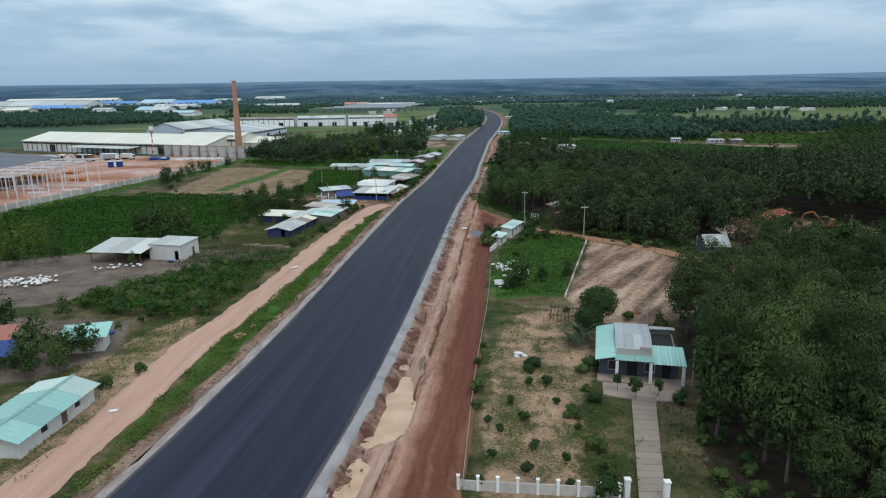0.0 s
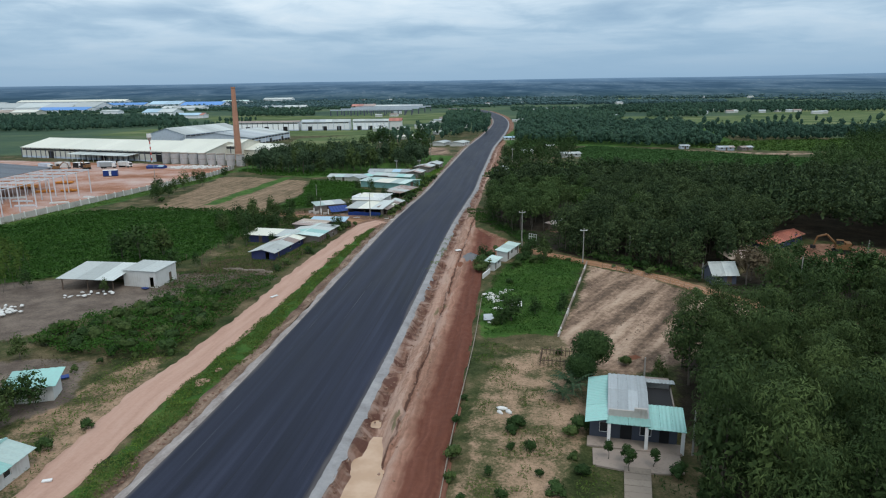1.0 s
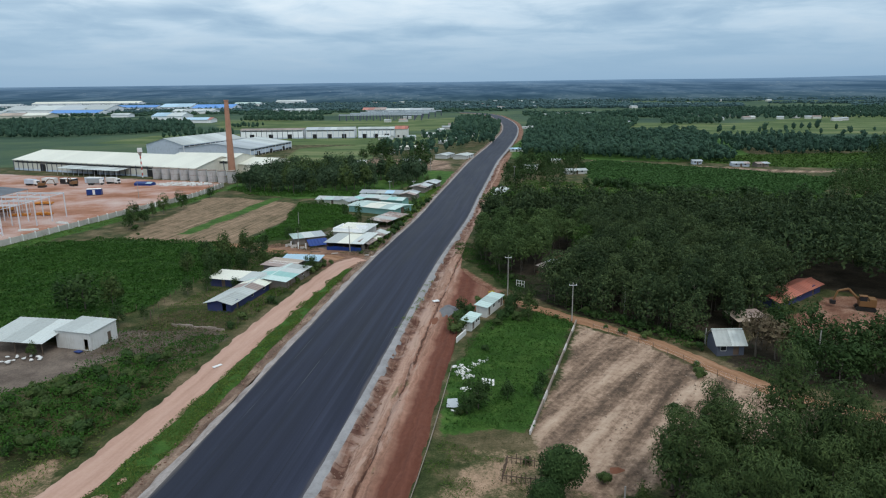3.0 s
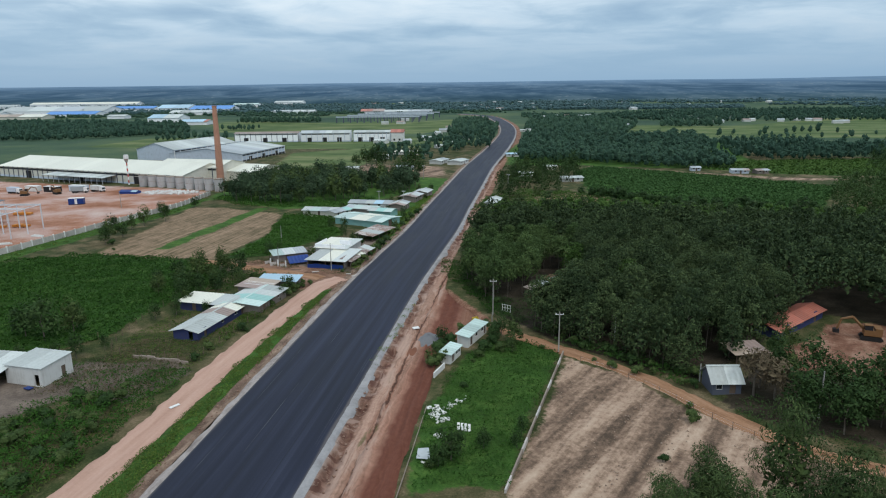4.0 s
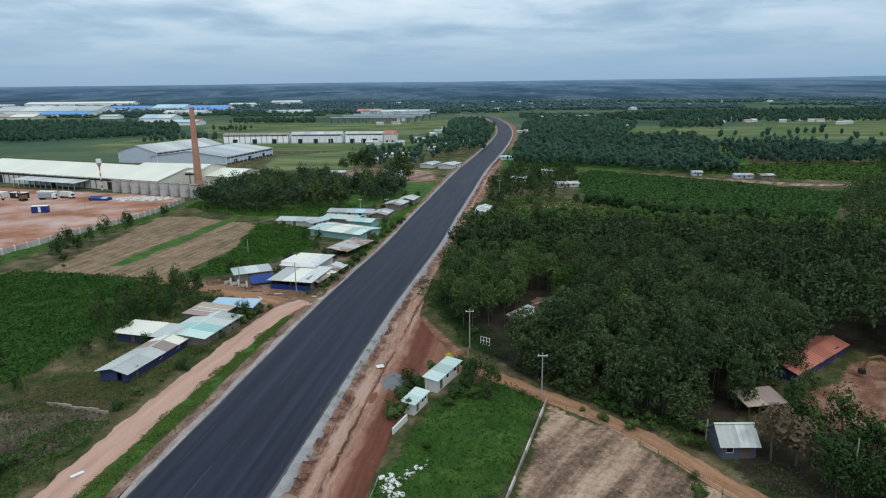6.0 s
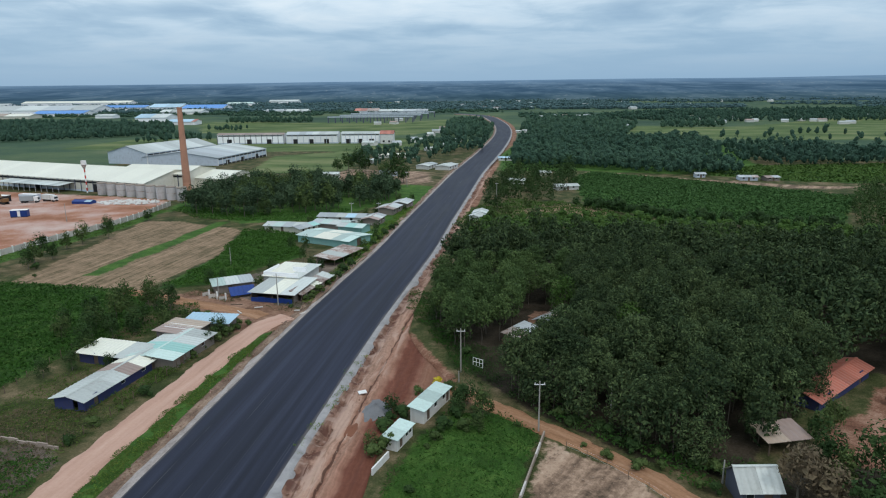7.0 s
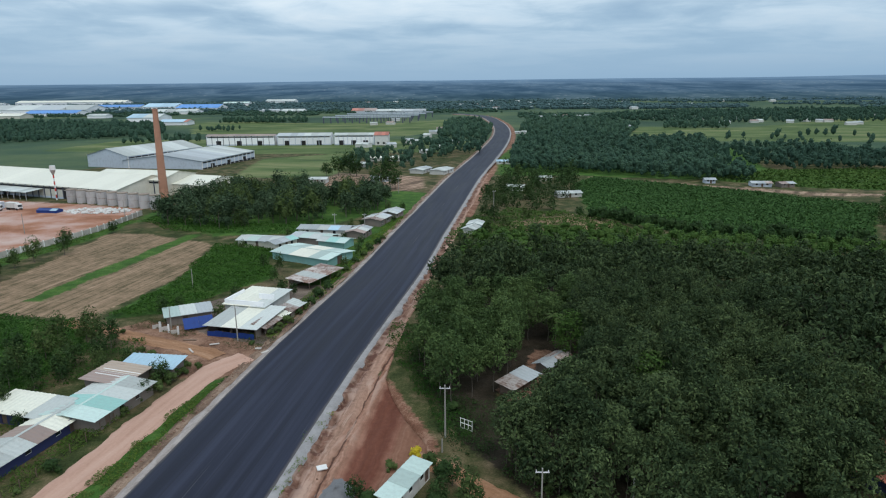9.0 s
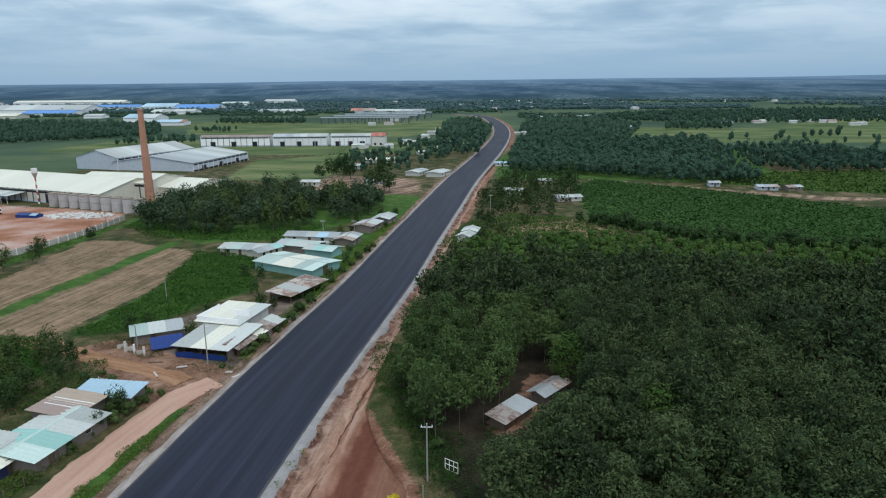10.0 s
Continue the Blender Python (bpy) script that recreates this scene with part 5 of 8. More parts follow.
    grove = [(60.5, 124), (62, 134), (65.5, 138.5), (72, 135), (84, 134.5), (94, 137.5), (104, 140), (114, 128), (132, 110), (112, 101), (88, 107), (72, 114.5), (64, 119)]
    pts, rng = scatter(grove, 4.2, 16, 0.42)
    plant_all(wood, pts, rng, "trees along the lane", 0.5, 0.8)
    plant_all(wood, [(67.5, 142.5), (69.5, 145.5), (66.6, 139.8), (72.6, 148.2)], rng, "", 0.42, 0.55)
    pts, rng = scatter([(22, 46), (24, 58), (27, 66), (30, 66), (29, 52), (28, 42)], 2.4, 18, 0.5)
    plant_all(shrub, pts, rng, "undergrowth of the grove", 0.5, 1.1)
    edge = [(31.8, 156.2), (36, 151.6), (41.5, 146), (47, 141.2), (52.4, 137.4), (56, 138.6)]
    pts = [(x + rng.normal() * 0.8, y + rng.normal() * 0.8) for x, y in smooth_line(edge, 1.5)]
    plant_all(shrub, pts, rng, "undergrowth of the plantation", 0.5, 0.95)
    loose = [(-37.6, 110), (-38.5, 127), (-40, 131), (-33.2, 142), (-32.4, 147), (-31, 152), (-29.6, 157), (-28.2, 172), (-27.6, 176), (-26.6, 180), (-25.8, 183), (-25, 186.5), (-23.5, 189), (-48, 92), (-46, 95), (-42, 97), (-40, 72), (-37.9, 76.5),
             (17.6, 75.4), (16.4, 74.2), (15.8, 69.6), (16.2, 66.8), (13.2, 63.5), (10, 75), (10.6, 76.2), (5, 83), (3.6, 70), (3.2, 66), (25.4, 66.5), (26, 62), (14.4, 53), (13.6, 49.8), (14.2, 57), (27, 93), (29, 87), (18.6, 97), (14.4, 132), (16, 142), (12.6, 112), (10.4, 109),
             (21, 147), (23, 149.5), (28.6, 148), (37, 142.8), (39.5, 140), (43, 137.4), (46, 138), (49.5, 134), (43.5, 142), (36, 148.6), (48, 125.8), (47, 121.6), (40, 111), (51, 133), (-18.4, 203), (-15.4, 205), (-14.6, 208.6), (-12.8, 217), (-11.6, 224), (-11.0, 229), (-10.0, 235), (-17.4, 199.6),
             (-37, 196), (-39, 194), (-33.6, 193), (-31.8, 191), (-96, 232), (-105, 254), (-91, 224), (-62, 211), (-45, 205), (21, 174), (18, 183), (24, 170)]
    plant_all(shrub, loose, rng, "", 0.45, 1.1)
    plant_all(shrub, [(-26.4, 185.6), (-27.4, 187.8), (-25.6, 188.6), (-28.6, 183.6), (-29.4, 180), (-30.2, 176.4), (-31.4, 171), (-14.4, 206), (-13.6, 211), (-12.6, 221), (-11.8, 231), (-11.2, 238.6), (-10, 246), (-9, 252), (-7.8, 261), (-6.6, 269), (-5.6, 276), (-4.6, 284), (-3.8, 291)], rng, "", 0.8, 1.3)
    yards = [(-49, 203), (-44.5, 201), (-50, 194), (-46, 186), (-47, 180), (-49, 176), (-44, 183), (-39.5, 187), (-37, 190.5), (-41, 214.5), (-39, 218), (-29, 214), (-28, 222), (-27.5, 228), (-19, 228), (-17.5, 231), (-21, 234), (-24.5, 240), (-26.5, 252), (-32, 256), (-10, 256),
             (-8, 268), (-6.5, 277), (-9.6, 283), (-16.5, 291), (-30, 293), (-34.5, 292), (-45, 277), (-31, 306), (-17, 308), (-14, 313), (-3.6, 322), (-14.5, 324), (-16, 334), (-2.2, 340), (-8, 343), (-55, 143), (-58, 142), (-62.5, 128.5), (-64, 141), (-52, 147)]
    plant_all(wood, yards, rng, "", 0.28, 0.5)
    cone = plant_kind("clipped_bush", 260, 1.35, 0.62, 0.1, 3, 170, 0.22, 0.04, 0, L_DARK, "small dark clipped bush planted in the sandy garden", "bush", 0.5, 0.1, 1.3)
    plant_all([cone], [(2.9, 51.4), (4.2, 56.0), (5.3, 60.6), (7.1, 53.2), (8.3, 57.0), (11.0, 55.0), (13.2, 60.8), (7.0, 66.8), (9.6, 71.4), (12, 66.6), (4.2, 62.6), (10.6, 51.0), (3.9, 77.2), (8.0, 62.8), (11.6, 71.0)], rng, "bushes in the garden", 0.75, 1.2)
    pot = plant_kind("topiary_tree", 261, 2.6, 0.72, 1.0, 3, 260, 0.24, 0.06, 0, L_DARK, "small round-headed topiary tree on the paved yard", "tree", 0.5, 0.1)
    plant_all([pot], [(19.3, 69.6), (21.0, 69.0), (23.6, 68.2), (20.9, 67.2)], rng, "trees on the paved yard", 0.8, 1.1)
    flower = plant_kind("flowering_shrub", 262, 1.7, 1.0, 0.1, 4, 240, 0.3, 0.05, 2, L_YELLOW, "shrub covered in yellow blossom by the shed", "shrub")
    plant_all([flower], [(16.6, 161.2)], rng, "", 1.0, 1.0)
    sapling = plant_kind("sapling", 270, 6.5, 0.8, 1.8, 4, 90, 0.42, 0.05, 0, L_GRASS, "thin pale sapling of a young stand", "tree", 0.3, 0.6, 1.4, 0)
    pts, rng2 = scatter([(-110, 136), (-96, 160), (-84, 140), (-80, 127), (-92, 124)], 2.6, 19, 0.5)
    plant_all([sapling], pts, rng2, "stand of thin saplings", 0.7, 1.15)
    remove(sapling)
    plant_all(shrub, [(9.6, 146.4), (10.2, 149.2), (11.8, 150.8), (9.0, 139.8), (10.4, 141.8), (13.6, 158.2), (18.6, 159.8), (20.2, 157), (18, 147), (19.8, 151), (17, 144)], rng, "", 0.8, 1.3)
    palm(18.2, 84.2, 1.2, 3.0, 71)
    palm(16.8, 82.6, 0.7, 2.4, 72)
    palm(39.6, 199.0, 6.0, 2.6, 73)
    for k in (*fine, *wood, *pale, tops, brown, *shrub, cone, pot, flower):
        remove(k)
    low_growth("thicket_growth", THICKET, 18, 0.46, 2.5, L_CROP, "tangled dark green thicket beside the track", "thicket", 55, 0.4, 3.2, hmin=0.35)
    low_growth("thicket_growth", [(-44, 128), (-38.5, 124), (-36, 108), (-34.6, 110), (-33.0, 125), (-32, 138), (-37, 140), (-41, 134)], 16, 0.42, 0.9, L_CROP, "low tangled green growth beside the track", "thicket", 56, 0.4, 2.6, hmin=0.0)
    low_growth("cassava_field", CROP_1, 11, 0.60, 1.5, L_CROP, "dense dark green cassava field", "crop", 41, 0.42, 3.0, 1.3)
    low_growth("cassava_field", CROP_2, 11, 0.62, 1.5, L_CROP, "dense dark green cassava field", "crop", 42, 0.42, 3.0, 1.3)
    low_growth("crop_field", CROP_FAR, 2.6, 1.2, 0.9, L_FIELD, "wide flat field of green crop", "crop", 43, 0.6, 9.0)
    low_growth("crop_field", [(146, 436), (190, 404), (262, 388), (330, 430), (300, 480), (200, 478)], 0.9, 1.6, 1.2, L_LIGHT, "strip of green crop before the tree belt", "crop", 82, 0.6, 9.0)
    low_growth("meadow_tussocks", LOT_GREEN, 6, 0.5, 0.95, L_CROP, "taller dark weeds in the walled lot", "grass", 74, 0.35, 4.5, hmin=0.0)
    low_growth("lane_bushes", [(31.6, 151.8), (36, 147.2), (41.5, 142.2), (47.5, 136.6), (50.6, 132.4), (53, 134.6), (49.6, 138.4), (42, 145), (35, 151.2)], 12, 0.42, 1.5, L_CROP, "leafy green bushes along the lane", "bushes", 75, 0.4, 2.2, hmin=0.1)
    low_growth("lane_grass", [(54, 124), (60.5, 116), (68, 111), (82, 105), (84, 108), (72, 114), (63, 120), (59.6, 130), (55, 129)], 8, 0.42, 0.8, L_DARK, "dark grass between the lane and the trees", "grass", 76, 0.35, 2.4)
    low_growth("meadow_grass", LOT_GREEN, 40, 0.20, 0.42, L_LIGHT, "lush bright green grass of the walled lot", "grass", 44, 0.3, 2.4)
    strip = [(-31.2, 50), (-28, 80), (-25.9, 100), (-23.7, 120), (-20.7, 150), (-17.2, 182), (-18.2, 183), (-20.6, 172), (-24.0, 150), (-26.4, 122), (-28.5, 105), (-31.2, 84), (-32.6, 60), (-33.8, 45)]
    low_growth("verge_grass", strip, 34, 0.34, 0.7, L_GRASS, "lush green grass strip between the dirt track and the road", "grass", 45, 0.3, 3.0, hmin=0.1, cut=0.28)
    low_growth("verge_tufts", strip, 12, 0.34, 0.6, L_VERGE, "yellow-green tufts on the strip beside the road", "grass", 83, 0.3, 6.0, hmin=0.1, cut=0.7)
    low_growth("verge_grass", [(-40.8, 50), (-39.6, 70), (-38.6, 84), (-36.4, 99), (-34.4, 112), (-33.6, 125), (-31.8, 140), (-28.8, 165), (-26.6, 182), (-29.6, 184), (-32, 160), (-36, 140), (-40, 110), (-44, 90), (-43, 50)], 8, 0.40, 0.45, L_GRASS,
               "patchy grass along the dirt track", "grass", 46, 0.3, 2.2, hmin=0.05)
    low_growth("yard_growth", [(-31.8, 153), (-29.0, 166), (-26.8, 180), (-25.2, 187), (-27.2, 188), (-29.6, 178), (-31.6, 168), (-34.4, 156)], 16, 0.42, 0.9, L_GRASS, "leafy weeds between the houses and the track", "weeds", 78, 0.35, 2.0, hmin=0.1)
    low_growth("clearing_grass", [(17.5, 172), (21, 165.5), (26, 162), (31, 165), (34, 172), (29, 179), (25, 176), (20, 180)], 16, 0.34, 0.6, L_DARK, "dark grass round the gate of the clearing", "grass", 85, 0.3, 2.2, hmin=0.1)
    low_growth("shoulder_grass", [(-2.6, 141), (-1.0, 140), (1.2, 150), (2.6, 160), (3.6, 172), (2.8, 173), (1.2, 166), (-0.8, 154)], 26, 0.28, 0.5, L_VERGE, "tufts of grass on the gravel shoulder", "grass", 84, 0.3, 1.6, hmin=0.1, cut=0.5)
    low_growth("garden_weeds", [(2, 45), (4.5, 78), (7.5, 103), (19, 103), (18, 88), (15, 70), (14, 45)], 26, 0.26, 0.5, L_GRASS, "clumps of weeds in the sandy garden", "grass", 47, 0.3, 3.4, hmin=0.0, cut=0.68)
    low_growth("yard_weeds", [(13, 45), (13.5, 60), (17, 69), (20.4, 67), (15.2, 46)], 8, 0.36, 0.5, L_GRASS, "rough grass beside the driveway", "grass", 57, 0.3, 2.2)
    low_growth("yard_weeds", [(18.4, 45), (23.4, 66.5), (27, 66), (24, 45)], 8, 0.36, 0.5, L_DARK, "dark rough growth below the grove", "grass", 58, 0.3, 2.2)
    low_growth("verge_tufts", [(-50, 52), (-37.5, 52), (-37.6, 90), (-44, 98), (-50, 90)], 2.5, 0.34, 0.35, L_GRASS, "scattered tufts on the sandy yard", "grass", 59, 0.3, 2.4, hmin=0.0)
    low_growth("rough_growth", [(-54, 128), (-45, 127), (-36, 128), (-33, 140), (-30.5, 152), (-30, 158), (-34, 152), (-44, 148), (-52, 150)], 4, 0.40, 0.8, L_WEED, "rough grass and weeds beside the track", "grass", 63, 0.35, 2.4)
    low_growth("dry_growth", [(-52, 128), (-36, 128), (-33, 142), (-36, 152), (-50, 152)], 9, 0.42, 0.8, L_DRY, "dry brown weeds on fallow ground", "grass", 64, 0.3, 2.8, hmin=0.0)
    low_growth("dry_growth", [(2, 45), (4.5, 78), (7.5, 103), (19, 103), (18, 88), (15, 70), (13, 45)], 9.0, 0.26, 0.3, L_WEED, "dry grass tufts on the sandy soil", "grass", 65, 0.25, 4.4, hmin=0.0, cut=0.62)
    low_growth("dry_growth", [(-60, 98), (-46, 90), (-40, 98), (-46, 96), (-56, 98), (-66, 104)], 4.0, 0.36, 0.5, L_DRY, "dry weeds at the lot's edge", "grass", 66, 0.3, 2.4, hmin=0.0)
    low_growth("rough_growth", [(-48, 170), (-51, 186), (-47, 200), (-40, 203), (-33, 194), (-38, 186), (-46, 178)], 7, 0.45, 0.9, L_CROP, "leafy growth round the houses", "shrubbery", 67, 0.4, 2.4)
    low_growth("rough_growth", [(21, 162.5), (27, 157.0), (30.5, 153), (24, 163), (20.5, 172), (16.5, 184), (14.0, 190), (13.6, 187), (18, 175)], 10, 0.42, 0.6, L_DARK, "dark grass between the lane and the plantation", "grass", 68, 0.35, 2.2)
    low_growth("plot_weeds", [(-48, 140), (-36, 142), (-33, 160), (-36, 172), (-46, 168), (-50, 155)], 10, 0.4, 0.6, L_GRASS, "weedy fallow plot beside the long shed", "grass", 48, 0.3, 2.5)
    low_growth("verge_grass", [(-14.0, 202), (-12.6, 215), (-9.4, 240), (-6.0, 270), (-3.6, 300), (-0.6, 330), (-3.5, 335), (-7, 302), (-11, 266), (-13.4, 250), (-13, 236), (-16, 214), (-17, 204)], 15, 0.42, 0.7, L_VERGE, "rough grass between the houses and the road", "grass", 49, 0.3, 2.5)
    low_growth("forest_floor_grass", [(13, 190), (18.5, 174), (23, 165), (27, 160), (26, 170), (20, 190), (16, 200)], 9, 0.45, 0.6, L_DARK, "grass at the edge of the plantation", "grass", 50, 0.3, 2.5)
    low_growth("undergrowth", [(27, 157), (31.2, 152.6), (41, 142.6), (52, 134.2), (60, 133), (59, 138), (53, 139.5), (43, 147.5), (33, 157.5), (27, 164)], 9, 0.45, 1.5, L_DARK, "dark undergrowth at the foot of the plantation", "undergrowth", 61, 0.5, 2.5)
    low_growth("undergrowth", [(12.8, 190), (13.6, 212), (16.5, 232), (22, 246), (25, 243), (19.5, 229), (17, 210), (16.8, 192)], 9, 0.45, 1.7, L_DARK, "dark undergrowth at the foot of the plantation", "undergrowth", 62, 0.5, 2.5)
    low_growth("edge_growth", [(8.0, 212), (8.6, 199), (12, 187.5), (15.5, 180), (18.5, 173), (20.5, 166), (24, 167), (20.5, 178), (16.6, 188), (14.5, 210)], 16, 0.40, 1.0, L_CROP, "dark grass and weeds at the plantation edge", "weeds", 77, 0.35, 2.2, hmin=0.25)
    low_growth("junction_grass", [(-25.5, 200.5), (-21, 198), (-15.5, 197), (-13.6, 203), (-17, 203.5), (-23, 202.6)], 12, 0.36, 0.35, L_WEED, "thin dry grass before the junction house", "grass", 79, 0.3, 1.6, hmin=0.0)
    low_growth("junction_grass", [(-46, 209), (-38, 206), (-33, 203), (-30, 205), (-36, 210), (-44, 214)], 10, 0.4, 0.5, L_WEED, "weeds beside the side lane", "grass", 80, 0.3, 2.0, hmin=0.0)
    low_growth("plot_scrub", [(-60, 140), (-50, 130), (-44, 129), (-38, 127), (-35, 136), (-37, 140.5), (-46, 141)], 5, 0.45, 1.2, L_CROP, "scattered green bushes on the fallow strip", "bushes", 81, 0.4, 2.6, hmin=0.0)
    low_growth("wall_grass", WALL_STRIP, 3, 0.6, 0.7, L_GRASS, "rough grass along the site wall", "grass", 51, 0.3, 3.0)
    low_growth("scrub", [(16, 290), (30, 292), (55, 294), (80, 302), (76, 322), (60, 338), (40, 345), (26, 330)], 3.5, 0.8, 1.7, L_LIGHT, "scrubby green bushes beyond the plantation", "scrub", 52, 0.5, 5.0, hmin=0.0)
    low_growth("scrub", [(-128, 100), (-94, 100), (-86, 118), (-98, 130), (-130, 130)], 3.5, 0.7, 1.5, L_CROP, "rough green scrub behind the lot", "scrub", 53, 0.5, 4.0)
    low_growth("scrub", [(-58, 300), (-30, 300), (-26, 325), (-45, 316), (-70, 322), (-98, 335), (-98, 322), (-80, 305)], 3.5, 0.7, 1.2, L_CROP, "rough green scrub below the wood", "scrub", 54, 0.5, 4.0)


def scatter_clods(name, spots, lo, hi, mat, label, rng, sink=0.35):
    """Lumps of earth lying on bare ground, in one object."""
    shapes = [ball(rng, 6, 2, 0.3) for _ in range(6)]
    vs, fs, at = [], [], 0
    for x, y, z in spots:
        v, f = shapes[rng.randint(6)]
        s, a = lo + (hi - lo) * rng.rand() ** 2.5, rng.rand() * 6.3
        w = v * [s, s * rng.uniform(0.6, 1.0), s * rng.uniform(0.45, 0.8)]
        vs.append(np.stack([w[:, 0] * math.cos(a) - w[:, 1] * math.sin(a) + x, w[:, 0] * math.sin(a) + w[:, 1] * math.cos(a) + y, w[:, 2] + z + s * (0.5 - sink)], 1))
        fs.append(f + at)
        at += len(v)
    whole(name, array_mesh(name, np.concatenate(vs), np.concatenate(fs)), mat, label, "clods", "stuff")


def build_clods():
    rng = np.random.RandomState(90)
    pts = np.array([p for p in PLOT])
    lo, hi = pts.min(0), pts.max(0)
    x, y = rng.uniform(lo[0], hi[0], 9000), rng.uniform(lo[1], hi[1], 9000)
    along = 0.84 * x - 0.54 * y
    ok = (polygon_depth(x, y, PLOT) > 0.8) & (value_noise(along, (0.54 * x + 0.84 * y) * 0.12, 1.6, 91) + 0.5 * rng.normal(size=9000) > 0.55)
    scatter_clods("field_clods", [(a, b, land_z(a, b)) for a, b in zip(x[ok], y[ok])], 0.05, 0.17, FIELD_CLOD, "dry clods of turned soil on the tilled field", rng)
    line = smooth_line([tuple(p) for p in ROAD_LINE[:120:3]], 0.5)
    side = ribs(line)
    spots = []
    for p, s in zip(line, side):
        if not 44 < p[1] < 215:
            continue
        for _ in range(2):
            e = rng.choice([rng.uniform(9.9, 11.6), rng.normal(14.4, 0.5), rng.uniform(11.5, 15.0)], p=[0.8, 0.12, 0.08])
            if 60 < p[1] < 80 and 11.0 < e < 14:
                continue
            if p[1] > 170 and e > 12:
                continue
            x, y = p[0] + s[0] * e, p[1] + s[1] * e
            spots.append((x, y, land_z(x, y) + (0.05 - 0.45 * min(1, max(0, (e - 9.9) / 1.2)) if e < 12.5 else 0.0)))
    scatter_clods("bank_clods", spots, 0.05, 0.26, BANK_CLOD, "crumbled brown lumps of earth along the bank", rng, 0.6)
    spots = []
    for p, s in zip(line, side):
        if 44 < p[1] < 215:
            for _ in range(3):
                e = -rng.uniform(9.9, 11.8)
                x, y = p[0] + s[0] * e, p[1] + s[1] * e
                spots.append((x, y, land_z(x, y) + 0.0))
    scatter_clods("bank_clods", spots, 0.06, 0.25, BANK_CLOD, "crumbled brown lumps of earth along the bank", rng)


def build_young_plantation():
    rng = np.random.RandomState(70)
    shapes = [crown_shape(340 + i, 4.6, 1.9, 0.6, 3, 64, 0.88, 0) for i in range(4)]
    pts, r = scatter([(23, 248), (60, 250), (98, 244), (130, 238), (170, 240), (160, 274), (120, 282), (96, 290), (70, 300), (40, 296), (26, 290), (19.5, 262)], 3.6, 71, 0.4, 20)
    joined_stand("young_plantation", shapes, pts, r, L_LIGHT, "young light green plantation behind the tall trees", "plantation", 0.7, 1.15)
    pts, r = scatter([(62, 334), (76, 316), (100, 292), (145, 277), (150, 283), (100, 300), (78, 326)], 3.4, 72, 0.4, 20)
    joined_stand("hedge_row", shapes, pts, r, L_DARK, "dark row of bushes before the crop field", "hedge", 0.8, 1.2)


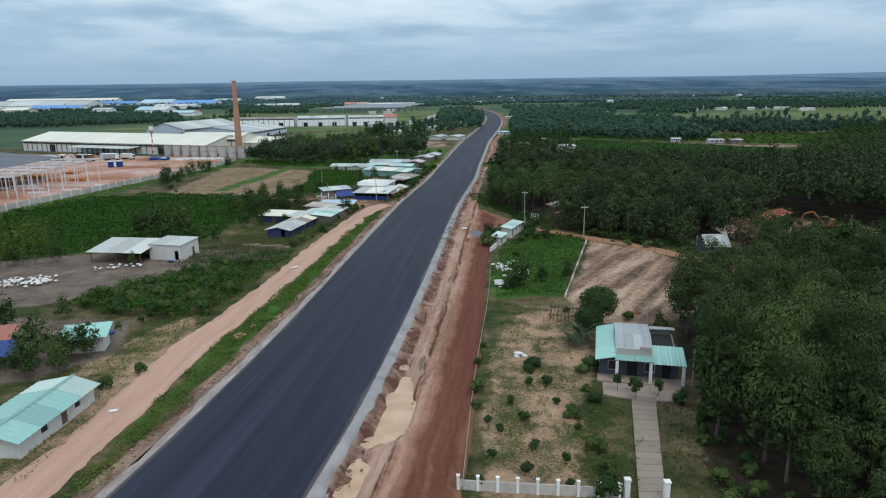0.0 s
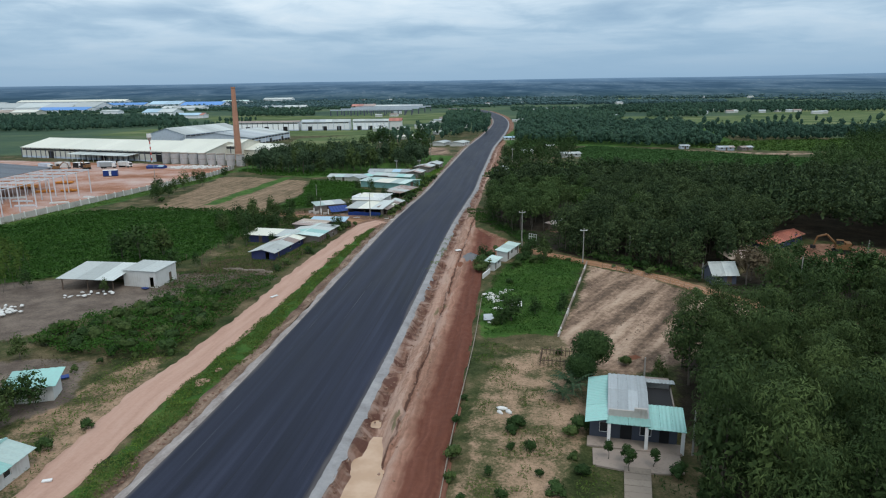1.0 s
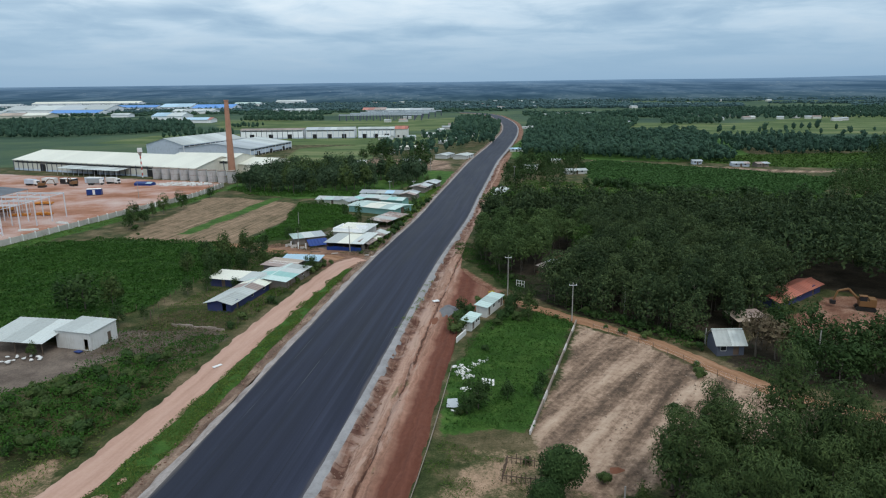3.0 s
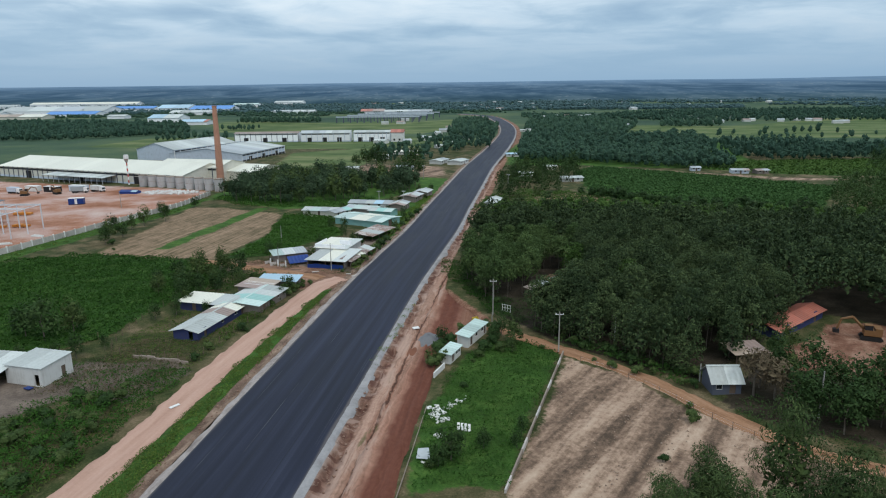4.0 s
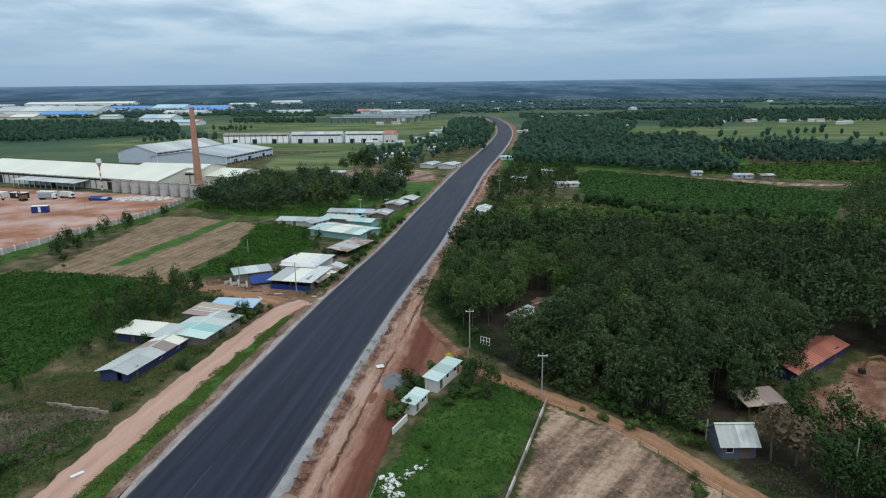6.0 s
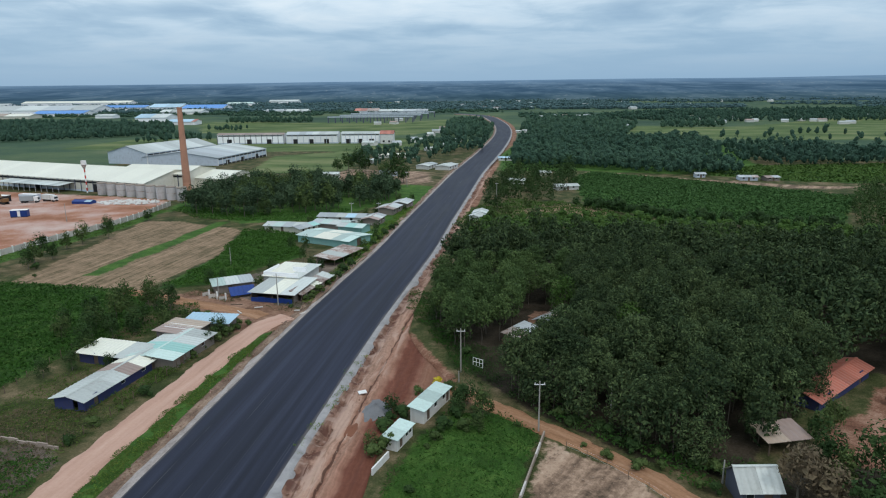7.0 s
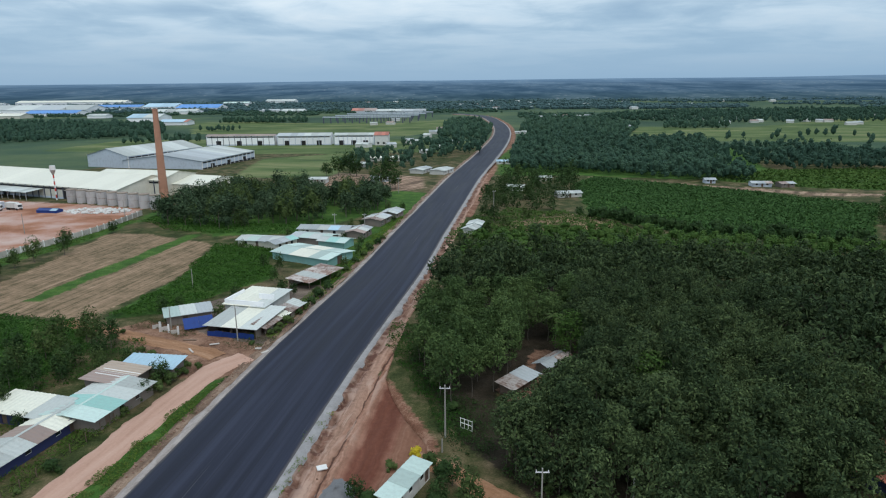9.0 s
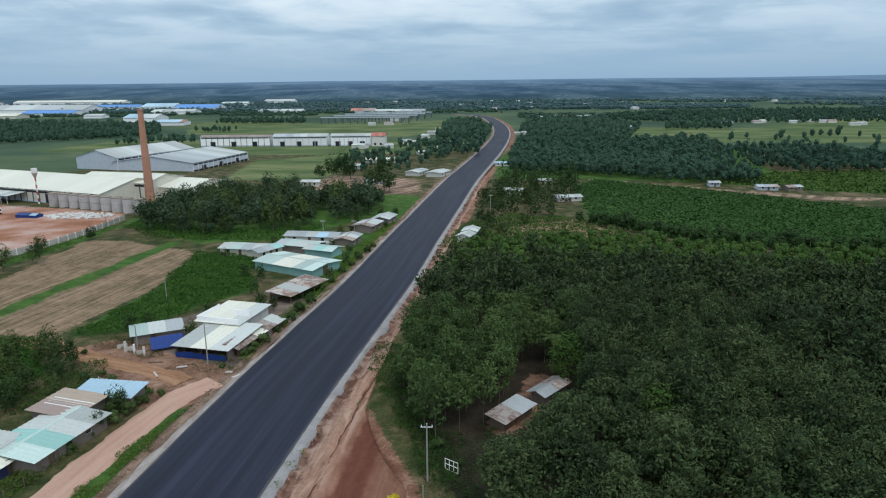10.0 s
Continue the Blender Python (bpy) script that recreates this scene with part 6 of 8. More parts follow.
def build_far_woods():
    rng = np.random.RandomState(60)
    shapes = [crown_shape(310 + i, 7.0 + i, 3.6, 0.6, 2, 18, 1.4, 0, nb=(6, 2), core=0.9) for i in range(5)]
    belts = [
        ([(28, 345), (60, 345), (76, 400), (80, 440), (52, 460), (36, 420)], 6.0, 0.7),
        ([(50, 470), (88, 470), (140, 430), (172, 432), (165, 495), (100, 555), (60, 600), (52, 530)], 3.9, 0.97),
        ([(60, 610), (110, 560), (170, 495), (215, 600), (230, 690), (120, 720), (75, 720)], 4.8, 0.93),
        ([(150, 470), (225, 500), (310, 560), (290, 610), (220, 620), (170, 540)], 6.0, 0.6),
        ([(205, 470), (250, 470), (330, 500), (345, 560), (270, 560), (215, 520)], 5.4, 0.85),
        ([(250, 430), (380, 400), (470, 520), (400, 590), (300, 520)], 6.5, 0.8),
        ([(152, 284), (230, 240), (300, 300), (262, 402), (192, 358)], 5.0, 0.92),
        ([(-60, 470), (-10, 480), (10, 560), (20, 600), (-30, 620), (-60, 560)], 8.0, 0.65),
        ([(8, 575), (32, 590), (40, 690), (10, 720), (-30, 660)], 7.0, 0.7),
        ([(-430, 720), (-330, 810), (-330, 860), (-400, 1010), (-480, 1050), (-720, 1120), (-760, 880), (-600, 760)], 7.6, 0.97),
        ([(-300, 700), (-236, 720), (-240, 752), (-310, 740)], 8.0, 0.8),
        ([(-345, 1075), (-215, 1065), (-218, 1125), (-330, 1150)], 8.0, 0.95),
        ([(-300, 880), (-255, 880), (-262, 930), (-310, 930)], 9.0, 0.7),
        ([(-10, 760), (40, 740), (54, 900), (40, 1060), (0, 1080)], 7.0, 0.9),
        ([(85, 730), (175, 735), (240, 940), (200, 1060), (110, 1050), (84, 860)], 7.5, 0.93),
        ([(180, 690), (420, 640), (640, 740), (560, 800), (300, 760)], 17.0, 0.3),
        ([(255, 890), (330, 880), (350, 960), (290, 990)], 8.0, 0.9),
        ([(320, 1000), (700, 1000), (960, 1250), (700, 1400), (300, 1300), (220, 1120)], 11.0, 0.85),
        ([(480, 560), (760, 640), (800, 820), (560, 720)], 12.0, 0.7),
    ]
    leafy = [domed_crown(np.random.RandomState(290 + i), 7.0 + i, 2.9, -2.4, 14, 150, 0.85) for i in range(5)]
    close = [crown_shape(300 + i, 7.5 + 0.8 * i, 2.9, 0.6, 4, 44, 0.95, 0, nb=(5, 2), core=0.74) for i in range(6)]
    for i, (poly, gap, keep) in enumerate(belts):
        pts, r = scatter(poly, gap, 61 + i, 0.5, 10 * i, keep)
        near = min(p[1] for p in poly) < 620
        kinds = leafy if min(p[1] for p in poly) < 420 else close if near else shapes
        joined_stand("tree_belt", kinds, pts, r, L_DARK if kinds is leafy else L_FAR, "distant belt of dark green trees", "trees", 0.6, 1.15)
    # woods towards the horizon, in broad bands with fields between
    big = [crown_shape(320 + i, 7, 9.0, -2.0, 1, 12, 3.4, 0, nb=(6, 2)) for i in range(4)]
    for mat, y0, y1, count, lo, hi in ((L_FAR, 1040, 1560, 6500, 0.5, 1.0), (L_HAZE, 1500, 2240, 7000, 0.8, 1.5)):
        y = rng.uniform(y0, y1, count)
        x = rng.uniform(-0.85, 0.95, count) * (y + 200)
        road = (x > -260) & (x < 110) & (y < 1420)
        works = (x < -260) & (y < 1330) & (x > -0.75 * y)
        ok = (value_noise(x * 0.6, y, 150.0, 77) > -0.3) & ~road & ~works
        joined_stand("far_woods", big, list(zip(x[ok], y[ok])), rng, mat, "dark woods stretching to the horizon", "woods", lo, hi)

# ---- buildings ----


def frame_at(x, y, ang):
    return Matrix.Translation((x, y, land_z(x, y))) @ Matrix.Rotation(radians(ang), 4, "Z")


def sheet(a, b, c, d, waves):
    """A profiled roof sheet: a, b along the eave, c, d along the top; ribs run from eave to top."""
    a, b, c, d = (Vector(p) for p in (a, b, c, d))
    g = Geo()
    n = max(2, waves) * 4
    low, top, under = [], [], []
    nrm = (b - a).cross(d - a).normalized()
    if nrm.z < 0:
        nrm = -nrm
    for i in range(n + 1):
        t = i / n
        up = nrm * (0.045 if i % 4 in (1, 2) else 0.0)
        low.append(a.lerp(b, t) + up)
        top.append(d.lerp(c, t) + up)
    vs = low + top
    fs = [(i, i + 1, n + 2 + i, n + 1 + i) for i in range(n)]
    k = len(vs)
    vs += [p - nrm * 0.03 for p in (a, b, c, d)]
    fs += [(k + 3, k + 2, k + 1, k)]
    fs += [tuple([k, k + 1] + list(range(n, -1, -1))), tuple([k + 2, k + 3] + list(range(n + 1, 2 * n + 2)))]
    fs += [(k, 0, n + 1, k + 3), (n, k + 1, k + 2, 2 * n + 1)]
    return g.add(vs, fs)


def roof_plane(parent, u0, u1, lo, hi, mats, n, rng, along="u", wave=0.8):
    """One slope of a roof in sheets. lo = (v, z) of the eave, hi = (v, z) of the top."""
    w = (u1 - u0) / n
    for i in range(n):
        a0, a1 = u0 + i * w, u0 + (i + 1) * w - 0.02
        lift = 0.012 * (i % 2)
        p = [(a0, lo[0], lo[1] + lift), (a1, lo[0], lo[1] + lift), (a1, hi[0], hi[1] + lift), (a0, hi[0], hi[1] + lift)]
        if along == "v":
            p = [(y, x, z) for x, y, z in p]
        m = mats[i * len(mats) // n]
        part("roof_sheet", sheet(*p, int(w / wave)), m, parent)


def wall(parent, length, height, holes, mat, at, thick=0.16, lean=0.0, door_mat=None):
    """A wall along +x with holes (x, width, sill, height, kind); lean: how much higher its far end is."""
    g = Geo()
    xs = sorted({0.0, length, *[h[0] for h in holes], *[h[0] + h[1] for h in holes]})
    for a, b in zip(xs, xs[1:]):
        if b - a < 1e-4:
            continue
        ta, tb = height + lean * a / length, height + lean * b / length
        here = [h for h in holes if h[0] <= a + 1e-4 and h[0] + h[1] >= b - 1e-4]
        spans = [(0.0, None)]
        if here:
            _, _, sill, hh, _ = here[0]
            spans = ([(0.0, sill)] if sill > 0.02 else []) + [(sill + hh, None)]
        for z0, z1 in spans:
            za, zb = (ta, tb) if z1 is None else (z1, z1)
            g.add([(a, 0, z0), (b, 0, z0), (b, thick, z0), (a, thick, z0), (a, 0, za), (b, 0, zb), (b, thick, zb), (a, thick, za)],
                  [(0, 3, 2, 1), (4, 5, 6, 7), (0, 1, 5, 4), (1, 2, 6, 5), (2, 3, 7, 6), (3, 0, 4, 7)])
    w = part("wall", g.weld(), mat, parent, at=at)
    for x, ww, sill, hh, kind in holes:
        if kind == "open":
            continue
        y0 = thick * 0.55
        if kind == "door":
            part("door", Geo().box(x + 0.03, x + ww - 0.03, y0, y0 + 0.05, sill + 0.01, sill + hh - 0.02), door_mat or TIMBER, w)
        else:
            f = Geo()
            for q in ((x, x + 0.06, sill, sill + hh), (x + ww - 0.06, x + ww, sill, sill + hh), (x, x + ww, sill, sill + 0.06), (x, x + ww, sill + hh - 0.06, sill + hh)):
                f.box(q[0], q[1], y0 - 0.02, y0 + 0.06, q[2], q[3])
            part("window_frame", f, WHITE_PAINT, w)
            part("window_pane", Geo().box(x + 0.05, x + ww - 0.05, y0, y0 + 0.02, sill + 0.05, sill + hh - 0.05), GLASS, w)
    return w


def building(name, label, category, x, y, ang, L, W, eave, rise, roof, walls, kind="gable", holes=None, over=0.6, seed=1, sheets=None, posts=False, group="", post_mat=None, wave=0.8, top_at=0.5):
    """A shed or a house. u runs along L, v along W. kind: gable (ridge along u) or mono (rises towards +v). holes: per side f, b, l, r."""
    rng = np.random.RandomState(seed)
    ob = thing(name, frame_at(x, y, ang), label, category, group)
    holes = holes or {}
    n = sheets or max(2, int(round(L / 3.2)))
    h = L / 2 + over
    ridge_v = -W / 2 + W * top_at
    if kind == "gable":
        sl1, sl2 = rise / (W * top_at), rise / (W * (1 - top_at))
        roof_plane(ob, -h, h, (-W / 2 - over, eave - sl1 * over + 0.08), (ridge_v, eave + rise + 0.08), roof, n, rng, wave=wave)
        roof_plane(ob, -h, h, (W / 2 + over, eave - sl2 * over + 0.08), (ridge_v, eave + rise + 0.08), roof, n, rng, wave=wave)
        cap = Geo().add([(-h, ridge_v - 0.25, eave + rise + 0.10), (h, ridge_v - 0.25, eave + rise + 0.10), (h, ridge_v, eave + rise + 0.19), (-h, ridge_v, eave + rise + 0.19), (-h, ridge_v + 0.25, eave + rise + 0.10), (h, ridge_v + 0.25, eave + rise + 0.10)],
                        [(0, 1, 2, 3), (3, 2, 5, 4), (0, 4, 5, 1), (0, 3, 4), (1, 5, 2)])
        part("ridge_cap", cap, roof[0], ob)
    else:
        sl = rise / W
        roof_plane(ob, -h, h, (-W / 2 - over, eave - sl * over + 0.08), (W / 2 + over, eave + rise + sl * over + 0.08), roof, n, rng, wave=wave)
    if posts:
        k = max(2, int(L / 4) + 1)
        for i in range(k):
            u = -L / 2 + 0.15 + (L - 0.3) * i / (k - 1)
            for v, top in ((-W / 2 + 0.1, eave), (W / 2 - 0.1, eave if kind == "gable" else eave + rise)):
                part("post", Geo().box(u - 0.07, u + 0.07, v - 0.07, v + 0.07, -0.3, top + 0.02), post_mat or TIMBER, ob)
    if walls:
        t = 0.16
        back = eave if kind == "gable" else eave + rise
        base = Matrix.Translation((0, 0, -0.3))
        if walls.get("f"):
            wall(ob, L, eave + 0.3, [(a, b, c + 0.3, d, e) for a, b, c, d, e in holes.get("f", [])], walls["f"], base @ Matrix.Translation((-L / 2, -W / 2, 0)), t)
        if walls.get("b"):
            wall(ob, L, back + 0.3, [(a, b, c + 0.3, d, e) for a, b, c, d, e in holes.get("b", [])], walls["b"], base @ Matrix.Translation((L / 2, W / 2, 0)) @ Matrix.Rotation(PI, 4, "Z"), t)
        for side, sx, rot in (("l", -1, -90), ("r", 1, 90)):
            if not walls.get(side):
                continue
            at = base @ Matrix.Translation((sx * L / 2, W / 2 - t if sx < 0 else -W / 2 + t, 0)) @ Matrix.Rotation(radians(rot), 4, "Z")
            hs = [(a, b, c + 0.3, d, e) for a, b, c, d, e in holes.get(side, [])]
            if kind == "gable":
                w = wall(ob, W - 2 * t, eave + 0.3, hs, walls[side], at, t)
                g = Geo()
                x0, x1 = sx * L / 2, sx * (L / 2 - t)
                tri = [(-W / 2, eave), (W / 2, eave), (ridge_v, eave + rise)]
                g.add([(x0, v, z) for v, z in tri] + [(x1, v, z) for v, z in tri], [(0, 1, 2), (5, 4, 3), (0, 3, 4, 1), (1, 4, 5, 2), (2, 5, 3, 0)])
                part("gable", g, walls[side], ob)
            else:
                k0, k1 = (eave + rise, eave) if sx < 0 else (eave, eave + rise)
                wall(ob, W - 2 * t, k0 + 0.3, hs, walls[side], at, t, k1 - k0)
    return ob


def all_walls(m, skip=""):
    return {s: m for s in "fblr" if s not in skip}


def build_right_houses():
    # family house: main block, side roof, porch, court
    rng = np.random.RandomState(5)
    ob = thing("house", frame_at(23.6, 77.4, -13), "white house with grey and turquoise metal roofs and pillared porch", "house")
    roof_plane(ob, -2.6, 1.7, (-4.6, 3.0), (0.4, 3.7), [R_GREY], 4, rng, wave=0.4)
    roof_plane(ob, -2.6, 1.7, (5.9, 3.1), (0.4, 3.7), [R_GREY], 4, rng, wave=0.4)
    roof_plane(ob, -5.8, 5.6, (-4.9, 2.55), (-2.6, 3.05), [R_TEAL], 3, rng, "v", 0.4)
    roof_plane(ob, -2.7, 1.8, (-6.0, 2.75), (-4.7, 3.0), [R_TEAL], 2, rng, wave=0.4)
    roof_plane(ob, 1.5, 5.3, (-6.1, 2.6), (-1.6, 3.15), [R_TEAL], 3, rng, wave=0.4)
    roof_plane(ob, 1.7, 5.0, (5.8, 2.9), (4.3, 3.1), [R_GREY], 2, rng, wave=0.4)
    # front wall takes the slate tone to stand in for the porch's shade
    wall(ob, 9.0, 2.8, [(1.0, 1.1, 0.9, 1.2, "window"), (3.2, 1.2, 0.0, 2.2, "door"), (5.2, 1.2, 0.9, 1.2, "window"), (7.2, 1.0, 0.0, 2.1, "door")], SLATE_WALL, Matrix.Translation((-4.4, -4.2, -0.2)), door_mat=DARK)
    wall(ob, 9.0, 2.8, [(2.0, 1.0, 0.9, 1.1, "window")], WHITE_WALL, Matrix.Translation((4.6, 5.5, -0.2)) @ Matrix.Rotation(PI, 4, "Z"))
    wall(ob, 9.5, 2.75, [(3.0, 1.1, 0.9, 1.1, "window")], WHITE_WALL, Matrix.Translation((-4.4, 5.4, -0.2)) @ Matrix.Rotation(-PI / 2, 4, "Z"))
    wall(ob, 9.5, 2.7, [], SHADED_WALL, Matrix.Translation((4.6, -4.1, -0.2)) @ Matrix.Rotation(PI / 2, 4, "Z"))
    # dark wall and a dark block up to the roof replace the court's shade
    wall(ob, 5.9, 3.2, [], DARK, Matrix.Translation((1.75, -1.5, -0.2)) @ Matrix.Rotation(PI / 2, 4, "Z"))
    part("court_floor", Geo().box(1.76, 4.42, -1.4, 4.4, -0.2, 2.42), DARK, ob, "dark raised block standing in for the shaded court")
    part("parapet", Geo().box(-2.5, 1.5, -4.75, -4.55, 2.9, 3.75).box(0.1, 1.4, -4.8, -4.5, 3.7, 4.1), PALE_CONCRETE, ob, "grey concrete parapet")
    for u in (-2.4, 1.4, 5.0):
        part("pillar", Geo().box(u - 0.17, u + 0.17, -5.95, -5.6, -0.2, 2.62), WHITE_PAINT, ob)
    part("porch_floor", Geo().box(-4.6, 5.0, -6.2, -4.2, -0.3, 0.14), YARD, ob)
    part("back_lean_to", Geo().slab((-2.0, 6.0, 2.5), (4.6, 6.0, 2.5), (4.6, 8.2, 2.1), (-2.0, 8.2, 2.1), 0.05), R_BROWN, ob, "brown sheet roof behind the house")
    for u, v in ((-1.9, 8.1), (4.5, 8.1), (1.3, 8.1)):
        part("post", Geo().box(u - 0.06, u + 0.06, v - 0.06, v + 0.06, -0.3, 2.06), TIMBER, ob)
    # paved yard, drive, front wall
    whole("paved_yard", Geo().add([(18.2, 71.8, 0.13), (17.6, 68.6, 0.13), (20.3, 67.6, 0.13), (23.6, 66.9, 0.13), (26.2, 66.9, 0.13), (26.8, 70.4, 0.13), (18.2, 71.8, -0.3), (17.6, 68.6, -0.3), (20.3, 67.6, -0.3), (23.6, 66.9, -0.3), (26.2, 66.9, -0.3), (26.8, 70.4, -0.3)],
          [(0, 1, 2, 3, 4, 5), (1, 0, 6, 7), (2, 1, 7, 8), (3, 2, 8, 9), (4, 3, 9, 10), (5, 4, 10, 11), (0, 5, 11, 6)]), YARD, "worn brownish concrete yard before the house", "yard", "structure")
    drive = thing("driveway", pose(0, 0, 0), "worn brownish concrete driveway to the house", "driveway", kind="structure")
    a0, a1, b0, b1 = Vector((15.5, 47.0, 0)), Vector((17.7, 47.0, 0)), Vector((20.6, 68.2, 0)), Vector((23.1, 67.6, 0))
    k = 20
    for i in range(k):
        p, q = i / k, (i + 1) / k - 0.002
        c = [a0.lerp(b0, p), a1.lerp(b1, p), a1.lerp(b1, q), a0.lerp(b0, q)]
        g = Geo().slab(*[(v.x, v.y, 0.19 + 0.01 * (i % 2)) for v in c], 0.4)
        part("slab", g, CONCRETE, drive)
    fence = thing("front_wall", pose(0, 0, 0), "low grey wall with white posts along the garden", "wall")
    k = 8
    for i in range(k + 1):
        t = i / k
        px, py = 0.9 + 13.6 * t, 51.2 - 1.5 * t
        part("wall_post", Geo().box(px - 0.12, px + 0.12, py - 0.12, py + 0.12, -0.3, 1.25).box(px - 0.16, px + 0.16, py - 0.16, py + 0.16, 1.25, 1.33), WHITE_PAINT, fence)
        if i < k:
            part("wall_panel", Geo().slab((px + 0.12, py - 0.06, 0.85), (px + 1.58, py - 0.24, 0.85), (px + 1.58, py - 0.14, 0.85), (px + 0.12, py + 0.04, 0.85), 1.1), PALE_CONCRETE, fence)
    gate = thing("gate_pillars", pose(0, 0, 0), "pair of white gate pillars at the foot of the driveway", "gate")
    for px, py in ((15.1, 49.6), (18.3, 49.2)):
        part("pillar", Geo().box(px - 0.22, px + 0.22, py - 0.22, py + 0.22, -0.3, 1.7).box(px - 0.28, px + 0.28, py - 0.28, py + 0.28, 1.7, 1.82), WHITE_PAINT, gate)
    # sheds by the lot
    building("roadside_house", "narrow white house with a pale green metal roof", "house", 15.9, 153.0, 66, 8.6, 2.2, 2.05, 0.25, [R_MINT], all_walls(WHITE_WALL), "mono",
             {"f": [(1.0, 1.0, 0.0, 2.0, "door"), (3.4, 1.0, 0.9, 1.1, "window"), (6.2, 1.0, 0.9, 1.1, "window"), (7.4, 1.0, 0.0, 2.0, "door")]}, 0.35, seed=3)
    building("roadside_shed", "small white shed with a pale metal roof beside the house", "shed", 12.1, 143.6, 68, 4.6, 1.8, 1.75, 0.2, [R_MINT], all_walls(WHITE_WALL), "mono",
             {"f": [(0.8, 0.9, 0.0, 1.7, "door"), (2.6, 0.8, 0.7, 0.8, "window"), (3.6, 0.8, 0.7, 0.8, "window")]}, 0.35, seed=4)
    whole("low_wall", Geo().slab((9.4, 135.6, 0.9), (11.0, 139.8, 0.9), (11.2, 139.7, 0.9), (9.6, 135.5, 0.9), 1.2), WHITE_WALL, "low white wall beside the shed", "wall")
    lot = thing("boundary_wall", pose(0, 0, 0), "low pale concrete wall between the lot and the tilled field", "wall")
    k = 14
    p0, p1 = Vector((19.4, 103.6, 0)), Vector((32.0, 146.0, 0))
    for i in range(k):
        a, b = p0.lerp(p1, i / k), p0.lerp(p1, (i + 0.985) / k)
        part("wall_panel", Geo().slab((a.x, a.y, 0.62), (b.x, b.y, 0.62), (b.x + 0.22, b.y - 0.06, 0.62), (a.x + 0.22, a.y - 0.06, 0.62), 1.0), CONCRETE if i % 3 else PALE_CONCRETE, lot)
    ob = building("hut", "small blue-grey hut with a white metal roof by the lane", "hut", 55.0, 132.6, 2, 4.4, 4.4, 2.0, 1.7, [R_WHITE], all_walls(SLATE_WALL), "gable", {"f": [(0.5, 1.0, 0.7, 0.9, "window"), (2.6, 1.0, 0, 1.75, "door")]}, 0.45, seed=6)
    building("long_shed", "long shed with a faded red roof and blue walls", "shed", 78.6, 161.0, 41, 19.0, 4.6, 1.8, 0.7, [R_RED], all_walls(BLUE_WALL), "gable", {"f": [(3, 1.2, 0, 2.1, "door"), (9, 1.4, 0.9, 1.0, "window"), (15, 1.2, 0, 2.1, "door")]}, seed=7)
    building("pale_shed", "low open shed with a pale sheet roof", "shed", 62.8, 143.2, 12, 5.4, 3.4, 2.2, 0.4, [R_TAN, R_BROWN], None, "mono", seed=8, posts=True)
    building("forest_hut", "small hut with a grey patched roof in the plantation clearing", "hut", 38.0, 190.0, 50, 6.5, 2.4, 1.7, 0.4, [R_GREY, R_RUST, R_GREY], all_walls(SHADED_WALL), "gable", {"f": [(2, 0.9, 0, 1.6, "door"), (4.4, 0.9, 0.7, 0.7, "window")]}, seed=9)
    building("forest_shed", "low shed with a rusty patched roof in the clearing", "shed", 31.6, 182.0, 52, 7.0, 2.5, 1.6, 0.35, [R_RUST, R_RUST, R_GREY, R_RUST], all_walls(TIMBER), "mono", {"f": [(2, 1.0, 0, 1.5, "door")]}, seed=10)
    building("side_house", "grey house with a turquoise roof beyond the acacia grove", "house", 62.8, 76.5, 80, 7.0, 5.5, 2.8, 0.8, [R_TEAL], all_walls(GREY_WALL), "gable", {"f": [(1.5, 1, 0.9, 1, "window")], "l": [(1, 1, 0, 2.1, "door")]}, seed=11)
    for x, y, ang, L, W, roof, w, s in ((26.2, 309.5, 80, 6, 4.5, [R_WHITE], TEAL_WALL, 12), (24.6, 301.6, 70, 5.5, 4, [R_WHITE], WHITE_WALL, 13), (68.5, 381, 10, 10.5, 6.5, [R_WHITE], WHITE_WALL, 14), (46.5, 402, -15, 8, 5.5, [R_WHITE], WHITE_WALL, 15), (63.5, 435, 0, 8, 4.5, [R_WHITE], CREAM_WALL, 16),
                                        (166, 411, -4, 9, 6, [R_GREY, R_RUST], GREY_WALL, 17), (177, 409, 12, 7, 5, [R_BROWN, R_GREY], SHADED_WALL, 21), (146, 424, 0, 5, 4, [R_GREY], GREY_WALL, 18), (47, 520, 0, 9, 7, [R_LIGHTBLUE], WHITE_WALL, 19), (86, 830, 0, 20, 9, [R_WHITE], WHITE_WALL, 20)):
        building("cottage", "small pale cottage with a metal roof among trees", "house", x, y, ang, L, W, 1.9, 0.6, roof, all_walls(w), "gable", {"f": [(L * 0.15, 1.1, 0.9, 1.1, "window"), (L * 0.45, 1.0, 0, 2.1, "door"), (L * 0.7, 1.1, 0.9, 1.1, "window")]}, seed=s, group="cottages")


